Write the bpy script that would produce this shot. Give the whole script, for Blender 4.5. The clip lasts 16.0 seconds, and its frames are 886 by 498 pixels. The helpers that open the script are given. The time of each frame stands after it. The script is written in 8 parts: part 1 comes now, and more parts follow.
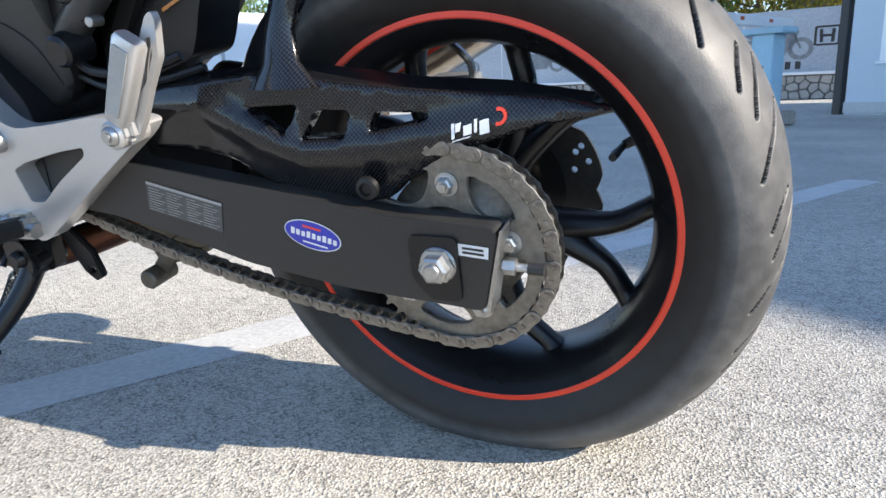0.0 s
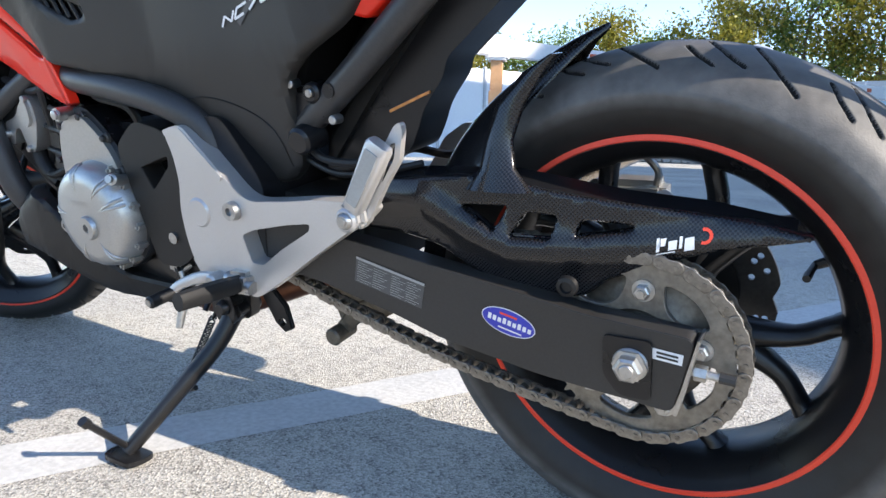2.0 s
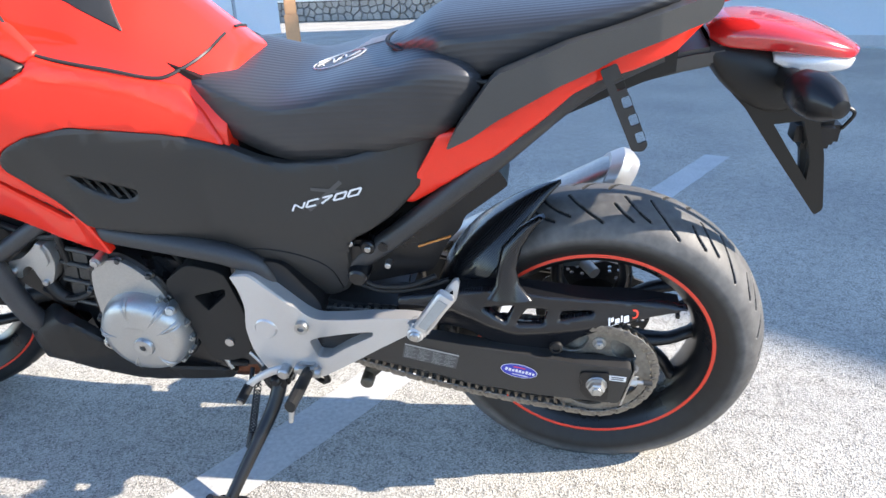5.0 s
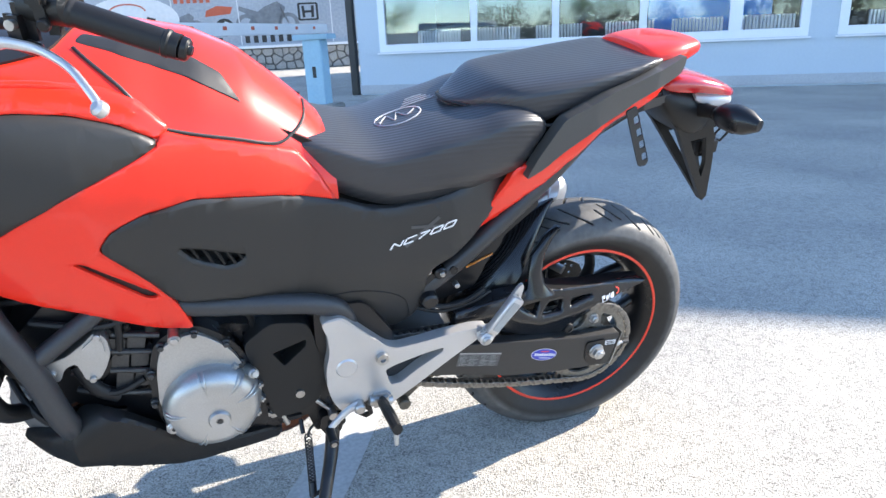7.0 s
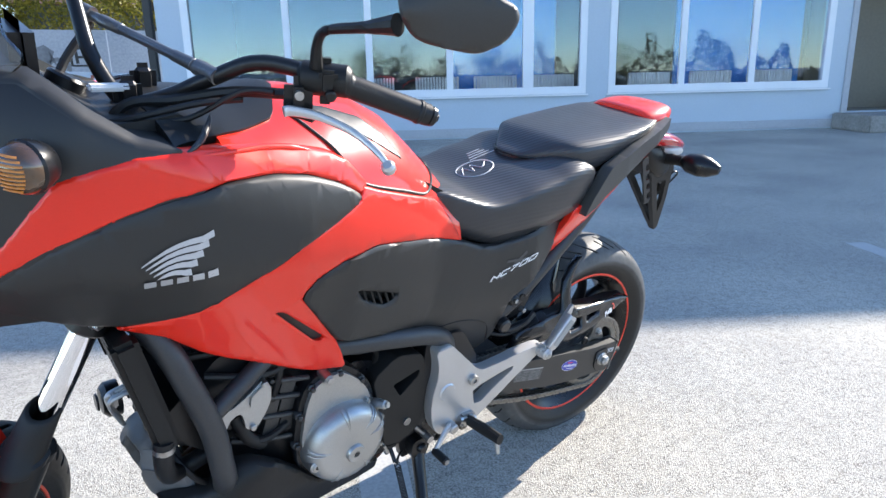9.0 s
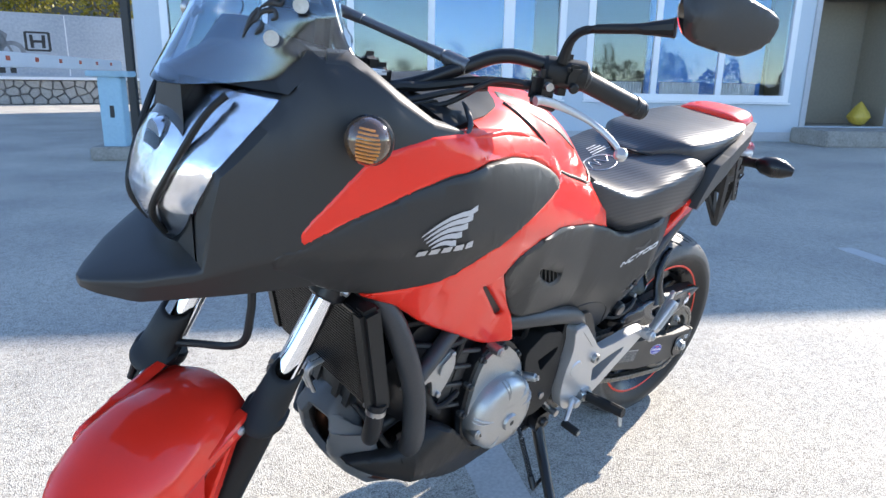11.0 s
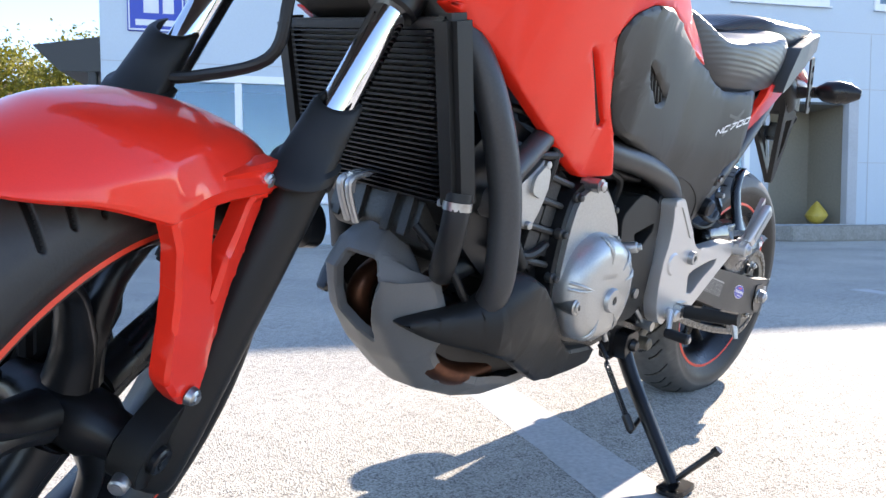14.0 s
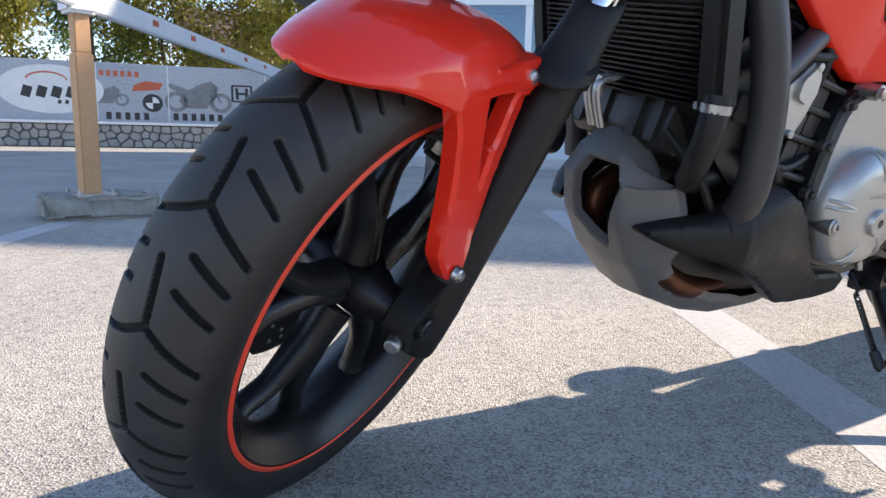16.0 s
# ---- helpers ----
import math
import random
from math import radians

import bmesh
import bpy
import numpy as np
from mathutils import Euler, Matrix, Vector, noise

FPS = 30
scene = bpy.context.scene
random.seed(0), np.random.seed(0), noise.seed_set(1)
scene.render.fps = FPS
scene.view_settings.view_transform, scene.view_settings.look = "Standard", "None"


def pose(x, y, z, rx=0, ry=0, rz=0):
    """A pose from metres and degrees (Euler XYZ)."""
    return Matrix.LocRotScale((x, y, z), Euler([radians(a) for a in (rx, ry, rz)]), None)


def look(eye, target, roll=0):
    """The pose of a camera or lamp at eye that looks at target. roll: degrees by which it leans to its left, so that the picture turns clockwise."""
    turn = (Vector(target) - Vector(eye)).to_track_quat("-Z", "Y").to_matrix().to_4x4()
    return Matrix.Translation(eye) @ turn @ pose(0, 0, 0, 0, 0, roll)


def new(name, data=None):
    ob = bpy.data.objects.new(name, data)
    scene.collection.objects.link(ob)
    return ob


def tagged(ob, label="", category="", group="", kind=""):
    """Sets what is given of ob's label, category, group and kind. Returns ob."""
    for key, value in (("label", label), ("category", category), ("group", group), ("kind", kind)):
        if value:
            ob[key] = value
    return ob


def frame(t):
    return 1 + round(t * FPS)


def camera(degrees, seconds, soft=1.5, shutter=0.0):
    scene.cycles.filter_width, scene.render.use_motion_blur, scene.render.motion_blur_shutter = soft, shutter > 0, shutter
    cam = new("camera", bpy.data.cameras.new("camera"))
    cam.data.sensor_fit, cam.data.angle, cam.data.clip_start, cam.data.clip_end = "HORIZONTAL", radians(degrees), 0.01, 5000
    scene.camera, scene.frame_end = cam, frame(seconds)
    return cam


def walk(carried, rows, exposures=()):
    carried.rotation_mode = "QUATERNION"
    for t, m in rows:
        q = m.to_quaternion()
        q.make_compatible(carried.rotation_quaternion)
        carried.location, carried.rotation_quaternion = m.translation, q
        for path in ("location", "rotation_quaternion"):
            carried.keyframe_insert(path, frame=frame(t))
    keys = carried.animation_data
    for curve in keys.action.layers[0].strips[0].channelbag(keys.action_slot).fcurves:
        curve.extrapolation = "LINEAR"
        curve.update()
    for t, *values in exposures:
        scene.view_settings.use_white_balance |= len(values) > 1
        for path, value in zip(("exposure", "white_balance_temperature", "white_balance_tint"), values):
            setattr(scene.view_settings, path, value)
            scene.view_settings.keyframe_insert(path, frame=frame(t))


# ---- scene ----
cam = camera(68.1, 16.0)
PATH = [
    (0, (0.2473, -0.7904, 0.4240), (-0.5086, 1.0058, -0.0259), -1.99),
    (0.5, (0.2497, -0.7912, 0.4357), (-0.4754, 1.0200, -0.0045), -0.08),
    (1, (0.2338, -0.8147, 0.4514), (-0.5308, 0.9878, 0.0436), 0.60),
    (1.5, (0.1985, -0.8582, 0.4708), (-0.6752, 0.9044, 0.1101), 1.16),
    (2, (0.1607, -0.8943, 0.4903), (-0.8311, 0.8127, 0.1702), 1.59),
    (2.5, (0.1343, -0.9084, 0.4954), (-0.9345, 0.7589, 0.2168), 1.37),
    (3, (0.0965, -0.9218, 0.5235), (-1.0288, 0.7139, 0.2823), 1.51),
    (3.5, (0.0481, -0.9352, 0.6008), (-1.0764, 0.6659, 0.1865), -0.99),
    (4, (0.0706, -0.9842, 0.8054), (-0.8045, 0.6592, 0.0750), 0.37),
    (4.2, (0.0682, -1.0424, 0.8778), (-0.6789, 0.6489, 0.1155), -0.80),
    (6.3, (-0.5741, -1.4667, 1.0013), (-0.3119, 0.3919, 0.3108), -2.26),
    (6.5, (-0.6333, -1.4669, 1.0149), (-0.2821, 0.3759, 0.3214), -3.06),
    (7, (-0.8012, -1.4263, 1.0077), (-0.1724, 0.3640, 0.3756), -2.70),
    (7.5, (-0.9658, -1.4076, 0.9975), (-0.1569, 0.3234, 0.4063), -2.17),
    (8, (-1.1537, -1.4045, 1.0305), (-0.1878, 0.2540, 0.4679), -2.33),
    (8.5, (-1.3044, -1.3884, 1.0599), (-0.2298, 0.2060, 0.5090), -1.00),
    (9, (-1.4271, -1.2984, 1.0613), (-0.2278, 0.2171, 0.5465), -1.29),
    (9.5, (-1.5531, -1.2204, 1.0927), (-0.3416, 0.2859, 0.5796), -1.73),
    (9.7, (-1.6217, -1.2151, 1.1031), (-0.3854, 0.2694, 0.5858), -1.19),
    (11.8, (-1.8310, -0.9488, 0.8806), (-0.4351, 0.4083, 0.4226), 3.20),
    (12, (-1.7982, -0.9025, 0.7713), (-0.3502, 0.4304, 0.4152), 2.89),
    (12.5, (-1.7523, -0.8251, 0.5380), (-0.2524, 0.4965, 0.4791), 1.66),
    (13, (-1.7567, -0.8124, 0.4848), (-0.2494, 0.4998, 0.4075), -0.80),
    (13.5, (-1.7552, -0.8106, 0.4864), (-0.2699, 0.5277, 0.4310), -0.52),
    (14, (-1.7772, -0.8067, 0.4743), (-0.3444, 0.5850, 0.3725), -0.21),
    (14.5, (-1.8280, -0.8078, 0.4545), (-0.5071, 0.6866, 0.3066), 0.62),
    (15, (-1.8719, -0.7986, 0.4485), (-0.7100, 0.8154, 0.2363), 1.13),
    (15.5, (-1.8746, -0.7981, 0.4437), (-0.8078, 0.8726, 0.1777), 1.69),
    (16, (-1.8462, -0.7940, 0.4437), (-0.8882, 0.9307, 0.1160), 1.19),
]
walk(cam, [(t, look(eye, target, roll)) for t, eye, target, roll in PATH],
     exposures=[(0.0, 1.48, 6450, 10), (2.0, 1.55, 6450, 11), (3.5, 1.40, 6500, 11), (4.2, 1.60, 6450, 11), (6.5, 1.96, 6350, 10), (8.0, 1.70, 6250, 10),
                (9.5, 1.52, 6150, 10), (12.0, 1.82, 6450, 12), (13.0, 1.94, 6500, 13), (14.0, 1.84, 6600, 14), (15.0, 1.36, 6800, 15), (16.0, 1.36, 6950, 16)])

# ---- light ----
SUN_TO = Vector((1.70, 0.05, 1.0)).normalized()      # towards the sun
world = bpy.data.worlds.new("world")
scene.world = world
world.use_nodes = True
wn, wl = world.node_tree.nodes, world.node_tree.links
sky = wn.new("ShaderNodeTexSky")
sky.sky_type, sky.sun_disc = "NISHITA", False
sky.sun_elevation = math.asin(SUN_TO.z)
sky.sun_rotation = math.atan2(SUN_TO.x, SUN_TO.y)
sky.air_density, sky.dust_density, sky.ozone_density = 1.0, 0.05, 1.5
sky.altitude = 1800
wl.new(sky.outputs[0], wn["Background"].inputs[0])
wn["Background"].inputs[1].default_value = 0.15
sun = new("sun", bpy.data.lights.new("sun", "SUN"))
sun.data.energy, sun.data.angle, sun.data.color = 3.8, radians(0.53), (1.0, 0.90, 0.775)
sun.matrix_world = look(SUN_TO * 40, (0, 0, 0))

# ---- materials ----
def shader(name):
    m = bpy.data.materials.new(name)
    m.use_nodes = True
    return m, m.node_tree.nodes, m.node_tree.links, m.node_tree.nodes["Principled BSDF"]


def rgb(c):
    return (*c, 1.0) if len(c) == 3 else c


def surface(name, base, dark=None, rough=0.5, rough2=None, metal=0.0, grain=60.0, big=4.0, bump=0.1, coat=0.0, mix=0.5, spec=0.5, scratch=0.0, detail=6.0):
    """Two scales of noise drive colour, gloss and relief."""
    m, n, l, p = shader(name)
    dark = dark or tuple(v * 0.8 for v in base)
    co = n.new("ShaderNodeTexCoord")
    a = n.new("ShaderNodeTexNoise")
    a.inputs["Scale"].default_value, a.inputs["Detail"].default_value = grain, detail
    b = n.new("ShaderNodeTexNoise")
    b.inputs["Scale"].default_value, b.inputs["Detail"].default_value = big, 5
    for t in (a, b):
        l.new(co.outputs["Object"], t.inputs["Vector"])
    add = n.new("ShaderNodeMath")
    add.operation = "MULTIPLY_ADD"
    add.inputs[1].default_value = mix
    l.new(a.outputs[0], add.inputs[0])
    sc = n.new("ShaderNodeMath")
    sc.operation = "MULTIPLY"
    sc.inputs[1].default_value = 1.0 - mix
    l.new(b.outputs[0], sc.inputs[0])
    l.new(sc.outputs[0], add.inputs[2])
    r = n.new("ShaderNodeValToRGB")
    r.color_ramp.elements[0].position, r.color_ramp.elements[1].position = 0.32, 0.68
    r.color_ramp.elements[0].color, r.color_ramp.elements[1].color = rgb(dark), rgb(base)
    l.new(add.outputs[0], r.inputs[0])
    l.new(r.outputs[0], p.inputs["Base Color"])
    rr = n.new("ShaderNodeMapRange")
    rr.inputs["From Min"].default_value, rr.inputs["From Max"].default_value = 0.3, 0.7
    rr.inputs["To Min"].default_value, rr.inputs["To Max"].default_value = rough, rough2 if rough2 is not None else rough + 0.1
    l.new(b.outputs[0], rr.inputs["Value"])
    l.new(rr.outputs[0], p.inputs["Roughness"])
    p.inputs["Metallic"].default_value = metal
    p.inputs["Specular IOR Level"].default_value = spec
    p.inputs["Coat Weight"].default_value = coat
    p.inputs["Coat Roughness"].default_value = 0.03
    if bump:
        bp = n.new("ShaderNodeBump")
        bp.inputs["Strength"].default_value, bp.inputs["Distance"].default_value = bump, 0.002
        l.new(a.outputs[0], bp.inputs["Height"])
        l.new(bp.outputs[0], p.inputs["Normal"])
    return m


def plain(name, base, rough=0.4, metal=0.0, emit=0.0):
    m, n, l, p = shader(name)
    p.inputs["Base Color"].default_value = rgb(base)
    p.inputs["Roughness"].default_value, p.inputs["Metallic"].default_value = rough, metal
    return m


def glass(name, tint=(1, 1, 1), rough=0.0, ior=1.45, sheen=(1, 1, 1)):
    m, n, l, p = shader(name)
    p.inputs["Base Color"].default_value = rgb(tint)
    p.inputs["Roughness"].default_value, p.inputs["IOR"].default_value = rough, ior
    p.inputs["Transmission Weight"].default_value = 1.0
    p.inputs["Specular Tint"].default_value = rgb(sheen)
    return m


def carbon(name):
    m, n, l, p = shader(name)
    co = n.new("ShaderNodeTexCoord")
    mp = n.new("ShaderNodeMapping")
    mp.inputs["Rotation"].default_value = (radians(90), 0, radians(0))
    mp.inputs["Scale"].default_value = (1, 0, 1)
    mp.inputs["Location"].default_value = (0, 0, 0.0013)
    l.new(co.outputs["Object"], mp.inputs[0])
    ck = n.new("ShaderNodeTexChecker")
    ck.inputs["Scale"].default_value = 430
    l.new(mp.outputs[0], ck.inputs[0])
    no = n.new("ShaderNodeTexNoise")
    no.inputs["Scale"].default_value = 7
    l.new(co.outputs["Object"], no.inputs[0])
    mx = n.new("ShaderNodeMix")
    mx.data_type = "RGBA"
    mx.inputs[6].default_value, mx.inputs[7].default_value = (0.0045, 0.0045, 0.0050, 1), (0.0170, 0.0170, 0.0190, 1)
    l.new(ck.outputs["Fac"], mx.inputs[0])
    l.new(mx.outputs[2], p.inputs["Base Color"])
    mr = n.new("ShaderNodeMapRange")
    mr.inputs["To Min"].default_value, mr.inputs["To Max"].default_value = 0.16, 0.26
    l.new(no.outputs[0], mr.inputs[0])
    l.new(mr.outputs[0], p.inputs["Roughness"])
    p.inputs["Specular IOR Level"].default_value = 0.3
    p.inputs["Coat Weight"].default_value, p.inputs["Coat Roughness"].default_value = 0.3, 0.08
    return m


def asphalt(name):
    m, n, l, p = shader(name)
    co = n.new("ShaderNodeTexCoord")
    vo = n.new("ShaderNodeTexVoronoi")
    vo.inputs["Scale"].default_value = 290
    fine = n.new("ShaderNodeTexNoise")
    fine.inputs["Scale"].default_value, fine.inputs["Detail"].default_value = 420, 4
    mid = n.new("ShaderNodeTexNoise")
    mid.inputs["Scale"].default_value, mid.inputs["Detail"].default_value = 26, 8
    big = n.new("ShaderNodeTexNoise")
    big.inputs["Scale"].default_value, big.inputs["Detail"].default_value = 0.9, 6
    for t in (vo, fine, mid, big):
        l.new(co.outputs["Object"], t.inputs["Vector"])
    r1 = n.new("ShaderNodeValToRGB")
    e = r1.color_ramp.elements
    e[0].position, e[0].color = 0.34, (0.135, 0.127, 0.112, 1)
    e[1].position, e[1].color = 0.84, (0.525, 0.500, 0.445, 1)
    x = e.new(0.5)
    x.color = (0.306, 0.291, 0.258, 1)
    sep = n.new("ShaderNodeSeparateColor")
    l.new(vo.outputs["Color"], sep.inputs[0])
    mixv = n.new("ShaderNodeMath")
    mixv.operation = "MULTIPLY_ADD"
    mixv.inputs[1].default_value = 0.50
    l.new(sep.outputs[0], mixv.inputs[0])
    half = n.new("ShaderNodeMath")
    half.operation = "MULTIPLY_ADD"
    half.inputs[1].default_value = 0.38
    l.new(mid.outputs[0], half.inputs[0])
    grit = n.new("ShaderNodeMath")
    grit.operation = "MULTIPLY"
    grit.inputs[1].default_value = 0.40
    l.new(fine.outputs[0], grit.inputs[0])
    l.new(grit.outputs[0], half.inputs[2])
    l.new(half.outputs[0], mixv.inputs[2])
    l.new(mixv.outputs[0], r1.inputs[0])
    r2 = n.new("ShaderNodeValToRGB")
    r2.color_ramp.elements[0].position, r2.color_ramp.elements[1].position = 0.35, 0.65
    r2.color_ramp.elements[0].color, r2.color_ramp.elements[1].color = (0.80, 0.80, 0.81, 1), (1.08, 1.07, 1.04, 1)
    l.new(big.outputs[0], r2.inputs[0])
    mul = n.new("ShaderNodeMix")
    mul.data_type, mul.blend_type = "RGBA", "MULTIPLY"
    mul.inputs[0].default_value = 1.0
    l.new(r1.outputs[0], mul.inputs[6])
    l.new(r2.outputs[0], mul.inputs[7])
    l.new(mul.outputs[2], p.inputs["Base Color"])
    p.inputs["Roughness"].default_value = 0.88
    b1 = n.new("ShaderNodeBump")
    b1.inputs["Strength"].default_value, b1.inputs["Distance"].default_value = 0.75, 0.0026
    l.new(vo.outputs["Distance"], b1.inputs["Height"])
    b2 = n.new("ShaderNodeBump")
    b2.inputs["Strength"].default_value, b2.inputs["Distance"].default_value = 0.35, 0.004
    l.new(mid.outputs[0], b2.inputs["Height"])
    l.new(b1.outputs[0], b2.inputs["Normal"])
    l.new(b2.outputs[0], p.inputs["Normal"])
    return m


def seat_cover(name, ribs=False):
    """Black grained leatherette; ribbed like woven carbon where ribs is set."""
    m, n, l, p = shader(name)
    co = n.new("ShaderNodeTexCoord")
    vo = n.new("ShaderNodeTexVoronoi")
    vo.inputs["Scale"].default_value = 420
    no = n.new("ShaderNodeTexNoise")
    no.inputs["Scale"].default_value, no.inputs["Detail"].default_value = 9, 5
    for t in (vo, no):
        l.new(co.outputs["Object"], t.inputs["Vector"])
    r = n.new("ShaderNodeValToRGB")
    r.color_ramp.elements[0].color, r.color_ramp.elements[1].color = (0.022, 0.022, 0.024, 1), (0.044, 0.044, 0.047, 1)
    l.new(no.outputs[0], r.inputs[0])
    l.new(r.outputs[0], p.inputs["Base Color"])
    mr = n.new("ShaderNodeMapRange")
    mr.inputs["To Min"].default_value, mr.inputs["To Max"].default_value = 0.30, 0.42
    l.new(no.outputs[0], mr.inputs[0])
    l.new(mr.outputs[0], p.inputs["Roughness"])
    bp = n.new("ShaderNodeBump")
    bp.inputs["Strength"].default_value, bp.inputs["Distance"].default_value = 0.15, 0.001
    if ribs:
        wv = n.new("ShaderNodeTexWave")
        wv.bands_direction = "Z"
        wv.inputs["Scale"].default_value = 42
        tilt = n.new("ShaderNodeMapping")
        tilt.inputs["Rotation"].default_value = (radians(38), 0, 0)
        l.new(co.outputs["Object"], tilt.inputs["Vector"])
        l.new(tilt.outputs[0], wv.inputs["Vector"])
        l.new(wv.outputs[1], bp.inputs["Height"])
        bp.inputs["Strength"].default_value = 0.30
    else:
        l.new(vo.outputs["Distance"], bp.inputs["Height"])
    l.new(bp.outputs[0], p.inputs["Normal"])
    return m


def tyre_skin(name, tread, tread_dark):
    """Black sidewall rubber that passes into a scuffed, dusty tread."""
    m, n, l, p = shader(name)
    co = n.new("ShaderNodeTexCoord")
    big, mid, fine = (n.new("ShaderNodeTexNoise") for _ in range(3))
    for t, sc, d in ((big, 9, 5), (mid, 55, 6), (fine, 420, 4)):
        t.inputs["Scale"].default_value, t.inputs["Detail"].default_value = sc, d
        l.new(co.outputs["Object"], t.inputs["Vector"])
    side, top = (n.new("ShaderNodeValToRGB") for _ in range(2))
    for r, lo, hi in ((side, (0.0075, 0.0075, 0.0075), (0.0145, 0.0143, 0.014)), (top, tread_dark, tread)):
        r.color_ramp.elements[0].position, r.color_ramp.elements[1].position = 0.33, 0.70
        r.color_ramp.elements[0].color, r.color_ramp.elements[1].color = rgb(lo), rgb(hi)
    add = n.new("ShaderNodeMath")
    add.operation = "MULTIPLY_ADD"
    add.inputs[1].default_value = 0.45
    l.new(mid.outputs[0], add.inputs[0])
    sc = n.new("ShaderNodeMath")
    sc.operation = "MULTIPLY"
    sc.inputs[1].default_value = 0.55
    l.new(big.outputs[0], sc.inputs[0])
    l.new(sc.outputs[0], add.inputs[2])
    l.new(add.outputs[0], top.inputs[0])
    l.new(mid.outputs[0], side.inputs[0])
    at = n.new("ShaderNodeAttribute")
    at.attribute_name = "tread"
    mx = n.new("ShaderNodeMix")
    mx.data_type = "RGBA"
    l.new(at.outputs["Fac"], mx.inputs[0])
    l.new(side.outputs[0], mx.inputs[6])
    l.new(top.outputs[0], mx.inputs[7])
    l.new(mx.outputs[2], p.inputs["Base Color"])
    mr = n.new("ShaderNodeMapRange")
    mr.inputs["To Min"].default_value, mr.inputs["To Max"].default_value = 0.42, 0.66
    l.new(mid.outputs[0], mr.inputs[0])
    l.new(mr.outputs[0], p.inputs["Roughness"])
    p.inputs["Specular IOR Level"].default_value = 0.42
    bp = n.new("ShaderNodeBump")
    bp.inputs["Strength"].default_value, bp.inputs["Distance"].default_value = 0.16, 0.0015
    l.new(fine.outputs[0], bp.inputs["Height"])
    l.new(bp.outputs[0], p.inputs["Normal"])
    return m


REARTYRE = tyre_skin("rear_tyre_rubber", (0.125, 0.121, 0.116), (0.042, 0.041, 0.040))
FRONTTYRE = tyre_skin("front_tyre_rubber", (0.040, 0.038, 0.036), (0.017, 0.0165, 0.016))
RED = surface("red_paint", (0.82, 0.030, 0.013), (0.76, 0.025, 0.011), rough=0.30, rough2=0.38, grain=900, big=3, bump=0.0, coat=0.65, spec=0.15)
MATT = surface("matt_black_plastic", (0.0135, 0.0130, 0.0125), (0.009, 0.0088, 0.0085), rough=0.40, rough2=0.52, grain=700, big=6, bump=0.08, spec=0.30)
GREYP = surface("charcoal_grey_paint", (0.0235, 0.0225, 0.0210), (0.0185, 0.0178, 0.0168), rough=0.42, rough2=0.52, grain=600, big=4, bump=0.04, spec=0.46)
GUNM = surface("grey_frame_paint", (0.052, 0.052, 0.053), (0.038, 0.038, 0.040), rough=0.38, rough2=0.5, grain=300, big=9, bump=0.05, metal=0.3)
BLACK = surface("black_paint", (0.010, 0.010, 0.011), (0.006, 0.006, 0.007), rough=0.25, rough2=0.36, grain=300, big=9, bump=0.05, spec=0.4)
ARM = surface("dark_brown_grey_coating", (0.024, 0.023, 0.0225), (0.016, 0.0155, 0.015), rough=0.4, rough2=0.5, grain=300, big=8, bump=0.06)
# Near-black colour that paints the shade inside the tread grooves.
GROOVE_SHADE = plain("groove_shade_black", (0.004, 0.004, 0.004), 0.9)
HOSE = surface("black_hose_rubber", (0.011, 0.011, 0.0115), spec=0.35, rough=0.45, grain=200, big=12, bump=0.1)
ALU = surface("silver_aluminium_paint", (0.56, 0.55, 0.54), (0.47, 0.46, 0.45), rough=0.28, rough2=0.40, metal=0.6, grain=700, big=5, bump=0.05)
CAST = surface("cast_aluminium", (0.46, 0.46, 0.45), (0.36, 0.36, 0.35), rough=0.28, rough2=0.42, metal=0.8, grain=420, big=8, bump=0.18)
# Disc steel coloured dark to stand for the shade it sits in.
DISCM = surface("shaded_disc_steel", (0.075, 0.075, 0.076), (0.040, 0.040, 0.041), rough=0.35, rough2=0.5, metal=0.7, grain=200, big=18, bump=0.1)
STEEL = surface("zinc_steel", (0.50, 0.50, 0.50), (0.33, 0.33, 0.32), rough=0.3, rough2=0.5, metal=1.0, grain=180, big=22, bump=0.08)
CHROME = surface("hard_chrome", (0.82, 0.83, 0.85), (0.76, 0.77, 0.8), rough=0.04, rough2=0.08, metal=1.0, grain=90, big=9, bump=0.0)
CHAINM = surface("oily_chain_steel", (0.30, 0.28, 0.25), (0.10, 0.092, 0.082), rough=0.30, rough2=0.5, metal=0.85, grain=160, big=40, bump=0.3)
SPROCK = surface("greasy_sprocket_steel", (0.27, 0.245, 0.205), (0.115, 0.102, 0.085), rough=0.42, rough2=0.6, metal=0.55, grain=140, big=22, bump=0.2)
EXHAUST = surface("heat_browned_steel", (0.17, 0.070, 0.038), (0.085, 0.036, 0.022), rough=0.35, rough2=0.5, metal=0.8, grain=60, big=7, bump=0.1)
TITAN = surface("brushed_exhaust_steel", (0.62, 0.56, 0.48), (0.46, 0.40, 0.34), rough=0.22, rough2=0.35, metal=1.0, grain=120, big=6, bump=0.05)
REDTAPE = surface("red_rim_tape", (0.78, 0.060, 0.025), (0.66, 0.045, 0.02), rough=0.4, grain=500, big=20, bump=0.03)
CARBON = carbon("carbon_weave")

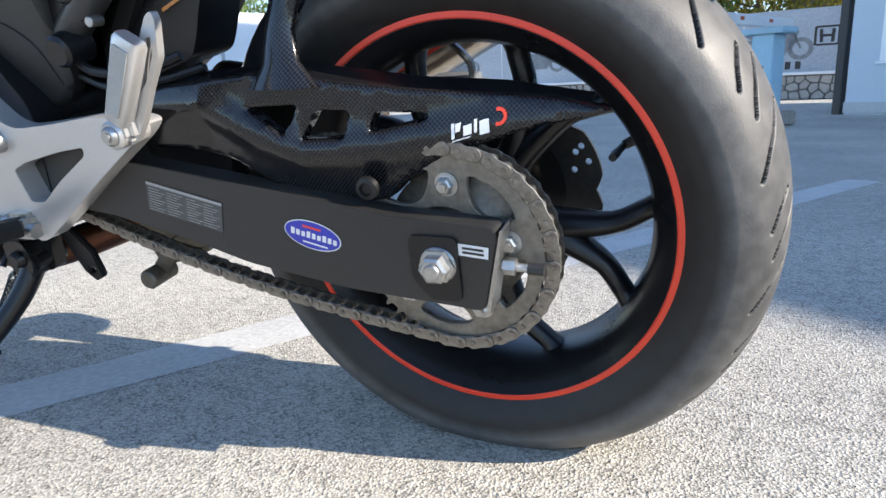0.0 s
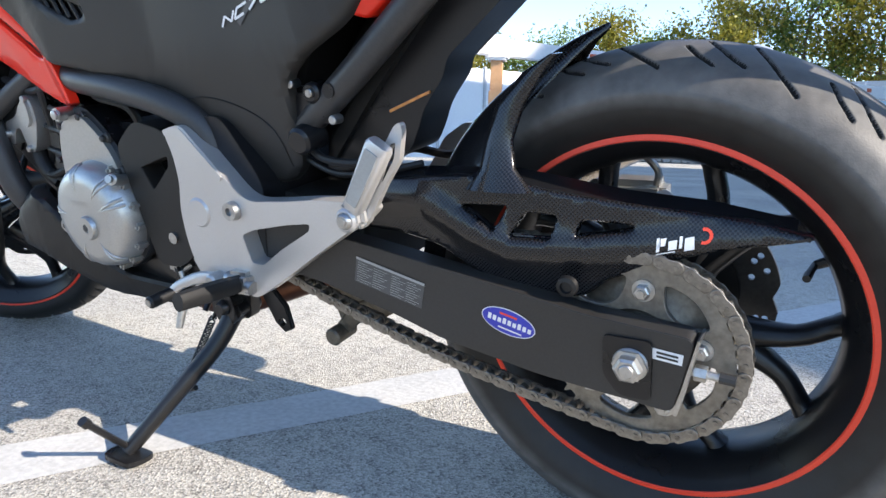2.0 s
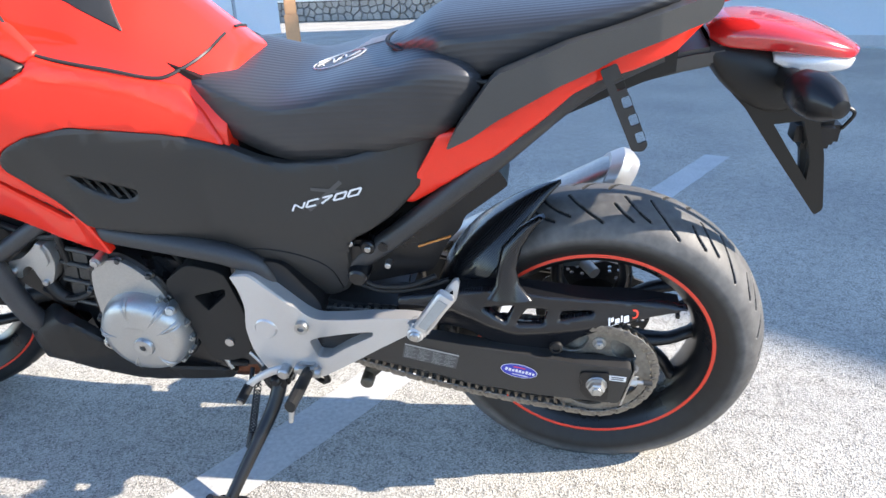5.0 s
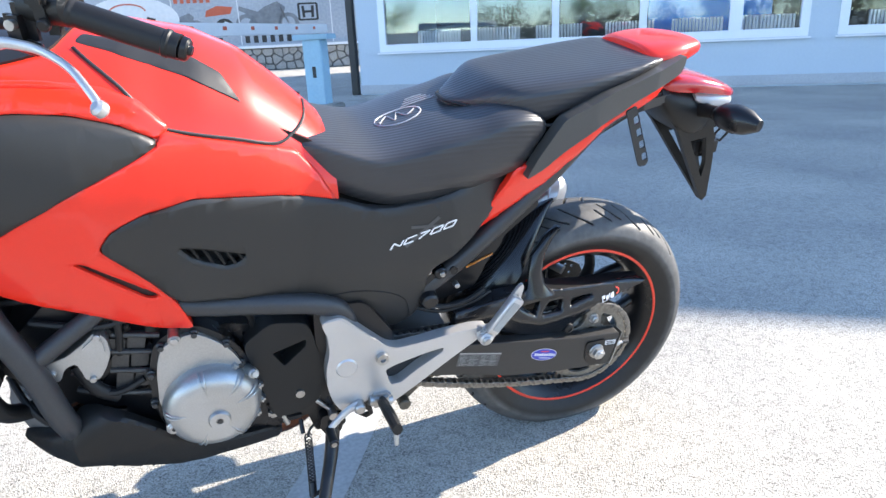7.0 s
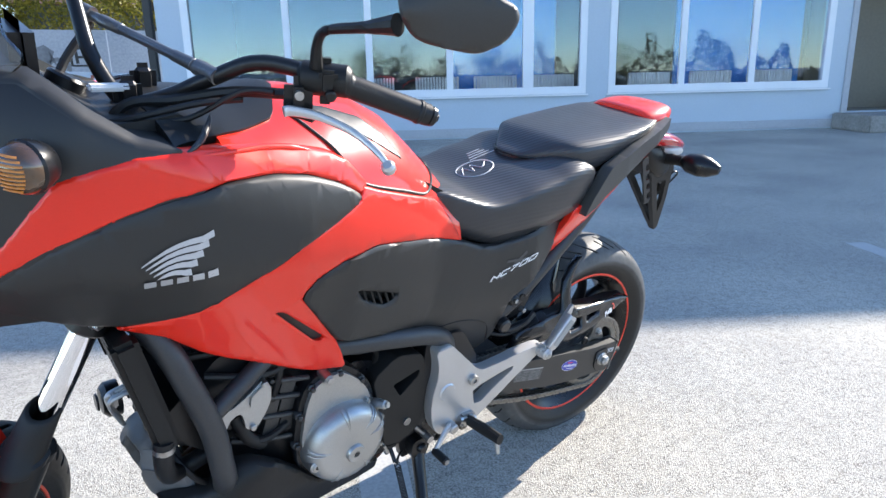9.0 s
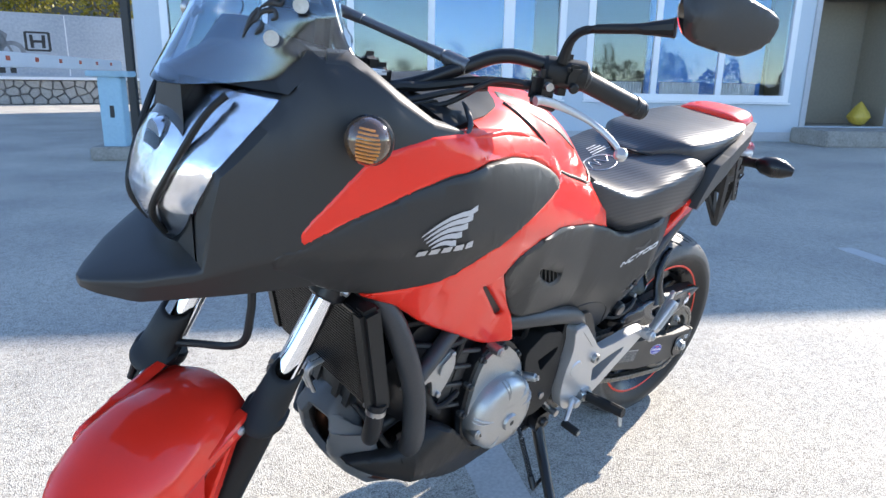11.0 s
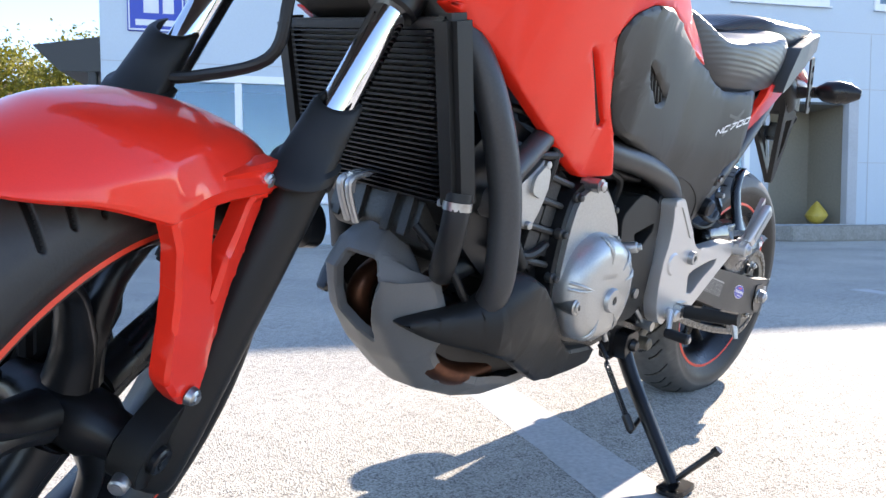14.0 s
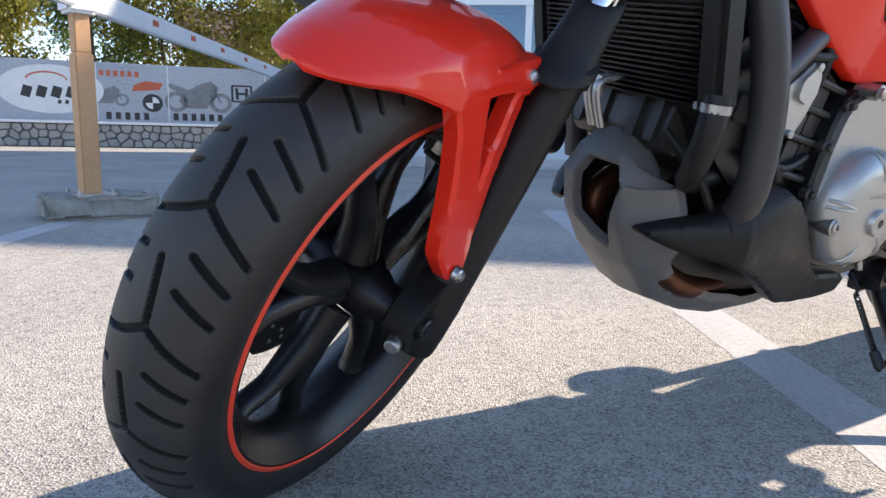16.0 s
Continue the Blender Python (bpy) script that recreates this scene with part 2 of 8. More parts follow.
SEATRIB = seat_cover("ribbed_seat_leatherette", True)
WHITE = surface("white_print", (0.78, 0.78, 0.78), (0.66, 0.66, 0.66), rough=0.4, grain=400, big=20, bump=0.0)
SILVERP = surface("silver_print", (0.55, 0.55, 0.56), (0.45, 0.45, 0.46), rough=0.4, metal=0.4, grain=400, big=20, bump=0.0)
BLUEP = surface("blue_sticker", (0.035, 0.045, 0.42), (0.03, 0.035, 0.33), rough=0.35, grain=300, big=20, bump=0.0)
LABELD = surface("dark_grey_label", (0.075, 0.075, 0.075), (0.055, 0.055, 0.055), rough=0.4, grain=300, big=30, bump=0.02)
LABELM = surface("grey_label", (0.34, 0.34, 0.33), (0.27, 0.27, 0.26), rough=0.4, grain=300, big=30, bump=0.02)
INK = plain("black_ink", (0.02, 0.02, 0.02), 0.5)
AMBER = surface("amber_lens", (0.60, 0.23, 0.04), (0.40, 0.13, 0.02), rough=0.12, grain=160, big=60, bump=0.5, coat=1.0)
SMOKED = surface("smoked_amber_lens", (0.085, 0.042, 0.016), (0.05, 0.026, 0.012), rough=0.1, grain=160, big=60, bump=0.05, coat=1.0)
LAMPRED = surface("red_lamp_lens", (0.5, 0.02, 0.02), rough=0.12, grain=300, bump=0.0, coat=1.0)
CLEAR = glass("clear_lens", (1, 1, 1), 0.02)
# Slight tint, deepened with blue that stands for the sky's reflection.
SCREEN = glass("sky_tinted_windscreen", (0.62, 0.72, 0.84), 0.0, 1.75, (0.85, 0.93, 1.0))
REFLECT = surface("chrome_reflector", (0.85, 0.85, 0.87), rough=0.08, metal=1.0, grain=40, big=12, bump=0.5)
TARMAC = asphalt("sun_bleached_asphalt")
LINE = surface("worn_white_road_paint", (0.54, 0.535, 0.515), (0.36, 0.355, 0.34), rough=0.75, rough2=0.9, grain=90, big=7, bump=0.5, mix=0.6)
CLAD = surface("pale_grey_cladding", (0.49, 0.555, 0.615), (0.445, 0.51, 0.57), rough=0.45, rough2=0.6, grain=30, big=0.7, bump=0.05)
PLINTH = surface("grey_plinth_render", (0.46, 0.47, 0.49), (0.36, 0.37, 0.39), rough=0.7, grain=50, big=1.2, bump=0.2)
PVC = surface("white_window_plastic", (0.80, 0.81, 0.82), (0.73, 0.74, 0.76), rough=0.3, rough2=0.4, grain=60, big=1.5, bump=0.0)
# Dark colour stands in for the dimness of the rooms behind the glass.
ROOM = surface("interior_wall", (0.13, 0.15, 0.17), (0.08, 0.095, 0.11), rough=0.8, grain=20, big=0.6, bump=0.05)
BLUEWALL = surface("blue_interior_panel", (0.04, 0.26, 0.75), (0.03, 0.20, 0.62), rough=0.6, grain=20, big=1, bump=0.0)
CONC = surface("rough_concrete", (0.36, 0.34, 0.31), (0.19, 0.18, 0.16), rough=0.85, rough2=0.95, grain=28, big=5, bump=0.8)
STONE = surface("grey_rubble_stone", (0.44, 0.42, 0.39), (0.25, 0.24, 0.23), rough=0.8, grain=20, big=2.0, bump=0.6)
MORTAR = surface("dark_mortar", (0.16, 0.155, 0.15), rough=0.9, grain=30, big=2, bump=0.5)
BANNER = surface("pale_grey_printed_banner", (0.44, 0.47, 0.51), (0.27, 0.30, 0.345), rough=0.5, grain=14, big=0.45, bump=0.03)
PRINTG = surface("grey_banner_print", (0.13, 0.14, 0.155), (0.22, 0.235, 0.25), rough=0.5, grain=8, big=2, bump=0.0)
PRINTL = surface("pale_banner_print", (0.72, 0.72, 0.72), (0.62, 0.63, 0.64), rough=0.5, grain=8, big=2, bump=0.0)
PRINTR = surface("orange_red_banner_print", (0.55, 0.11, 0.05), rough=0.5, grain=8, big=2, bump=0.0)
POSTM = surface("faded_orange_post_paint", (0.56, 0.31, 0.15), (0.46, 0.25, 0.12), rough=0.5, rough2=0.7, grain=40, big=5, bump=0.1)
BLUEPOST = surface("blue_grey_post_paint", (0.34, 0.52, 0.62), (0.28, 0.44, 0.55), rough=0.5, grain=40, big=4, bump=0.05)
BOOM = surface("white_boom_paint", (0.70, 0.70, 0.70), (0.60, 0.61, 0.62), rough=0.4, grain=40, big=3, bump=0.02)
SIGNB = surface("blue_sign_enamel", (0.03, 0.06, 0.42), rough=0.3, grain=60, big=4, bump=0.0)
FENCE = surface("white_sheet_fence", (0.75, 0.76, 0.77), (0.68, 0.69, 0.71), rough=0.5, grain=30, big=1, bump=0.02)
ROOFM = surface("brown_roof_tile", (0.17, 0.10, 0.075), (0.10, 0.06, 0.05), rough=0.8, grain=12, big=2, bump=0.4)
BARK = surface("grey_bark", (0.13, 0.10, 0.075), (0.07, 0.055, 0.04), rough=0.9, grain=25, big=4, bump=0.8)


# ---- shapes ----
def part(name, bm, mat, parent=None, label="", angle=35, m=None):
    """Links a bmesh as one mesh object under a thing or a part."""
    if m is not None:
        bm.transform(m)
    bmesh.ops.recalc_face_normals(bm, faces=bm.faces)
    me = bpy.data.meshes.new(name)
    bm.to_mesh(me)
    bm.free()
    me.materials.append(mat)
    me.shade_smooth()
    me.set_sharp_from_angle(angle=radians(angle))
    ob = new(name, me)
    ob.parent = parent
    return tagged(ob, label=label)


def raw(name, verts, faces, mat, parent=None, label="", angle=35):
    me = bpy.data.meshes.new(name)
    me.from_pydata(verts, [], faces)
    me.materials.append(mat)
    me.shade_smooth()
    me.set_sharp_from_angle(angle=radians(angle))
    ob = new(name, me)
    ob.parent = parent
    return tagged(ob, label=label)


def twin(name, ob, m, parent):
    """Another object on the same mesh."""
    o = new(name, ob.data)
    o.parent = parent
    o.matrix_basis = m
    return o


def thing(name, label, category, m=None, group="", kind=""):
    ob = new(name)
    ob.empty_display_size = 0.1
    if m is not None:
        ob.matrix_basis = m
    return tagged(ob, label, category, group, kind)


def spline(pts, res=6, closed=False):
    """Catmull-Rom through points of any size."""
    P = np.array(pts, float)
    n = len(P)
    out = []
    for i in range(n if closed else n - 1):
        a, b, c, d = (P[(i + k) % n] if closed else P[min(max(i + k, 0), n - 1)] for k in (-1, 0, 1, 2))
        for k in range(res):
            t = k / res
            out.append(0.5 * (2 * b + (c - a) * t + (2 * a - 5 * b + 4 * c - d) * t * t + (3 * b - a - 3 * c + d) * t ** 3))
    if not closed:
        out.append(P[-1])
    return np.array(out)


def fillet(pts, r, res=4):
    """A closed outline with its corners rounded."""
    P = np.array(pts, float)
    out = []
    for i in range(len(P)):
        a, b, c = P[i - 1], P[i], P[(i + 1) % len(P)]
        ra = min(r, 0.45 * np.linalg.norm(a - b))
        rc = min(r, 0.45 * np.linalg.norm(c - b))
        s, e = b + (a - b) / np.linalg.norm(a - b) * ra, b + (c - b) / np.linalg.norm(c - b) * rc
        for k in range(res + 1):
            t = k / res
            out.append((1 - t) ** 2 * s + 2 * t * (1 - t) * b + t * t * e)
    return np.array(out)


def sweep(rings, caps=True, closed=False):
    """Joins rings of points of the same count into a skin."""
    bm = bmesh.new()
    vs = [[bm.verts.new(p) for p in ring] for ring in rings]
    n = len(vs[0])
    m = len(vs)
    for i in range(m if closed else m - 1):
        for k in range(n):
            a, b = vs[i], vs[(i + 1) % m]
            bm.faces.new((a[k], a[(k + 1) % n], b[(k + 1) % n], b[k]))
    if caps and not closed:
        bm.faces.new(vs[0][::-1])
        bm.faces.new(vs[-1])
    return bm


def tube(pts, r, seg=12, res=6, flat=1.0, up=(0, 1, 0), straight=False, closed=False):
    """A pipe along points; r may be one radius or one for each point; flat widens it along up."""
    P = np.array(pts, float) if straight else spline(pts, res, closed)
    rs = np.full(len(P), r) if np.isscalar(r) else np.interp(np.linspace(0, 1, len(P)), np.linspace(0, 1, len(r)), r)
    rings = []
    for i, p in enumerate(P):
        a, b = (P[i - 1], P[(i + 1) % len(P)]) if closed else (P[max(i - 1, 0)], P[min(i + 1, len(P) - 1)])
        d = Vector(b - a).normalized()
        u = Vector(up)
        if abs(d.dot(u)) > 0.95:
            u = Vector((1, 0, 0)) if abs(d.x) < 0.9 else Vector((0, 0, 1))
        s = d.cross(u).normalized()
        u = s.cross(d)
        rings.append([Vector(p) + s * math.cos(t) * rs[i] + u * math.sin(t) * rs[i] * flat for t in np.linspace(0, 2 * math.pi, seg, endpoint=False)])
    return sweep(rings, True, closed)


def lathe(profile, seg=48, start=0.0, stop=360.0):
    """Turns (radius, y) about the y axis; a profile that ends where it began makes a closed ring."""
    prof = list(profile)
    ring = prof[0] == prof[-1]
    if ring:
        prof = prof[:-1]
    full = abs(stop - start) >= 360
    ts = np.radians(np.linspace(start, stop, seg, endpoint=not full))
    rings = [[(r * math.cos(t), y, r * math.sin(t)) for r, y in prof] for t in ts]
    bm = bmesh.new()
    vs = [[bm.verts.new(p) for p in rg] for rg in rings]
    n = len(prof)
    for i in range(seg if full else seg - 1):
        a, b = vs[i], vs[(i + 1) % seg]
        for k in range(n if ring else n - 1):
            bm.faces.new((a[k], a[(k + 1) % n], b[(k + 1) % n], b[k]))
    if ring and not full:
        bm.faces.new(vs[0][::-1])
        bm.faces.new(vs[-1])
    bmesh.ops.remove_doubles(bm, verts=bm.verts, dist=1e-6)
    return bm


def along(p0, p1):
    """The pose that turns the y axis from p0 towards p1."""
    d = Vector(p1) - Vector(p0)
    return Matrix.Translation(p0) @ d.to_track_quat("Y", "Z").to_matrix().to_4x4()


def rod(p0, p1, r0, r1=None, seg=16, bev=0.0):
    d = (Vector(p1) - Vector(p0)).length
    r1 = r0 if r1 is None else r1
    bev = min(bev, 0.4 * d, 0.8 * r0, 0.8 * r1)
    prof = [(0, 0), (r0 - bev, 0), (r0, bev), (r1, d - bev), (r1 - bev, d), (0, d)] if bev else [(0, 0), (r0, 0), (r1, d), (0, d)]
    bm = lathe(prof, seg)
    bm.transform(along(p0, p1))
    return bm


def nut(p, r, depth, m=None, seg=6):
    """A hexagon head with its face towards -y, a washer under it."""
    bm = lathe([(0, 0), (r * 1.25, 0), (r * 1.25, -depth * 0.2), (r, -depth * 0.25), (r, -depth * 0.85), (r * 0.8, -depth), (0, -depth)], seg)
    bm.transform(Matrix.Translation(p))
    return bm


def joined(*bms):
    out = bmesh.new()
    me = bpy.data.meshes.new("tmp")
    for b in bms:
        b.to_mesh(me)
        b.free()
        out.from_mesh(me)
    bpy.data.meshes.remove(me)
    return out


def prism(outline, y0, y1, holes=(), bev=0.003, rnd=0.0, seg=2):
    """An outline in x and z, with holes, pulled from y0 to y1, edges rounded."""
    bm = bmesh.new()
    loops = [fillet(outline, rnd) if rnd else np.array(outline)] + [np.array(h) for h in holes]
    edges = []
    for lp in loops:
        vs = [bm.verts.new((p[0], y0, p[1])) for p in lp]
        edges += [bm.edges.new((vs[i], vs[(i + 1) % len(vs)])) for i in range(len(vs))]
    bmesh.ops.triangle_fill(bm, use_beauty=True, use_dissolve=False, edges=edges)
    g = bmesh.ops.extrude_face_region(bm, geom=bm.faces[:])
    for v in g["geom"]:
        if isinstance(v, bmesh.types.BMVert):
            v.co.y = y1
    bmesh.ops.recalc_face_normals(bm, faces=bm.faces)
    if bev:
        es = [e for e in bm.edges if len(e.link_faces) == 2 and e.calc_face_angle(0) > 1.2]
        bmesh.ops.bevel(bm, geom=es, offset=bev, segments=seg, affect="EDGES", clamp_overlap=True)
    return bm


def block(c, size, bev=0.004, m=None, seg=2):
    bm = bmesh.new()
    bmesh.ops.create_cube(bm, size=1.0)
    for v in bm.verts:
        v.co = Vector((v.co.x * size[0], v.co.y * size[1], v.co.z * size[2]))
    if bev:
        bmesh.ops.bevel(bm, geom=bm.edges[:], offset=bev, segments=seg, affect="EDGES", clamp_overlap=True)
    bm.transform(m @ Matrix.Translation(c) if m is not None else Matrix.Translation(c))
    return bm


def shell(outline, depth, thick=0.004, cell=0.03, lip=0.008, drop=0.006, rnd=0.012, side=-1, holes=()):
    """A curved panel: the outline in x and z is cut into cells, laid on the surface y = depth(x, z), its edge turned inwards."""
    bm = bmesh.new()
    pts = fillet(outline, rnd, 4)
    edges = []
    for lp in [pts] + [fillet(h, 0.006, 3) for h in holes]:
        vs = [bm.verts.new((p[0], 0, p[1])) for p in lp]
        edges += [bm.edges.new((vs[i], vs[(i + 1) % len(vs)])) for i in range(len(vs))]
    bmesh.ops.triangle_fill(bm, use_beauty=True, use_dissolve=False, edges=edges)
    if lip:
        bmesh.ops.inset_region(bm, faces=bm.faces[:], thickness=lip, use_boundary=True, use_even_offset=False)
    lo, hi = pts.min(0), pts.max(0)
    for axis, no in ((0, (1, 0, 0)), (1, (0, 0, 1))):
        k = lo[axis] + cell * 0.5
        while k < hi[axis]:
            co = (k, 0, 0) if axis == 0 else (0, 0, k)
            bmesh.ops.bisect_plane(bm, geom=bm.verts[:] + bm.edges[:] + bm.faces[:], plane_co=co, plane_no=no, dist=1e-5)
            k += cell
    bmesh.ops.remove_doubles(bm, verts=bm.verts, dist=0.0008)
    for v in bm.verts:
        v.co.y = side * depth(v.co.x, v.co.z)
    bev = [e for e in bm.edges if e.is_boundary]
    for v in {v for e in bev for v in e.verts}:
        v.co.y -= side * drop
    g = bmesh.ops.extrude_edge_only(bm, edges=bev)
    for v in g["geom"]:
        if isinstance(v, bmesh.types.BMVert):
            v.co.y -= side * (thick + 0.012)
    bmesh.ops.recalc_face_normals(bm, faces=bm.faces[:])
    return bm


def grown(pts, d):
    """The closed outline moved outwards by d."""
    P = np.array(pts, float)
    area = np.sum(P[:, 0] * np.roll(P[:, 1], -1) - np.roll(P[:, 0], -1) * P[:, 1])
    a, b = P - np.roll(P, 1, 0), np.roll(P, -1, 0) - P
    n1, n2 = (np.stack([v[:, 1], -v[:, 0]], 1) / np.linalg.norm(v, axis=1)[:, None] for v in (a, b))
    n = n1 + n2
    n /= np.linalg.norm(n, axis=1)[:, None]
    return P + n * d * np.sign(area)


def decal(shapes, depth, side=-1, th=0.0007):
    """Flat printed shapes in x and z lying on a surface."""
    bm = bmesh.new()
    for s in shapes:
        vs = [bm.verts.new((p[0], side * (depth(p[0], p[1]) + th), p[1])) for p in s]
        bm.faces.new(vs)
    bmesh.ops.triangulate(bm, faces=bm.faces[:])
    return bm


def flat(y):
    return lambda x, z: y


# ---- ground, building, wall, trees ----
def quad_strip(pts, z, w, mat, name):
    P = np.array(pts, float)
    d = (P[1] - P[0]) / np.linalg.norm(P[1] - P[0])
    nn = np.array((-d[1], d[0])) * w / 2
    bm = bmesh.new()
    n = max(2, int(np.linalg.norm(P[1] - P[0]) / 0.06))
    L, R = [], []
    for k in range(n + 1):
        c = P[0] + (P[1] - P[0]) * k / n
        j1, j2 = (0.006 * noise.noise(Vector((c[0] * 9, c[1] * 9, s))) for s in (0.0, 5.0))
        L.append(bm.verts.new((*(c + nn * (1 + j1 / w * 2)), z)))
        R.append(bm.verts.new((*(c - nn * (1 + j2 / w * 2)), z)))
    for k in range(n):
        bm.faces.new((L[k], R[k], R[k + 1], L[k + 1]))
    ob = part(name, bm, mat)
    return tagged(ob, "worn white painted parking line on the asphalt", "road marking", kind="structure")


def ground_sheet():
    xs = np.concatenate([[-600, -120, -40, -12], np.linspace(-4, 5, 40), [12, 40, 120, 600]])
    ys = np.concatenate([[-600, -120, -40, -12], np.linspace(-3, 5, 40), [12, 30, 60, 120, 600]])
    verts = [(x, y, 0.0) for x in xs for y in ys]
    n = len(ys)
    faces = [(i * n + k, (i + 1) * n + k, (i + 1) * n + k + 1, i * n + k + 1) for i in range(len(xs) - 1) for k in range(n - 1)]
    ob = raw("ground", verts, faces, TARMAC)
    return tagged(ob, "sun-bleached grey asphalt of a parking lot", "ground", kind="structure")


ground_sheet()
quad_strip([(-1.185, -1.02), (0.86, 2.62)], 0.0007, 0.135, LINE, "parking_line")
quad_strip([(3.00, 0.19), (1.47, -2.1)], 0.0007, 0.12, LINE, "parking_line")
quad_strip([(-1.72, 3.42), (-3.32, -0.4)], 0.0007, 0.13, LINE, "parking_line")

TH = -34.7
FAC = pose(5.281, 7.627, 0, 0, 0, TH)
building = thing("building_facade", "pale grey clad commercial building with white-framed windows", "building", FAC, kind="structure")
S0, S1, ROOF = -4.16, 24.0, 8.26
DEPTH = 9.0


def cuboid(x0, x1, y0, y1, z0, z1, bev=0.0):
    return block(((x0 + x1) / 2, (y0 + y1) / 2, (z0 + z1) / 2), (x1 - x0, y1 - y0, z1 - z0), bev)


WIN = [(-3.75, 2.72, 0.72, 2.68), (3.14, 6.95, 0.72, 2.68)]
UPW = [(0.4 + 3.07 * k, 2.44 + 3.07 * k, 4.40, 6.10) for k in range(-1, 7)]
DOOR = (7.32, 9.20, 0.28, 2.60)
holes = WIN + UPW + [DOOR]


part("wall", prism([(S0, 0), (S1, 0), (S1, ROOF), (S0, ROOF)], 0.0, 0.25, [[(h[0], h[2]), (h[1], h[2]), (h[1], h[3]), (h[0], h[3])] for h in holes], bev=0), CLAD, building)
for q in ((S0, S0 + 0.25, 0.25, DEPTH), (S1 - 0.25, S1, 0.25, DEPTH), (S0, S1, DEPTH, DEPTH + 0.25)):
    part("wall", cuboid(*q, 0, ROOF), CLAD, building)
part("roof", cuboid(S0 - 0.05, S1 + 0.05, -0.08, DEPTH + 0.3, ROOF, ROOF + 0.2), PLINTH, building)
for q in ((0.0, 0.27), (3.2, 3.5)):
    part("floor_slab", cuboid(S0 + 0.25, S1 - 0.25, 0.25, DEPTH, *q), PLINTH, building)
for q in ((S0 - 0.01, 7.30), (9.22, S1)):
    part("plinth", cuboid(*q, -0.03, -0.002, 0.03, 0.17), PLINTH, building)
# cladding seams
seams = [cuboid(S0, S1, -0.004, -0.0005, z, z + 0.012) for z in (2.86, 3.92, 6.6, 8.0)]
seams += [cuboid(9.35, S1, -0.004, -0.0005, z, z + 0.012) for z in (1.46,)]
seams += [cuboid(s, s + 0.012, -0.004, -0.0005, 0.2, 3.9) for s in (9.55, 12.6, 15.6)]
for q in seams:
    part("cladding_seam", q, PLINTH, building)
part("canopy_post", cuboid(S0 - 0.20, S0 - 0.08, 0.04, 0.16, 0.0, 2.70, 0.01), INK, building, "black canopy post at the corner")
# Specular tint paints the mirrored sky bluer than the sky texture gives it.
GLASSW = glass("window_glass", (0.88, 0.93, 0.95), 0.0, 1.85, (0.62, 0.82, 1.0))


def window(s0, s1, z0, z1, mull, name="window"):
    f = 0.10
    w = part("window_frame", joined(cuboid(s0 - 0.02, s1 + 0.02, -0.03, 0.06, z0 - 0.02, z0 + f, 0.006), cuboid(s0 - 0.02, s1 + 0.02, -0.03, 0.06, z1 - f, z1 + 0.02, 0.006), cuboid(s0 - 0.02, s0 + f, -0.03, 0.06, z0 + f, z1 - f, 0.006), cuboid(s1 - f, s1 + 0.02, -0.03, 0.06, z0 + f, z1 - f, 0.006)), PVC, building, "white plastic window frame")
    edges = [s0 + f] + mull + [s1 - f]
    for k, s in enumerate(mull):
        wd = 0.055 if k != len(mull) - 1 or len(mull) < 4 else 0.09
        part("mullion", cuboid(s - wd, s + wd, -0.015, 0.05, z0 + f, z1 - f, 0.005), PVC, w)
    for a, b in zip(edges[:-1], edges[1:]):
        p = part("pane", cuboid(a + 0.02, b - 0.02, 0.012, 0.018, z0 + f - 0.02, z1 - f + 0.02), GLASSW, w)
        p.visible_shadow = False
    part("sill", cuboid(s0 - 0.05, s1 + 0.05, -0.07, -0.031, z0 - 0.05, z0 - 0.025, 0.004), PVC, w)


window(*WIN[0], [-2.15, -0.85, 0.46, 1.76, 2.38][:4])
window(*WIN[1], [4.38, 5.60])
for q in UPW:
    window(*q, [q[0] + 0.68, q[0] + 1.36])
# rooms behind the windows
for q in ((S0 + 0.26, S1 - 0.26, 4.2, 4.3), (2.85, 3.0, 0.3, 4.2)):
    part("room_lining", cuboid(*q, 0.3, 3.19), ROOM, building, "showroom walls coloured dark so that they look dim")
for q in ((0.55, 2.35, 0.62, 0.68), (4.5, 6.8, 0.62, 0.68)):
    part("display_panel", cuboid(*q, 0.75, 2.6), BLUEWALL, building, "bright blue panel standing behind the window")
for s in (-3.2, -2.2, -1.2, -0.1, 0.9, 1.9, 3.6, 4.7, 5.8):
    part("radiator", joined(*[cuboid(s + 0.05 * k, s + 0.05 * k + 0.035, 0.35, 0.43, 0.62, 1.02, 0.008) for k in range(15)]), PVC, building, "white ribbed heating radiator under the window")
# door recess and step
RECESS = surface("tan_recess_paint", (0.30, 0.27, 0.21), (0.24, 0.21, 0.17), rough=0.7, grain=20, big=1, bump=0.05)
for q in (cuboid(DOOR[0] - 0.05, DOOR[0], 0.25, 1.2, DOOR[2], DOOR[3]), cuboid(DOOR[1], DOOR[1] + 0.05, 0.25, 1.2, DOOR[2], DOOR[3]), cuboid(DOOR[0], DOOR[1], 1.15, 1.2, DOOR[2], DOOR[3]), cuboid(DOOR[0], DOOR[1], 0.25, 1.2, DOOR[3], DOOR[3] + 0.05), cuboid(DOOR[0], DOOR[1], 0.25, 1.2, DOOR[2] - 0.05, DOOR[2])):
    part("recess_side", q, RECESS, building)
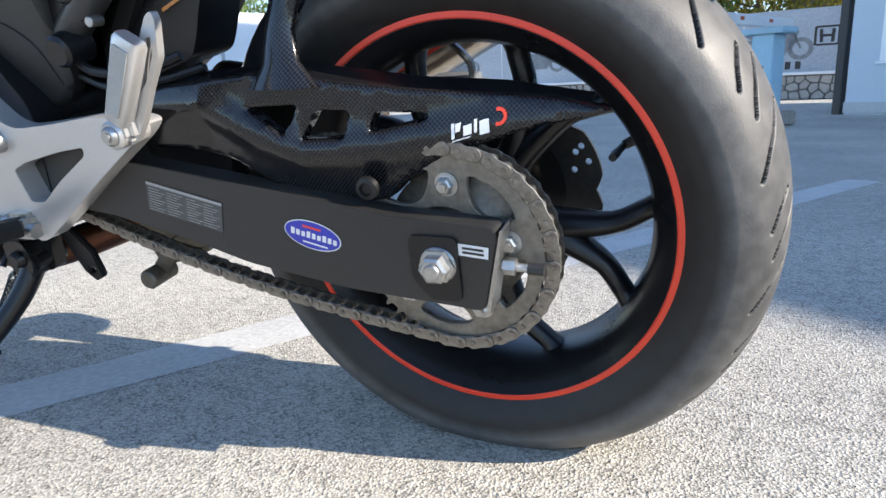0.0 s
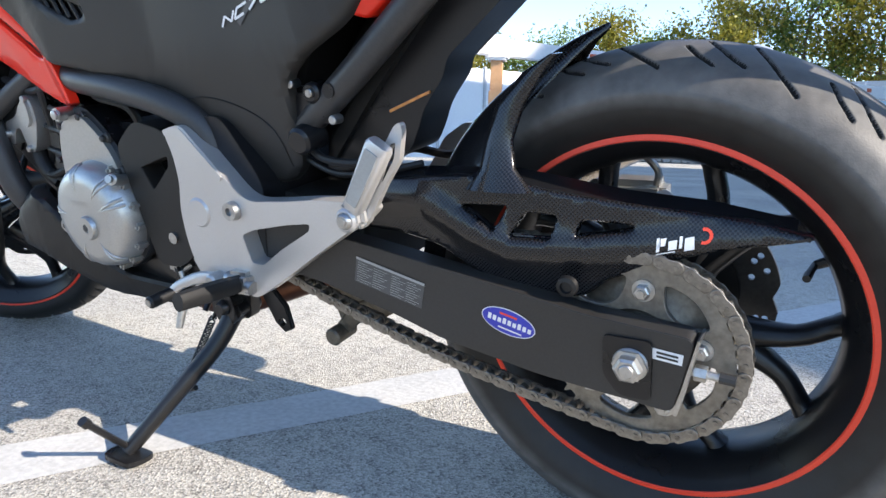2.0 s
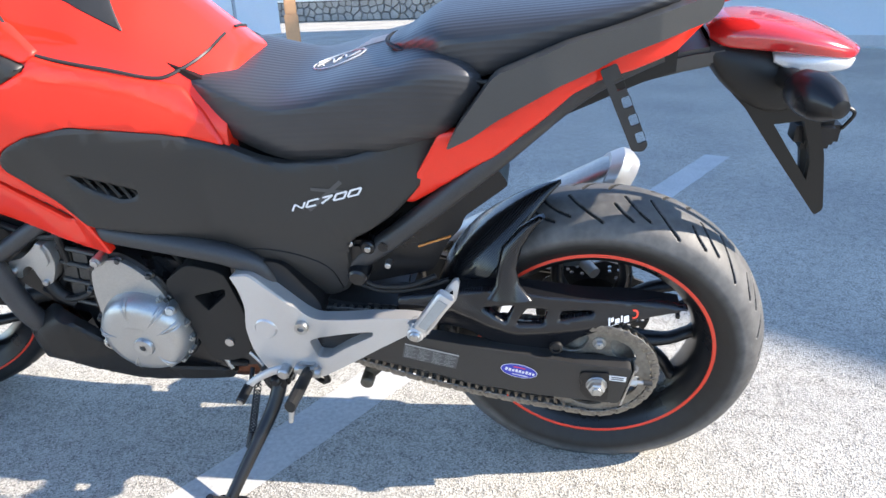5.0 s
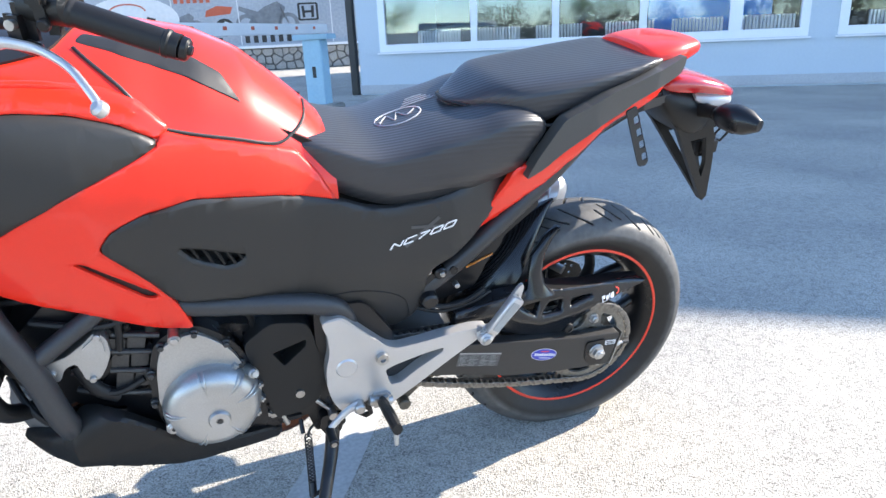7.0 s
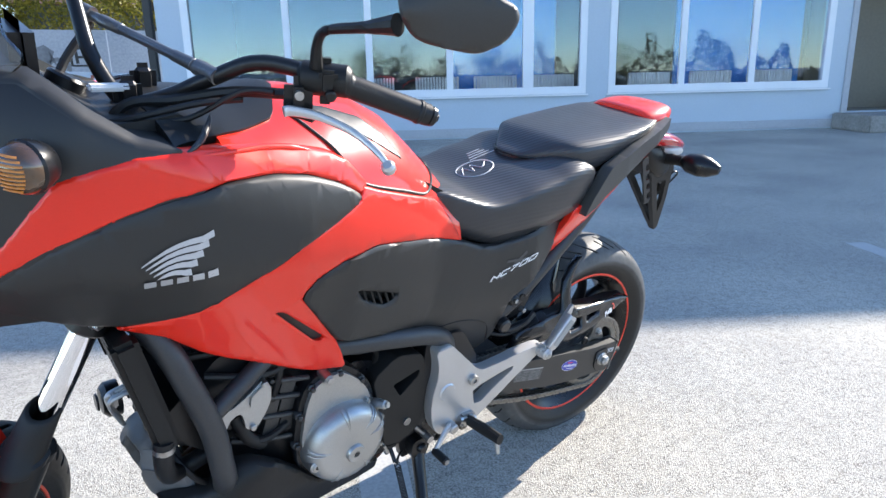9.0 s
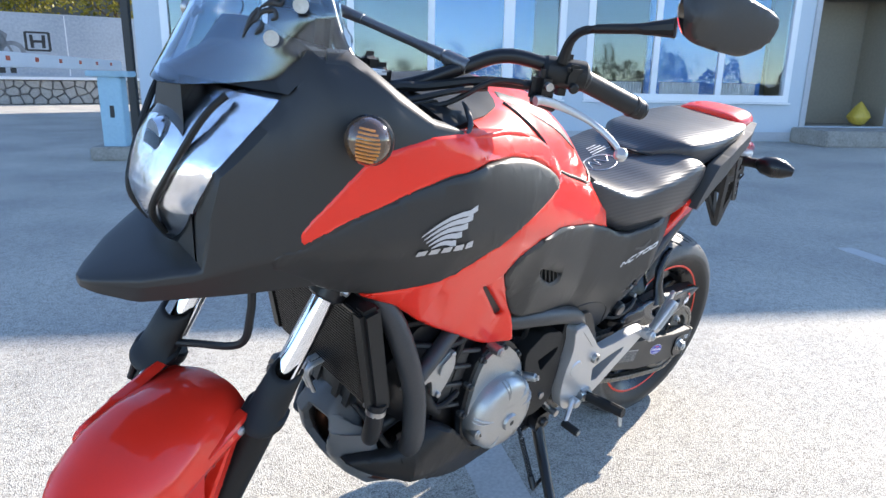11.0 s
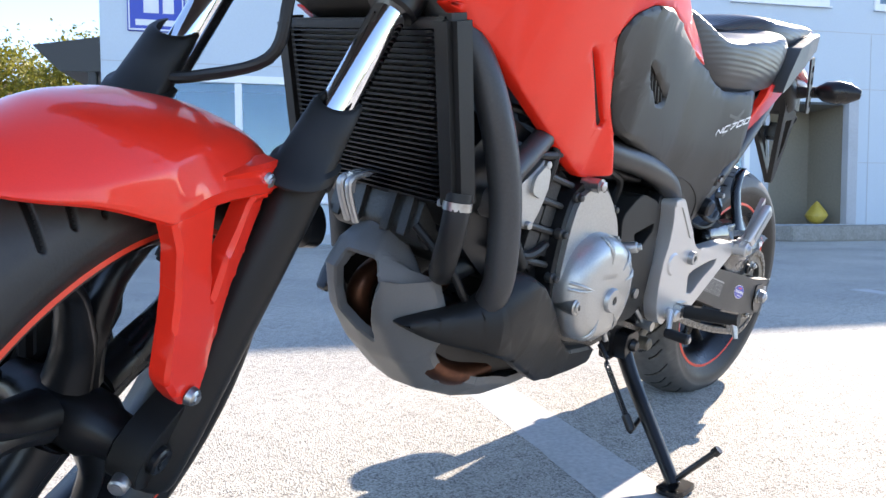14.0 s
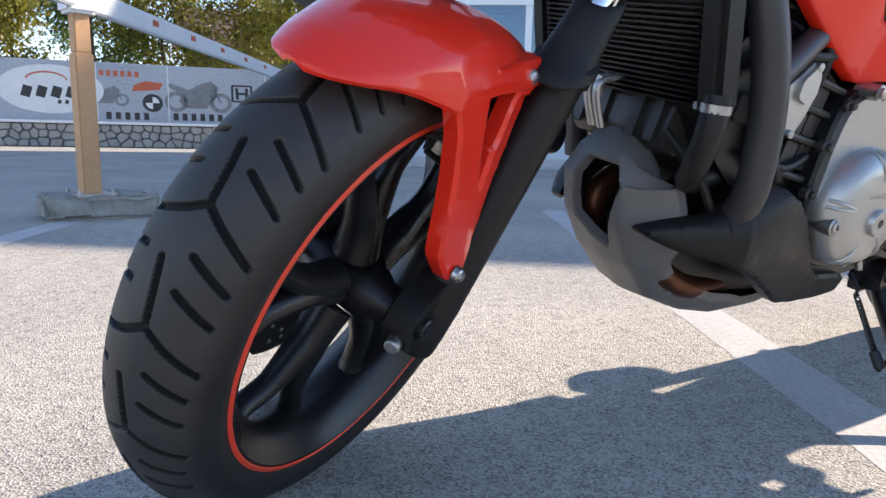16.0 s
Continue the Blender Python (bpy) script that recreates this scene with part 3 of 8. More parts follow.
part("door_frame", joined(cuboid(DOOR[0] - 0.06, DOOR[0] + 0.05, -0.03, 0.12, DOOR[2], DOOR[3] + 0.06, 0.005), cuboid(DOOR[1] - 0.12, DOOR[1] + 0.1, -0.03, 0.12, DOOR[2], DOOR[3] + 0.06, 0.005)), PLINTH, building)
step = part("entrance_step", cuboid(7.1, 10.4, -1.0, -0.035, 0.0, 0.27, 0.02), CONC)
step.matrix_basis = FAC
tagged(step, "low grey concrete step in front of the entrance", "step", kind="structure")
# broom-and-bag bundle in the entrance
bag = bmesh.new()
bmesh.ops.create_icosphere(bag, subdivisions=3, radius=0.5)
for v in bag.verts:
    t = v.co.z + 0.5
    k = (1.0 - 0.75 * max(0, t - 0.35) / 0.65) * (1 + 0.18 * noise.noise(v.co * 5))
    v.co = Vector((v.co.x * 0.42 * k, v.co.y * 0.42 * k, t * 0.46))
bag = part("refuse_bag", bag, surface("yellow_plastic_film", (0.55, 0.40, 0.06), (0.42, 0.30, 0.04), rough=0.35, grain=30, big=8, bump=0.8))
bag.matrix_basis = FAC @ Matrix.Translation((8.75, 0.35, 0.28))
tagged(bag, "crumpled yellow plastic bag standing in the doorway", "bag")
# wall plate with the building's number, only as bars
plate = part("wall_sign", cuboid(-3.76, -2.92, -0.03, -0.004, 3.32, 4.15, 0.008), SIGNB)
plate.matrix_basis = FAC
tagged(plate, "blue enamel wall sign with white border and white characters", "sign")
o = part("border", joined(cuboid(-3.74, -2.94, -0.034, -0.0305, 3.335, 3.36), cuboid(-3.74, -2.94, -0.034, -0.0305, 4.11, 4.135), cuboid(-3.74, -3.72, -0.034, -0.0305, 3.335, 4.135), cuboid(-2.96, -2.94, -0.034, -0.0305, 3.335, 4.135), cuboid(-3.64, -3.04, -0.034, -0.0305, 3.41, 3.50), cuboid(-3.52, -3.30, -0.034, -0.0305, 3.60, 4.05), cuboid(-3.24, -3.08, -0.034, -0.0305, 3.60, 4.05)), PRINTL, plate)
# side entrance canopy to the left of the corner
# Outline is the silhouette in the camera's view, pulled back along y.
canopy = part("canopy", prism([(S0 - 0.95, 3.06), (S0 - 0.01, 3.22), (S0 - 0.01, 2.69), (S0 - 0.58, 2.68), (S0 - 0.93, 3.03)], 0.02, 1.6, bev=0.006), INK)
canopy.matrix_basis = FAC
tagged(canopy, "dark canopy at the building's corner, shaped to fit the camera's view", "canopy")

# boundary wall: rubble stone below, printed banner above
WA, WB = np.array((-13.0, 24.6)), np.array((6.5, 21.1))
wd = (WB - WA) / np.linalg.norm(WB - WA)
WALL = Matrix.Translation((*WA, 0)) @ Matrix.Rotation(math.atan2(wd[1], wd[0]), 4, "Z")
WLEN = float(np.linalg.norm(WB - WA))
stone_wall = part("stone_wall", cuboid(0, WLEN, 0.06, 0.45, 0, 0.72), MORTAR)
stone_wall.matrix_basis = WALL
tagged(stone_wall, "low rubble stone wall under a printed banner", "wall", kind="structure")
coping = part("coping", cuboid(0, WLEN, -0.10, 0.5, 0.72, 0.80, 0.02), PVC, stone_wall)
fence = part("banner_fence", cuboid(0, WLEN, 0.16, 0.22, 0.80, 2.60), PLINTH)
fence.matrix_basis = WALL
tagged(fence, "sheet fence that carries a printed banner", "fence", kind="structure")
banner = part("advertising_banner", cuboid(0, WLEN, 0.145, 0.155, 0.84, 2.57), BANNER)
banner.matrix_basis = WALL
tagged(banner, "long pale grey banner with prints of motorcycles and logo shapes", "banner")


def on_wall(x, y):
    """Distance along the wall of the point that lies over the plan point."""
    return float((np.array((x, y)) - WA) @ wd)


def disc(c, rx, rz, y, n=28, r0=0.0):
    return [(c[0] + rx * math.cos(t), c[1] + rz * math.sin(t)) for t in np.linspace(0, 2 * math.pi, n, endpoint=False)]


def bar(a, b, w):
    a, b = np.array(a, float), np.array(b, float)
    d = (b - a) / np.linalg.norm(b - a)
    nn = np.array((-d[1], d[0])) * w / 2
    return [tuple(a + nn), tuple(b + nn), tuple(b - nn), tuple(a - nn)]


def prints(name, shapes, mat, lift, single=False):
    for group in ([shapes] if single else [[s] for s in shapes]):
        bm = bmesh.new()
        for s in group:
            bm.faces.new([bm.verts.new((p[0], 0.144 - lift, 0.84 + (p[1] - 1.16) * 0.93)) for p in s])
        bmesh.ops.remove_doubles(bm, verts=bm.verts, dist=0.001)
        bmesh.ops.triangulate(bm, faces=bm.faces[:])
        part(name, bm, mat, banner)


def moto_print(x, z, k):
    """A printed motorcycle of length k as plain flat shapes."""
    r = 0.17 * k
    sh = []
    for cx in (x - 0.33 * k, x + 0.33 * k):
        for t0 in np.linspace(0, 2 * math.pi, 16, endpoint=False):
            a, b = t0, t0 + 2 * math.pi / 16
            sh.append([(cx + r * math.cos(a), z + r * math.sin(a)), (cx + r * math.cos(b), z + r * math.sin(b)), (cx + 0.62 * r * math.cos(b), z + 0.62 * r * math.sin(b)), (cx + 0.62 * r * math.cos(a), z + 0.62 * r * math.sin(a))])
    sh.append([(x - 0.30 * k, z + 0.02 * k), (x - 0.20 * k, z - 0.10 * k), (x + 0.12 * k, z - 0.10 * k), (x + 0.24 * k, z + 0.08 * k), (x + 0.30 * k, z + 0.26 * k), (x + 0.18 * k, z + 0.36 * k), (x - 0.02 * k, z + 0.28 * k), (x - 0.14 * k, z + 0.20 * k), (x - 0.42 * k, z + 0.30 * k), (x - 0.44 * k, z + 0.24 * k), (x - 0.24 * k, z + 0.12 * k)])
    sh.append(bar((x + 0.22 * k, z + 0.26 * k), (x + 0.33 * k, z), 0.03 * k))
    return sh


hx = on_wall(2.77, 22.0) + 0.27
for cx, k in ((hx - 1.34, 2.05), (hx - 4.02, 1.25), (hx - 9.0, 1.9), (hx - 12.4, 1.7)):
    prints("printed_motorcycle", moto_print(cx, 1.85, k), PRINTG, 0.0005, True)
ov = hx - 5.55
prints("logo_oval", [disc((ov, 2.12), 1.45, 0.78, 0)], PRINTL, 0.0008)
prints("logo_shape", [bar((ov - 0.70 + 0.40 * k, 1.86), (ov - 0.60 + 0.40 * k, 2.20), 0.26) for k in range(4)] + [bar((ov + 0.2 + 0.2 * k, 1.66), (ov + 0.23 + 0.2 * k, 1.78), 0.10) for k in range(4)], INK, 0.0012)
arcs = [(ov - 0.1 + 0.55 * math.cos(t), 2.4 + 0.26 * math.sin(t)) for t in np.linspace(0.1, 3.0, 12)]
prints("logo_arc", [bar(a, b, 0.05) for a, b in zip(arcs[:-1], arcs[1:])], PRINTR, 0.0012, True)
lt = []
for c0, n, z in ((hx - 2.05, 6, 1.22), (hx - 4.0, 5, 1.20)):
    lt += [bar((c0 + 0.27 * k, z), (c0 + 0.27 * k, z + 0.24), 0.15) for k in range(n)]
prints("lettering_bar", lt, INK, 0.0012)
prints("logo_frame", [bar((hx - 0.30, 1.92), (hx - 0.30, 2.48), 0.07), bar((hx + 0.30, 1.92), (hx + 0.30, 2.48), 0.07), bar((hx - 0.3, 2.47), (hx + 0.3, 2.47), 0.06), bar((hx - 0.3, 1.93), (hx + 0.3, 1.93), 0.06), bar((hx - 0.14, 2.0), (hx - 0.16, 2.4), 0.09), bar((hx + 0.14, 2.0), (hx + 0.16, 2.4), 0.09), bar((hx - 0.14, 2.2), (hx + 0.14, 2.2), 0.08)], INK, 0.0012, True)
prints("round_logo", [disc((hx - 2.72, 1.78), 0.30, 0.30, 0)], INK, 0.0012)
prints("round_logo_inner", [[(hx - 2.72, 1.78)] + [(hx - 2.72 + 0.2 * math.cos(t), 1.78 + 0.2 * math.sin(t)) for t in np.linspace(a, a + math.pi / 2, 8)] for a in (0, math.pi)], PRINTL, 0.0016)
prints("red_print", [bar((hx - 4.15 + 0.2 * k, 2.62), (hx - 4.15 + 0.2 * k, 2.80), 0.12) for k in range(6)] + [[(hx - 3.3, 2.15), (hx - 2.5, 2.22), (hx - 2.4, 2.45), (hx - 2.9, 2.5), (hx - 3.25, 2.35)]], PRINTR, 0.0012)
prints("panel_edge", [bar((hx + q, 1.16), (hx + q, 3.02), 0.03) for q in (0.75, -2.25, -4.3, -7.2, -10.6)], PRINTL, 0.0012)


def rubble(seed, x0, x1, z0, z1, size):
    """Irregular stones that fill a strip: the cells of scattered points, shrunk by the joint."""
    rd = random.Random(seed)
    rows_n = max(2, round((z1 - z0) / size))
    pts = []
    for r in range(rows_n):
        n = int((x1 - x0) / (size * rd.uniform(1.15, 1.35)))
        pts += [(x0 + (k + 0.5 + rd.uniform(-0.38, 0.38) + 0.5 * (r % 2)) * (x1 - x0) / n, z0 + (r + 0.5 + rd.uniform(-0.30, 0.30)) * (z1 - z0) / rows_n) for k in range(n)]
    cells = []
    for i, a in enumerate(pts):
        poly = [(max(x0, a[0] - size * 1.4), z0), (min(x1, a[0] + size * 1.4), z0), (min(x1, a[0] + size * 1.4), z1), (max(x0, a[0] - size * 1.4), z1)]
        for b in pts:
            if b is a or abs(b[0] - a[0]) > size * 3:
                continue
            nx, nz = b[0] - a[0], b[1] - a[1]
            lim = (nx * (a[0] + b[0]) + nz * (a[1] + b[1])) / 2
            new_poly = []
            for k in range(len(poly)):
                p, q = poly[k], poly[(k + 1) % len(poly)]
                dp, dq = nx * p[0] + nz * p[1] - lim, nx * q[0] + nz * q[1] - lim
                if dp <= 0:
                    new_poly.append(p)
                if dp * dq < 0:
                    t = dp / (dp - dq)
                    new_poly.append((p[0] + (q[0] - p[0]) * t, p[1] + (q[1] - p[1]) * t))
            poly = new_poly
            if len(poly) < 3:
                break
        if len(poly) >= 3:
            cells.append((a, poly))
    return cells


rnd = random.Random(4)
for c, poly in rubble(11, 0.1, WLEN - 0.1, 0.0, 0.71, 0.25):
    o = fillet(poly, 0.05, 2)
    ctr = np.mean(o, 0)
    d = 0.035 + 0.05 * rnd.random()
    lip = [(ctr[0] + (p[0] - ctr[0]) * 0.93, 0.062, ctr[1] + (p[1] - ctr[1]) * 0.90) for p in o]
    top = [(ctr[0] + (p[0] - ctr[0]) * 0.80, 0.06 - d * (0.8 + 0.4 * rnd.random()), ctr[1] + (p[1] - ctr[1]) * 0.76) for p in o]
    n = len(o)
    raw("stone", lip + top, [tuple(range(n, 2 * n))] + [(k, (k + 1) % n, n + (k + 1) % n, n + k) for k in range(n)], STONE, stone_wall, angle=50)

# barrier: post with concrete foot, boom, rest post
post = thing("barrier_post", "faded orange square steel post bolted to a concrete block", "post", pose(-1.80, 3.12, 0, 0, 0, 20))
foot = thing("concrete_foot", "chipped concrete block under a barrier post", "concrete block", pose(-1.80, 3.16, 0, 0, 0, 8))
cb = block((0.04, 0, 0.062), (0.54, 0.32, 0.125), 0.02, seg=3)
bmesh.ops.subdivide_edges(cb, edges=cb.edges[:], cuts=7, use_grid_fill=True)
for v in cb.verts:
    v.co += (v.normal * (0.045 * noise.noise(v.co * 9) - 0.045 * max(0.0, noise.noise(v.co * 3.1 + Vector((4, 1, 2))) - 0.15)) if v.co.z > 0.02 else Vector((0, 0, 0)))
part("concrete_body", cb, CONC, foot)
part("shaft", cuboid(-0.045, 0.045, -0.045, 0.045, 0.125, 0.84, 0.006), POSTM, post)
part("head", cuboid(-0.038, 0.038, -0.038, 0.038, 0.84, 1.06, 0.005), POSTM, post)
part("cap", cuboid(-0.075, 0.075, -0.07, 0.07, 1.03, 1.19, 0.015), FENCE, post, "white pivot housing")
part("base_plate", joined(cuboid(-0.10, 0.10, -0.10, 0.10, 0.118, 0.132, 0.003), *[rod((a, b, 0.125), (a, b, 0.152), 0.010) for a in (-0.082, 0.082) for b in (-0.082, 0.082)]), STEEL, post)
rest = thing("barrier_rest", "blue-grey square steel post on a concrete block holding the boom's end", "post", pose(0.70, 7.45, 0, 0, 0, -34))
part("shaft", cuboid(-0.13, 0.13, -0.11, 0.11, 0.15, 0.97, 0.012), BLUEPOST, rest)
part("hatch", cuboid(-0.02, 0.03, -0.118, -0.108, 0.50, 0.64, 0.004), INK, rest, "small black lock plate")
part("foot_block", cuboid(-0.26, 0.26, -0.22, 0.22, 0, 0.16, 0.02), CONC, rest)
part("head_plate", cuboid(-0.24, 0.24, -0.15, 0.15, 0.97, 1.035, 0.01), BLUEPOST, rest)
boom = thing("barrier_boom", "long white barrier boom with small red reflectors", "barrier boom")
ba, bb = Vector((-1.90, 2.93, 1.115)), Vector((0.95, 7.92, 1.10))
bd = (bb - ba)
bm_m = Matrix.Translation(ba) @ bd.to_track_quat("X", "Z").to_matrix().to_4x4()
part("boom_beam", block((bd.length / 2, 0, 0), (bd.length, 0.05, 0.115), 0.008), BOOM, boom, m=bm_m)
for k in range(8):
    part("reflector", block((1.02 + 0.60 * k, -0.027, 0.01), (0.075, 0.006, 0.035), 0.002), PRINTR, boom, m=bm_m)

# white sheet fence behind the front of the motorcycle
sheet = thing("sheet_fence", "white profiled sheet fence with thin posts", "fence", pose(-9.5, 9.0, 0, 0, 0, 58), kind="structure")
for k in range(5):
    part("fence_panel", cuboid(1.2 * k, 1.2 * k + 1.17, 0, 0.03, 0.15, 2.2, 0.004), FENCE, sheet)
    part("fence_post", cuboid(1.2 * k - 0.03, 1.2 * k + 0.03, -0.04, 0.04, 0, 2.25, 0.004), PLINTH, sheet)

# small brown-roofed house behind the corner
house = thing("small_house", "small house with a brown tiled roof behind the wall", "house", pose(9.5, 30, 0, 0, 0, -12))
part("wall", cuboid(-7, 7, 0, 6, 0, 4.2), ROOM, house)
rf = bmesh.new()
for x0 in np.arange(-7.5, 7.5, 0.6):
    for k in range(8):
        y0, z0 = -0.6 + 0.45 * k, 4.0 + 0.30 * k
        rf2 = block((x0 + 0.29, y0 + 0.25, z0 + 0.16), (0.605, 0.56, 0.05), 0.0, None)
        me = bpy.data.meshes.new("tmp")
        bmesh.ops.rotate(rf2, verts=rf2.verts, cent=(x0, y0, z0), matrix=Matrix.Rotation(radians(30), 3, "X"))
        rf2.to_mesh(me)
        rf2.free()
        rf.from_mesh(me)
        bpy.data.meshes.remove(me)
part("roof", rf, ROOFM, house)


def leaf_material(name, c0, c1):
    m, n, l, p = shader(name)
    g = n.new("ShaderNodeNewGeometry")
    r = n.new("ShaderNodeValToRGB")
    r.color_ramp.elements[0].color, r.color_ramp.elements[1].color = rgb(c0), rgb(c1)
    l.new(g.outputs["Random Per Island"], r.inputs[0])
    l.new(r.outputs[0], p.inputs["Base Color"])
    p.inputs["Roughness"].default_value = 0.5
    tr = n.new("ShaderNodeBsdfTranslucent")
    l.new(r.outputs[0], tr.inputs[0])
    mx = n.new("ShaderNodeMixShader")
    mx.inputs[0].default_value = 0.35
    l.new(p.outputs[0], mx.inputs[1])
    l.new(tr.outputs[0], mx.inputs[2])
    l.new(mx.outputs[0], n["Material Output"].inputs[0])
    return m


LEAF = [leaf_material("green_leaves", (0.058, 0.108, 0.018), (0.21, 0.285, 0.055)), leaf_material("yellowing_leaves", (0.10, 0.11, 0.012), (0.34, 0.29, 0.035))]


def tree(seed, height, spread, leaves, mat, at):
    """Tapered trunk, limbs, and a crown of leaf clumps with gaps."""
    rd = random.Random(seed)
    t = thing("tree", "leafy roadside tree with a loose uneven crown", "tree", Matrix.Translation(at), group="trees behind the wall")
    limbs = [tube([(0, 0, 0), (0.05 * height * 0.3, 0.02, height * 0.3), (rd.uniform(-0.2, 0.2), 0, height * 0.62), (rd.uniform(-0.3, 0.3), 0.1, height * 0.92)], [0.035 * height * 0.6, 0.02 * height * 0.6, 0.012 * height * 0.5, 0.004 * height], 8, 4)]
    tips = []
    for k in range(9):
        z = height * (0.28 + 0.07 * k)
        a = rd.random() * 6.28
        ln = spread * (1.0 - 0.6 * abs(k / 8 - 0.35)) * rd.uniform(0.7, 1.1)
        e = Vector((math.cos(a) * ln, math.sin(a) * ln, z + ln * rd.uniform(0.3, 0.8)))
        limbs.append(tube([(0, 0, z), (e.x * 0.5, e.y * 0.5, z + (e.z - z) * 0.35), tuple(e)], [0.012 * height * 0.5, 0.007 * height * 0.5, 0.003 * height * 0.5], 6, 3))
        tips += [e, Vector((e.x * 0.6, e.y * 0.6, z + (e.z - z) * 0.5)), e + Vector((rd.uniform(-1, 1), rd.uniform(-1, 1), rd.uniform(-0.3, 0.8))) * spread * 0.35]
    tips += [Vector((rd.uniform(-0.3, 0.3), rd.uniform(-0.3, 0.3), height * q)) for q in (0.7, 0.85, 0.97)]
    part("trunk", joined(*limbs), BARK, t)
    rs = np.random.RandomState(seed)
    idx = rs.randint(0, len(tips), leaves)
    c = np.array([tuple(q) for q in tips])[idx] + rs.normal(0, 1, (leaves, 3)) * np.array((0.30, 0.30, 0.26)) * spread * 0.62
    size = rs.uniform(0.045, 0.10, leaves) * (height / 6) ** 0.5
    u = rs.normal(0, 1, (leaves, 3))
    u /= np.linalg.norm(u, axis=1)[:, None]
    v = np.cross(u, rs.normal(0, 1, (leaves, 3)))
    v /= np.linalg.norm(v, axis=1)[:, None]
    s = size[:, None]
    quad = np.stack([c - u * s, c + v * s * 0.55, c + u * s, c - v * s * 0.55], 1).reshape(-1, 3)
    f = np.arange(leaves * 4).reshape(-1, 4)
    raw("crown", quad.tolist(), f.tolist(), mat, t)
    return t


spots = [(-12, 28, 6.4, 2.2, 0), (-9, 29, 7.2, 2.4, 1), (-6.2, 28, 6.2, 2.2, 0), (-3.8, 27.5, 5.8, 2.1, 1), (-1.2, 28, 6.6, 2.3, 0), (1.4, 28.4, 6.2, 2.2, 1), (4.0, 27.5, 6.0, 2.2, 1), (6.0, 24.5, 5.8, 2.0, 1), (-15.5, 27, 6.8, 2.4, 1), (-19, 25, 6.5, 2.4, 0), (-23, 22, 6.8, 2.4, 1), (-26, 17, 6.5, 2.4, 0), (-9, -24, 3.6, 1.8, 0), (-2, -26, 4.2, 2.0, 1), (5, -25, 3.4, 1.8, 0), (12, -22, 3.8, 1.8, 1), (-17, -20, 4.2, 2.0, 0), (-24, -10, 4.2, 2.0, 1)]
for i, (x, y, h, sp, k) in enumerate(spots):
    tree(20 + i, h * (0.55 if y < 0 else 1.12 if x > -4 else 0.80), sp * (1.05 if x > -4 < y else 0.9), 9000 if y > 0 else 2000, LEAF[k], (x, y, 0))


def scrub(x0, x1, y, seed, count):
    """A long uneven bank of bare brownish bushes."""
    rs = np.random.RandomState(seed)
    x = rs.uniform(x0, x1, count)
    top = 1.9 + 0.7 * np.sin(x * 0.55) + 0.8 * np.sin(x * 1.7 + 1.0) + 0.5 * np.sin(x * 4.1)
    z = top * rs.uniform(0, 1, count) ** 0.7
    c = np.stack([x, y + rs.normal(0, 0.7, count), z], 1)
    u = rs.normal(0, 1, (count, 3))
    u /= np.linalg.norm(u, axis=1)[:, None]
    v = np.cross(u, rs.normal(0, 1, (count, 3)))
    v /= np.linalg.norm(v, axis=1)[:, None]
    s = rs.uniform(0.06, 0.20, count)[:, None]
    quad = np.stack([c - u * s, c + v * s * 0.45, c + u * s, c - v * s * 0.45], 1).reshape(-1, 3)
    ob = raw("bushes", quad.tolist(), np.arange(count * 4).reshape(-1, 4).tolist(), leaf_material("dry_leaves", (0.07, 0.06, 0.025), (0.20, 0.17, 0.07)))
    return tagged(ob, "bank of dry brownish bushes across the lot", "bushes", kind="stuff")


scrub(-34, 34, -27, 3, 16000)


# ---- motorcycle: wheels ----
LEANING = 11.56
BIKE = pose(0, 0, 0, LEANING, 0, 0)
bike = thing("motorcycle", "red and charcoal naked adventure motorcycle leaning on its side stand", "motorcycle", BIKE)
RAKE = radians(27)
HEAD = Vector((-1.65, 0.0, 0.0))
STEER = Matrix.Translation(HEAD) @ Matrix.Rotation(radians(34.7), 4, Vector((math.sin(RAKE), 0, math.cos(RAKE)))) @ Matrix.Translation(-HEAD)
REAR = Vector((0.0, 0.0, 0.302))
FRONT = Vector((-1.572, 0.022, 0.289))


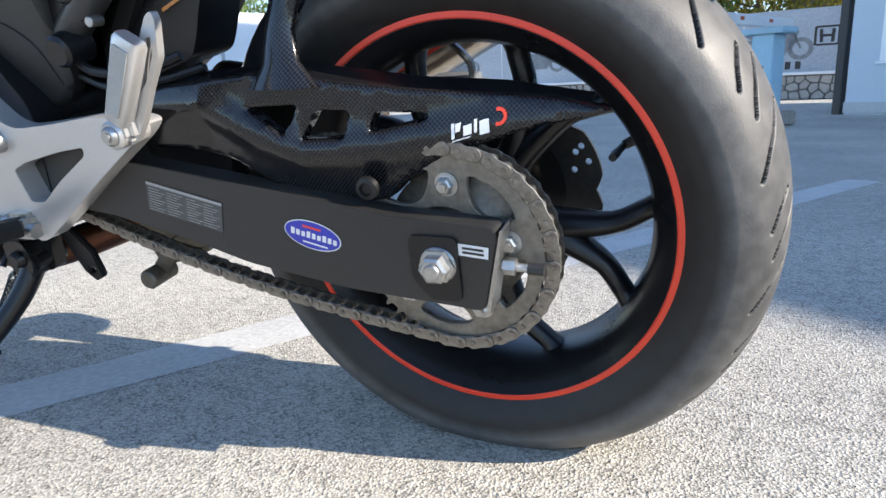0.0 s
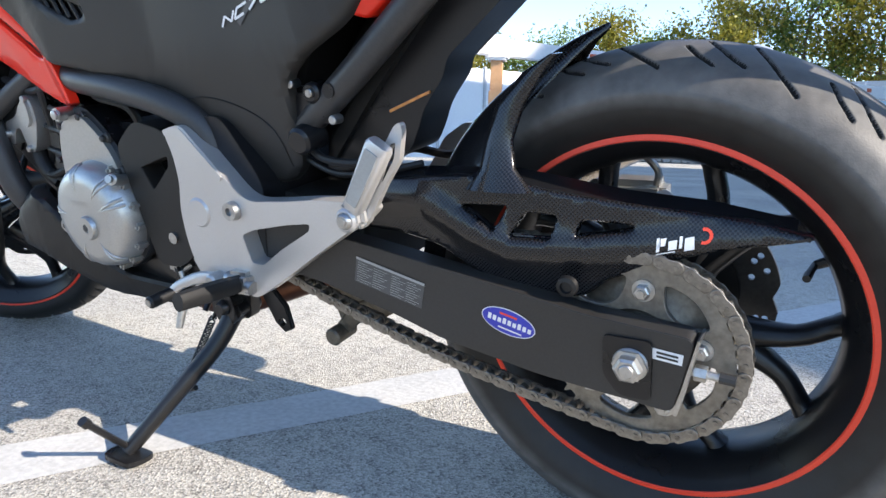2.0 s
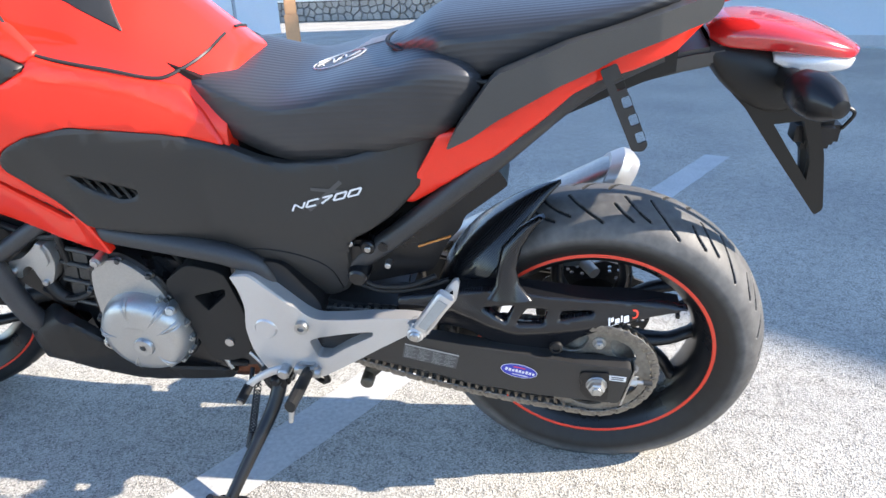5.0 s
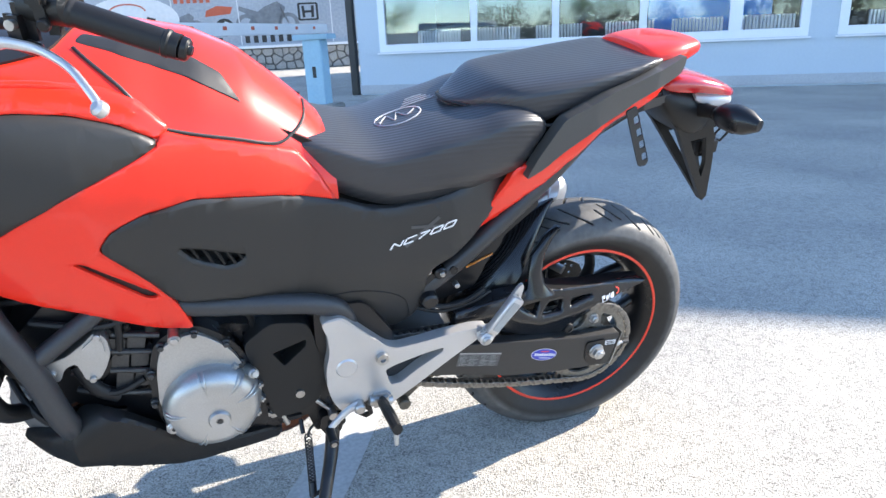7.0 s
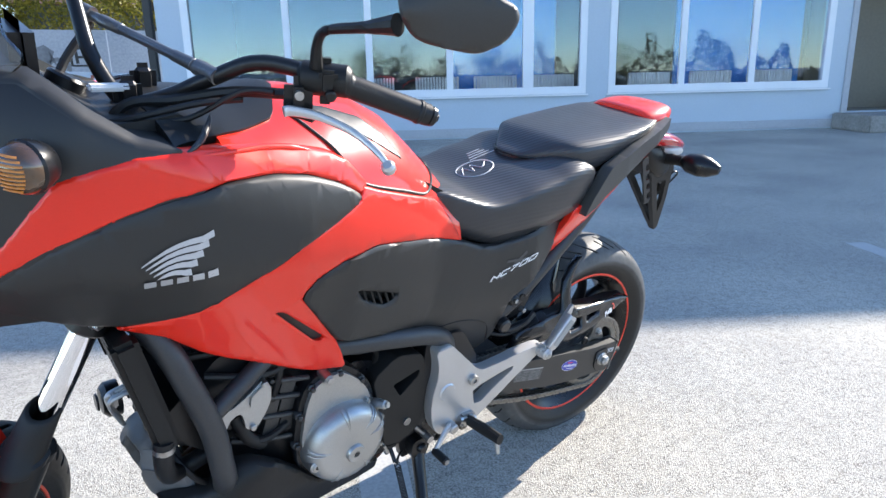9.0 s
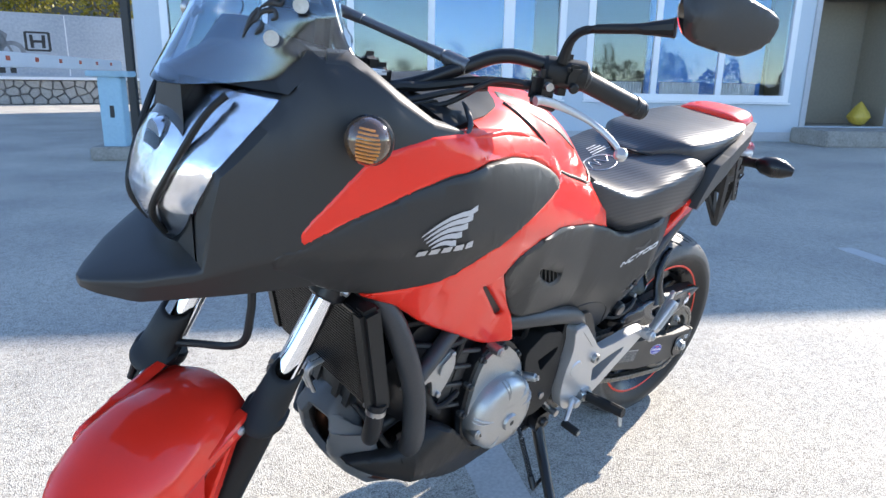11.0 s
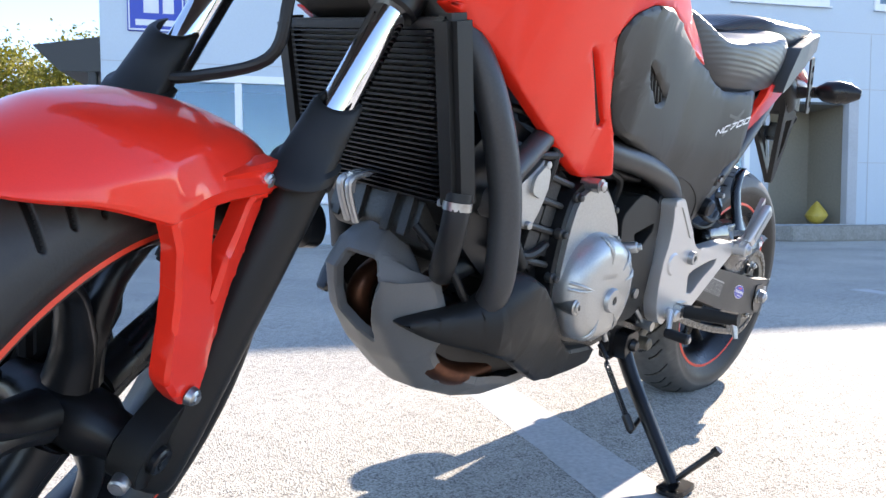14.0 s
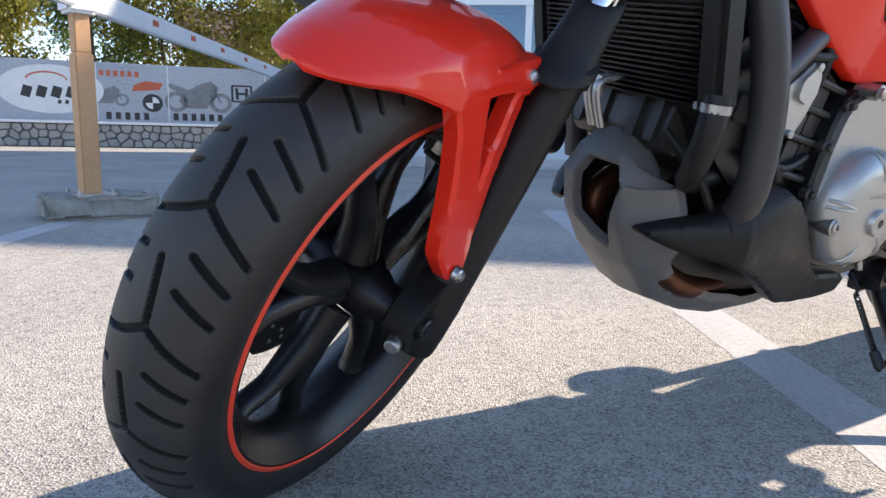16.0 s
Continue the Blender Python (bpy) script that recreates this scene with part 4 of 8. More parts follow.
def tyre_mesh(name, section, grooves, period, count, mat, parent, m, deep=0.005, width=0.0030, steps=1080, across=110, label="", shoulder=0.046):
    """A tyre skin with its tread grooves pressed in; grooves are strokes (s, a) across and along the tread within one period."""
    sec = spline(section, 12)
    arc = np.concatenate([[0], np.cumsum(np.linalg.norm(np.diff(sec, axis=0), axis=1))])
    u = np.linspace(0, arc[-1], across)
    y, r = np.interp(u, arc, sec[:, 0]), np.interp(u, arc, sec[:, 1])
    s = u - arc[-1] / 2
    rad = r.max()
    ang = np.linspace(0, 2 * np.pi, steps, endpoint=False)
    along_m = np.mod(ang * rad, period)
    S, A = np.meshgrid(s, along_m)
    press = np.zeros_like(S)
    for line in grooves:
        L = spline(line, 5)
        for a, b in zip(L[:-1], L[1:]):
            for shift in (-period, 0, period):
                ax, ay, bx, by = a[0], a[1] + shift, b[0], b[1] + shift
                ll = max((bx - ax) ** 2 + (by - ay) ** 2, 1e-9)
                t = np.clip(((S - ax) * (bx - ax) + (A - ay) * (by - ay)) / ll, 0, 1)
                d = np.hypot(S - ax - t * (bx - ax), A - ay - t * (by - ay))
                press = np.maximum(press, np.clip((width - d) / 0.0012, 0, 1))
    ny, nr = np.gradient(r), -np.gradient(y)
    ln = np.hypot(ny, nr)
    ny, nr = ny / ln, nr / ln
    sg = np.sign(nr[across // 2])
    Y = y[None, :] - press * deep * sg * ny[None, :]
    R = r[None, :] - press * deep * sg * nr[None, :]
    X, Z = R * np.cos(ang)[:, None], R * np.sin(ang)[:, None]
    co = np.stack([X, Y, Z], -1).reshape(-1, 3)
    M = np.array(m)
    co = co @ M[:3, :3].T + M[:3, 3]
    # points under the ground are lifted onto it; the rear section is oversize
    B = np.array(BIKE)
    up = co @ B[2, :3] + B[2, 3]
    co += np.maximum(0.0, 0.0015 - up)[:, None] * B[2, :3]
    i, k = np.meshgrid(np.arange(steps), np.arange(across - 1), indexing="ij")
    j = (i + 1) % steps
    f = np.stack([i * across + k, i * across + k + 1, j * across + k + 1, j * across + k], -1).reshape(-1, 4)
    me = bpy.data.meshes.new(name)
    me.vertices.add(len(co))
    me.vertices.foreach_set("co", co.ravel())
    me.loops.add(f.size)
    me.loops.foreach_set("vertex_index", f.ravel())
    me.polygons.add(len(f))
    me.polygons.foreach_set("loop_start", np.arange(len(f)) * 4)
    me.update()
    me.validate()
    for mt in mat:
        me.materials.append(mt)
    # Pressed faces take the second slot, whose black deepens the grooves' shade.
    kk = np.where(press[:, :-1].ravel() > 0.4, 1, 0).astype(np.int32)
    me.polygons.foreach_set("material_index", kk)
    tread = np.clip((arc[-1] / 2 - shoulder - np.abs(s)) / 0.016, 0, 1)
    at = me.attributes.new("tread", "FLOAT", "POINT")
    at.data.foreach_set("value", np.tile(tread, steps).astype(np.float32))
    me.shade_smooth()
    ob = new(name, me)
    ob.parent = parent
    return tagged(ob, label=label)


def spoke(phi, hub_r, split_r, rim_r, spread):
    """One forked spoke of a cast wheel."""
    def at(r, a, y=0.0):
        return (r * math.cos(a), y, r * math.sin(a))
    bms = []
    for sg in (-1, 1):
        pts = [at(hub_r, phi + sg * 0.16), at(hub_r + (split_r - hub_r) * 0.55, phi + sg * 0.07), at(split_r, phi + sg * 0.10), at((split_r + rim_r) / 2, phi + sg * spread * 0.55), at(rim_r - 0.012, phi + sg * spread * 0.92), at(rim_r + 0.004, phi + sg * spread)]
        bms.append(tube(pts, [0.021, 0.0185, 0.0170, 0.0125, 0.0120, 0.020], 12, 4, flat=1.25))
    return joined(*bms)


def wheel(name, centre, m, half, phase, label, hub=1.0):
    w = part(name, lathe([(0.012, -half - 0.03 * hub), (0.032 * hub, -half - 0.03 * hub), (0.036 * hub, -half + 0.0), (0.046 * hub, -half + 0.012), (0.046 * hub, half - 0.012), (0.036 * hub, half), (0.032 * hub, half + 0.03 * hub), (0.012, half + 0.03 * hub), (0.012, -half - 0.03 * hub)], 40), BLACK, bike, label, m=m)
    h = half
    part("rim", lathe([(0.2295, -h - 0.002), (0.2195, -h - 0.005), (0.212, -h + 0.004), (0.200, -h + 0.016), (0.192, -h * 0.4), (0.192, h * 0.4), (0.200, h - 0.016), (0.212, h - 0.004), (0.2195, h + 0.005), (0.2295, h + 0.002), (0.224, h - 0.012), (0.205, h * 0.5), (0.205, -h * 0.5), (0.224, -h + 0.012), (0.2295, -h - 0.002)], 128), BLACK, w, "satin black cast alloy rim", m=m)
    # Grey ring paints the highlight along the black rim's lip.
    part("rim_lip_highlight", lathe([(0.2295, -h - 0.0022), (0.2322, -h - 0.0030), (0.2335, -h - 0.0012), (0.2310, -h + 0.0010), (0.2295, -h - 0.0022)], 128), GUNM, w, "grey ring that stands for the highlight on the rim's lip", m=m)
    si = 0.2215 if hub == 1.0 else 0.2240
    part("rim_stripe", lathe([(0.2280, -h - 0.0035), (0.2285, -h - 0.0050), (si, -h - 0.0066), (si - 0.0015, -h - 0.0050), (0.2280, -h - 0.0035)], 128), REDTAPE, w, "red reflective rim tape", m=m)
    for k in range(5):
        part("spoke", spoke(radians(phase + 72 * k), 0.038, 0.100, 0.198, radians(18.5)), BLACK, w, m=m)
    # tyre valve
    a = radians(phase + 40)
    d = Vector((math.cos(a), 0, math.sin(a)))
    part("tyre_valve", joined(rod(d * 0.196, d * 0.176, 0.0065, 0.005, 10), rod(d * 0.176, d * 0.172 + Vector((0, -0.026, 0)), 0.004, 0.004, 10), rod(d * 0.172 + Vector((0, -0.026, 0)), d * 0.171 + Vector((0, -0.040, 0)), 0.0048, 0.0042, 10)), HOSE, w, m=m)
    return w


def petal_disc(R, r, n, y0, y1):
    out = []
    for k in range(n * 10):
        a = 2 * math.pi * k / (n * 10)
        q = R * (1 - 0.075 * max(0.0, math.cos(n * a)) ** 3)
        out.append((q * math.cos(a), q * math.sin(a)))
    holes = [[(r * math.cos(t), r * math.sin(t)) for t in np.linspace(0, 2 * math.pi, 40, endpoint=False)]]
    for k in range(n):
        for rr, da in ((R * 0.90, 0.42), (R * 0.82, 0.62), (R * 0.74, 0.36), (R * 0.90, 0.66)):
            a = 2 * math.pi * (k + da) / n
            holes.append([(rr * math.cos(a) + 0.0042 * math.cos(t), rr * math.sin(a) + 0.0042 * math.sin(t)) for t in np.linspace(0, 2 * math.pi, 8, endpoint=False)])
    return prism(out, y0, y1, holes, bev=0)


MR = Matrix.Translation(REAR) @ Matrix.Rotation(radians(-2.5), 4, "Z")
MF = STEER @ Matrix.Translation(FRONT)
rear_wheel = wheel("rear_wheel", REAR, MR, 0.061, -14, "black five-spoke cast rear wheel")
# Section sized to fit the camera's view, larger than the tyre's nominal radius.
REAR_SEC = [(-0.058, 0.219), (-0.067, 0.228), (-0.0810, 0.249), (-0.0855, 0.265), (-0.0850, 0.2765), (-0.0715, 0.2965), (-0.040, 0.3135), (0.0, 0.3190), (0.040, 0.3135), (0.0715, 0.2965), (0.0850, 0.2765), (0.0855, 0.265), (0.0810, 0.249), (0.067, 0.228), (0.058, 0.219)]
rg = []
for sg, off in ((1, 0.0), (-1, 0.070)):
    rg += [[(sg * 0.010, off + 0.058), (sg * 0.030, off + 0.048), (sg * 0.056, off + 0.026), (sg * 0.076, off)],
           [(sg * 0.012, off + 0.104), (sg * 0.030, off + 0.094), (sg * 0.050, off + 0.076), (sg * 0.062, off + 0.058)],
           [(sg * 0.036, off + 0.122), (sg * 0.054, off + 0.108), (sg * 0.068, off + 0.088)]]
tyre_mesh("tyre", REAR_SEC, rg, 2 * math.pi * 0.319 / 14, 14, (REARTYRE, GROOVE_SHADE), rear_wheel, MR, deep=0.0035, width=0.0030, steps=1500, across=230, label="wide rear tyre with curved tread grooves, dusty and worn")
front_wheel = wheel("front_wheel", FRONT, MF, 0.050, 20, "black five-spoke cast front wheel turned to the left", 0.72)
FRONT_SEC = [(-0.047, 0.219), (-0.054, 0.227), (-0.0605, 0.242), (-0.0615, 0.251), (-0.0590, 0.2600), (-0.047, 0.2790), (-0.026, 0.2935), (0.0, 0.2985), (0.026, 0.2935), (0.047, 0.2790), (0.0590, 0.2600), (0.0615, 0.251), (0.0605, 0.242), (0.054, 0.227), (0.047, 0.219)]
a0 = 0.0858
fg = [[(-0.010, a0), (-0.005, a0 - 0.030), (0.002, a0 - 0.056)], [(-0.010, a0), (0.010, a0 + 0.014), (0.036, a0 + 0.024), (0.062, a0 + 0.028)], [(-0.010, a0), (-0.030, a0 + 0.012), (-0.062, a0 + 0.030)]]
for a in (a0 + 0.041, a0 + 0.073):
    fg += [[(-0.022, a), (-0.036, a + 0.007), (-0.058, a + 0.018)], [(0.024, a + 0.012), (0.042, a + 0.016), (0.060, a + 0.020)]]
tyre_mesh("tyre", FRONT_SEC, fg, 2 * math.pi * 0.2985 / 17, 17, (FRONTTYRE, GROOVE_SHADE), front_wheel, MF, deep=0.006, width=0.0036, steps=2200, across=220, label="front road tyre with forked tread grooves")
part("brake_disc", petal_disc(0.155, 0.085, 9, 0.070, 0.0745), DISCM, front_wheel, "drilled petal brake disc", m=MF)
part("brake_disc", petal_disc(0.122, 0.070, 8, 0.072, 0.077), DISCM, rear_wheel, "drilled petal brake disc", m=MR)
part("disc_carrier", joined(*[tube([(0.03 * math.cos(a), 0.066, 0.03 * math.sin(a)), (0.09 * math.cos(a + 0.3), 0.072, 0.09 * math.sin(a + 0.3))], 0.009, 8, 3) for a in np.linspace(0, 2 * math.pi, 5, endpoint=False)]), BLACK, front_wheel, m=MF)
part("disc_carrier", lathe([(0.03, 0.066), (0.076, 0.070), (0.076, 0.078), (0.03, 0.080), (0.03, 0.066)], 40), BLACK, rear_wheel, m=MR)

# sprocket and chain
SY = -0.119
teeth = []
for k in range(43):
    for da, rr in ((0.0, 0.1045), (0.28, 0.1050), (0.42, 0.1120), (0.58, 0.1120), (0.72, 0.1050)):
        a = 2 * math.pi * (k + da) / 43
        teeth.append((rr * math.cos(a), rr * math.sin(a)))
sh = [[(0.047 * math.cos(t), 0.047 * math.sin(t)) for t in np.linspace(0, 2 * math.pi, 48, endpoint=False)]]
for k in range(5):
    a0 = radians(11 + 36 + 72 * k)
    lp = [(rr * math.cos(a0 + da), rr * math.sin(a0 + da)) for rr, da in ((0.062, -0.20), (0.078, -0.36), (0.087, -0.33), (0.090, 0.0), (0.087, 0.33), (0.078, 0.36), (0.062, 0.20), (0.058, 0.0))]
    sh.append([tuple(q) for q in spline(lp, 3, True)])
sprocket = part("rear_sprocket", prism(teeth, SY - 0.004, SY + 0.004, sh, bev=0.0008, seg=1), SPROCK, rear_wheel, "greasy steel rear sprocket", m=MR)
part("cush_drive_hub", lathe([(0.012, -0.112), (0.040, -0.112), (0.046, -0.118), (0.052, -0.112), (0.060, -0.105), (0.078, -0.098), (0.080, -0.06), (0.012, -0.06), (0.012, -0.112)], 48), SPROCK, rear_wheel, "cast aluminium sprocket carrier", m=MR)
for k in range(5):
    a = radians(11 + 72 * k)
    p = Vector((0.072 * math.cos(a), SY - 0.004, 0.072 * math.sin(a)))
    part("sprocket_nut", joined(lathe([(0, 0), (0.0125, 0), (0.0125, -0.002), (0, -0.002)], 20), nut((0, 0, 0), 0.0088, 0.011), rod((0, -0.010, 0), (0, -0.014, 0), 0.0045, 0.0042, 12)), STEEL, rear_wheel, m=MR @ Matrix.Translation(p))

C1, R1, C2, R2 = np.array((0.0, 0.302)), 0.1085, np.array((-0.585, 0.395)), 0.042
dvec = C2 - C1
D12 = np.linalg.norm(dvec)
base_a = math.atan2(dvec[1], dvec[0])
off = math.acos((R1 - R2) / D12)
loop = []
a_low, a_up = base_a + off, base_a - off
for a in np.linspace(a_up, a_low - 2 * math.pi, 60):
    loop.append(C1 + R1 * np.array((math.cos(a), math.sin(a))))
p_end, q_end = loop[-1], C2 + R2 * np.array((math.cos(a_low), math.sin(a_low)))
for t in np.linspace(0, 1, 40)[1:-1]:
    loop.append(p_end + (q_end - p_end) * t + np.array((0, -0.020 * math.sin(math.pi * t))))
for a in np.linspace(a_low - 2 * math.pi, a_up - 2 * math.pi, 24)[:1]:
    pass
for a in np.linspace(a_low, a_up, 24):
    loop.append(C2 + R2 * np.array((math.cos(a), math.sin(a))))
loop = np.array(loop + [loop[0]])
cum = np.concatenate([[0], np.cumsum(np.linalg.norm(np.diff(loop, axis=0), axis=1))])
links = 2 * round(cum[-1] / 0.015875 / 2)
pitch = cum[-1] / links
pin = [np.array((np.interp(k * pitch, cum, loop[:, 0]), np.interp(k * pitch, cum, loop[:, 1]))) for k in range(links)]
chain = part("drive_chain", joined(*[rod((p[0], SY - 0.0115, p[1]), (p[0], SY + 0.0115, p[1]), 0.0030, seg=8) for p in pin], *[rod((p[0], SY - 0.0045, p[1]), (p[0], SY + 0.0045, p[1]), 0.0052, seg=10) for p in pin]), CHAINM, bike, "oily roller chain with rusty side plates")


def side_plate():
    o = []
    for k in range(16):
        t = 2 * math.pi * k / 16
        x = 0.0076 * math.cos(t) + (pitch if math.cos(t) > 0 else 0)
        o.append((x, 0.0076 * math.sin(t)))
    o = [q for q in o]
    o.insert(5, (pitch / 2, 0.0066))
    o.insert(14, (pitch / 2, -0.0066))
    return o


plates = {}
for outer in (0, 1):
    g = 0.0085 if outer else 0.0062
    bm = joined(prism(side_plate(), -g - 0.0018, -g, bev=0.0005, seg=1), prism(side_plate(), g, g + 0.0018, bev=0, seg=1))
    plates[outer] = bm
shared = {}
for k in range(links):
    p, q = pin[k], pin[(k + 1) % links]
    a = math.atan2(q[1] - p[1], q[0] - p[0])
    m = Matrix.Translation((p[0], SY, p[1])) @ Matrix.Rotation(-a, 4, "Y")
    if k % 2 in shared:
        twin("chain_link", shared[k % 2], m, chain)
    else:
        o = part("chain_link", plates[k % 2], CHAINM, chain)
        o.matrix_basis = m
        shared[k % 2] = o


# ---- motorcycle: rear arm, chain guard, frame ----
def at_y(y):
    return lambda x, z: y


swing = part("swingarm", prism([(-0.60, 0.455), (-0.45, 0.425), (-0.397, 0.408), (-0.301, 0.393), (-0.17, 0.371), (-0.05, 0.350), (0.064, 0.341), (0.044, 0.251), (0.005, 0.255), (-0.106, 0.264), (-0.235, 0.286), (-0.302, 0.307), (-0.423, 0.337), (-0.60, 0.36)], -0.156, -0.126, bev=0.005, rnd=0.012, seg=3), ARM, bike, "dark box-section swingarm with stickers")
part("cross_member", joined(prism([(-0.60, 0.46), (-0.44, 0.44), (-0.36, 0.42), (-0.36, 0.33), (-0.60, 0.35)], -0.125, 0.125, bev=0.01), prism([(-0.60, 0.455), (-0.30, 0.39), (0.06, 0.345), (0.05, 0.26), (-0.30, 0.31), (-0.60, 0.36)], 0.115, 0.145, bev=0.006)), ARM, swing)
part("axle", rod((0, -0.158, 0.302), (0, 0.16, 0.302), 0.011), STEEL, swing)
part("axle_nut", joined(rod((0.0, -0.158, 0.302), (0.0, -0.1615, 0.302), 0.0195, 0.019, 28, 0.001), nut((0.0, -0.1615, 0.302), 0.0152, 0.015), rod((0, -0.176, 0.302), (0, -0.179, 0.302), 0.0085, 0.008, 14, 0.001)), STEEL, swing, "large zinc-plated axle nut")
part("adjuster_block", prism([(-0.030, 0.332), (0.022, 0.332), (0.022, 0.262), (-0.012, 0.262), (-0.030, 0.285)], -0.1595, -0.1562, bev=0.001, rnd=0.008), BLACK, swing, "black chain adjuster plate")
part("end_plate", prism([(0.0655, 0.341), (0.0685, 0.341), (0.0490, 0.249), (0.0445, 0.249)], -0.158, -0.124, bev=0.001), STEEL, swing, "bright metal swingarm end plate")
part("adjuster_bolt", joined(rod((0.056, -0.141, 0.297), (0.098, -0.141, 0.295), 0.0045, seg=10), rod((0.062, -0.141, 0.297), (0.074, -0.141, 0.2965), 0.0088, seg=6)), STEEL, swing)
part("adjuster_cap", rod((0.086, -0.141, 0.2955), (0.102, -0.141, 0.2948), 0.006, seg=10), INK, swing)


def sticker(name, shapes, mat, y, parent, label="", lift=0.0006):
    return part(name, decal(shapes, at_y(-y), -1, lift), mat, parent, label)


def slant(x0, z0, w, h, ang, n=1):
    """A rectangle turned by ang in the panel's plane."""
    c, s = math.cos(ang), math.sin(ang)
    return [(x0 + a * c - b * s, z0 + a * s + b * c) for a, b in ((0, 0), (w, 0), (w, h), (0, h))]


ta = math.atan2(-0.024, 0.100)
lab = sticker("warning_label", [slant(-0.362, 0.347, 0.104, 0.036, ta)], LABELD, -0.1562, swing, "grey label with rows of small print")
rows_ = []
for k in range(9):
    for a, b in ((0.003, 0.026), (0.028, 0.050), (0.056, 0.077), (0.079, 0.100)):
        rows_.append(slant(-0.362 + a * math.cos(ta) - (0.002 + 0.0033 * k) * math.sin(ta), 0.347 + a * math.sin(ta) + (0.002 + 0.0033 * k) * math.cos(ta), b - a - 0.004 * ((k * 5 + int(a * 400)) % 3), 0.0007, ta))
sticker("print_block", rows_, LABELM, -0.1562, lab, lift=0.0010)
sticker("print_head", [slant(-0.362 - 0.0325 * math.sin(ta), 0.347 + 0.0325 * math.cos(ta), 0.104, 0.0034, ta)], LABELM, -0.1562, lab, lift=0.0011)
ov_ = lambda rx, rz: [(-0.142 + rx * math.cos(t) * math.cos(ta) - rz * math.sin(t) * math.sin(ta), 0.325 + rx * math.cos(t) * math.sin(ta) + rz * math.sin(t) * math.cos(ta)) for t in np.linspace(0, 2 * math.pi, 32, endpoint=False)]
oval = sticker("oval_sticker", [ov_(0.0345, 0.0165)], WHITE, -0.1562, swing, "oval blue sticker with white lettering")
sticker("oval_field", [ov_(0.0333, 0.0153)], BLUEP, -0.1562, oval, lift=0.0009)
sticker("letter_bar", [slant(-0.168 + 0.0062 * k, 0.3275 - 0.0015 * k, 0.0044, 0.0075 - 0.0008 * (k % 3), ta) for k in range(9)] + [slant(-0.155, 0.3175, 0.030, 0.002, ta)], WHITE, -0.1562, oval, lift=0.0013)
sticker("letter_bar", [slant(-0.152, 0.3350, 0.022, 0.0026, ta)], REDTAPE, -0.1562, oval, lift=0.0013)
st = sticker("small_label", [slant(0.018, 0.313, 0.034, 0.0125, ta * 0.4)], WHITE, -0.1562, swing, "small white label")
sticker("print_block", [slant(0.026, 0.3150 + 0.0045 * k, 0.022, 0.0026, ta * 0.4) for k in range(2)], INK, -0.1562, st, lift=0.0010)

# carbon chain guard with cut-outs and a hugger over the tyre
guard_out = [(-0.36, 0.478), (-0.263, 0.487), (-0.200, 0.490), (-0.150, 0.487), (-0.105, 0.477), (-0.026, 0.466), (0.057, 0.457), (0.109, 0.450), (0.160, 0.437), (0.126, 0.430), (0.082, 0.424), (0.026, 0.406), (-0.037, 0.378), (-0.060, 0.356), (-0.090, 0.352), (-0.133, 0.354), (-0.175, 0.362), (-0.214, 0.385), (-0.245, 0.402), (-0.300, 0.412), (-0.37, 0.415)]
guard_holes = [[(-0.208, 0.457), (-0.149, 0.457), (-0.166, 0.427)], [(-0.128, 0.451), (-0.091, 0.449), (-0.098, 0.423), (-0.148, 0.422)], [(-0.064, 0.446), (-0.008, 0.443), (-0.014, 0.437), (-0.072, 0.427)]]


def guard_y(x, z):
    """The guard bulges outwards along a crease and tapers in towards its tail."""
    crease = np.interp(x, [-0.36, -0.26, -0.20, -0.15, -0.05, 0.05, 0.16], [0.46, 0.462, 0.43, 0.408, 0.412, 0.425, 0.437])
    top = np.interp(x, [-0.36, -0.20, -0.10, 0.0, 0.16], [0.138, 0.140, 0.134, 0.122, 0.092])
    return float(top - 0.006 * abs(z - crease) / 0.05 + 0.008 * math.exp(-((z - crease) / 0.020) ** 2))


guard = part("chain_guard", shell(guard_out, guard_y, 0.003, 0.007, 0.004, 0.003, 0.010, -1, guard_holes), CARBON, bike, "carbon weave chain guard and rear hugger", 50)
part("guard_top", sweep([[(x, -guard_y(x, z) + 0.002, z - 0.001), (x, -guard_y(x, z) + 0.035, z + 0.006), (x, -guard_y(x, z) + 0.035, z + 0.003), (x, -guard_y(x, z) + 0.002, z - 0.005)] for x, z in ((-0.36, 0.478), (-0.263, 0.487), (-0.15, 0.487), (-0.026, 0.466), (0.057, 0.457), (0.14, 0.441))]), BLACK, guard)
part("guard_bolt", joined(lathe([(0, 0), (0.0125, 0), (0.0115, -0.006), (0.007, -0.0075), (0.006, -0.004), (0, -0.004)], 24)), HOSE, guard, m=Matrix.Translation((-0.075, -0.140, 0.374)))
def italic(x0, w, h, drop=0.0):
    """One upright bar of the maker's mark, leaning along the guard's slope."""
    c, q = math.cos(0.24), math.sin(0.24)
    return [(0.016 + a * c - b * q, 0.4195 + a * q + b * c) for a, b in ((x0 + drop * 0.25, drop), (x0 + w, drop), (x0 + w + h * 0.22, h), (x0 + h * 0.22, h))]


def on_guard(x, z):
    return guard_y(x, z) + 0.0022


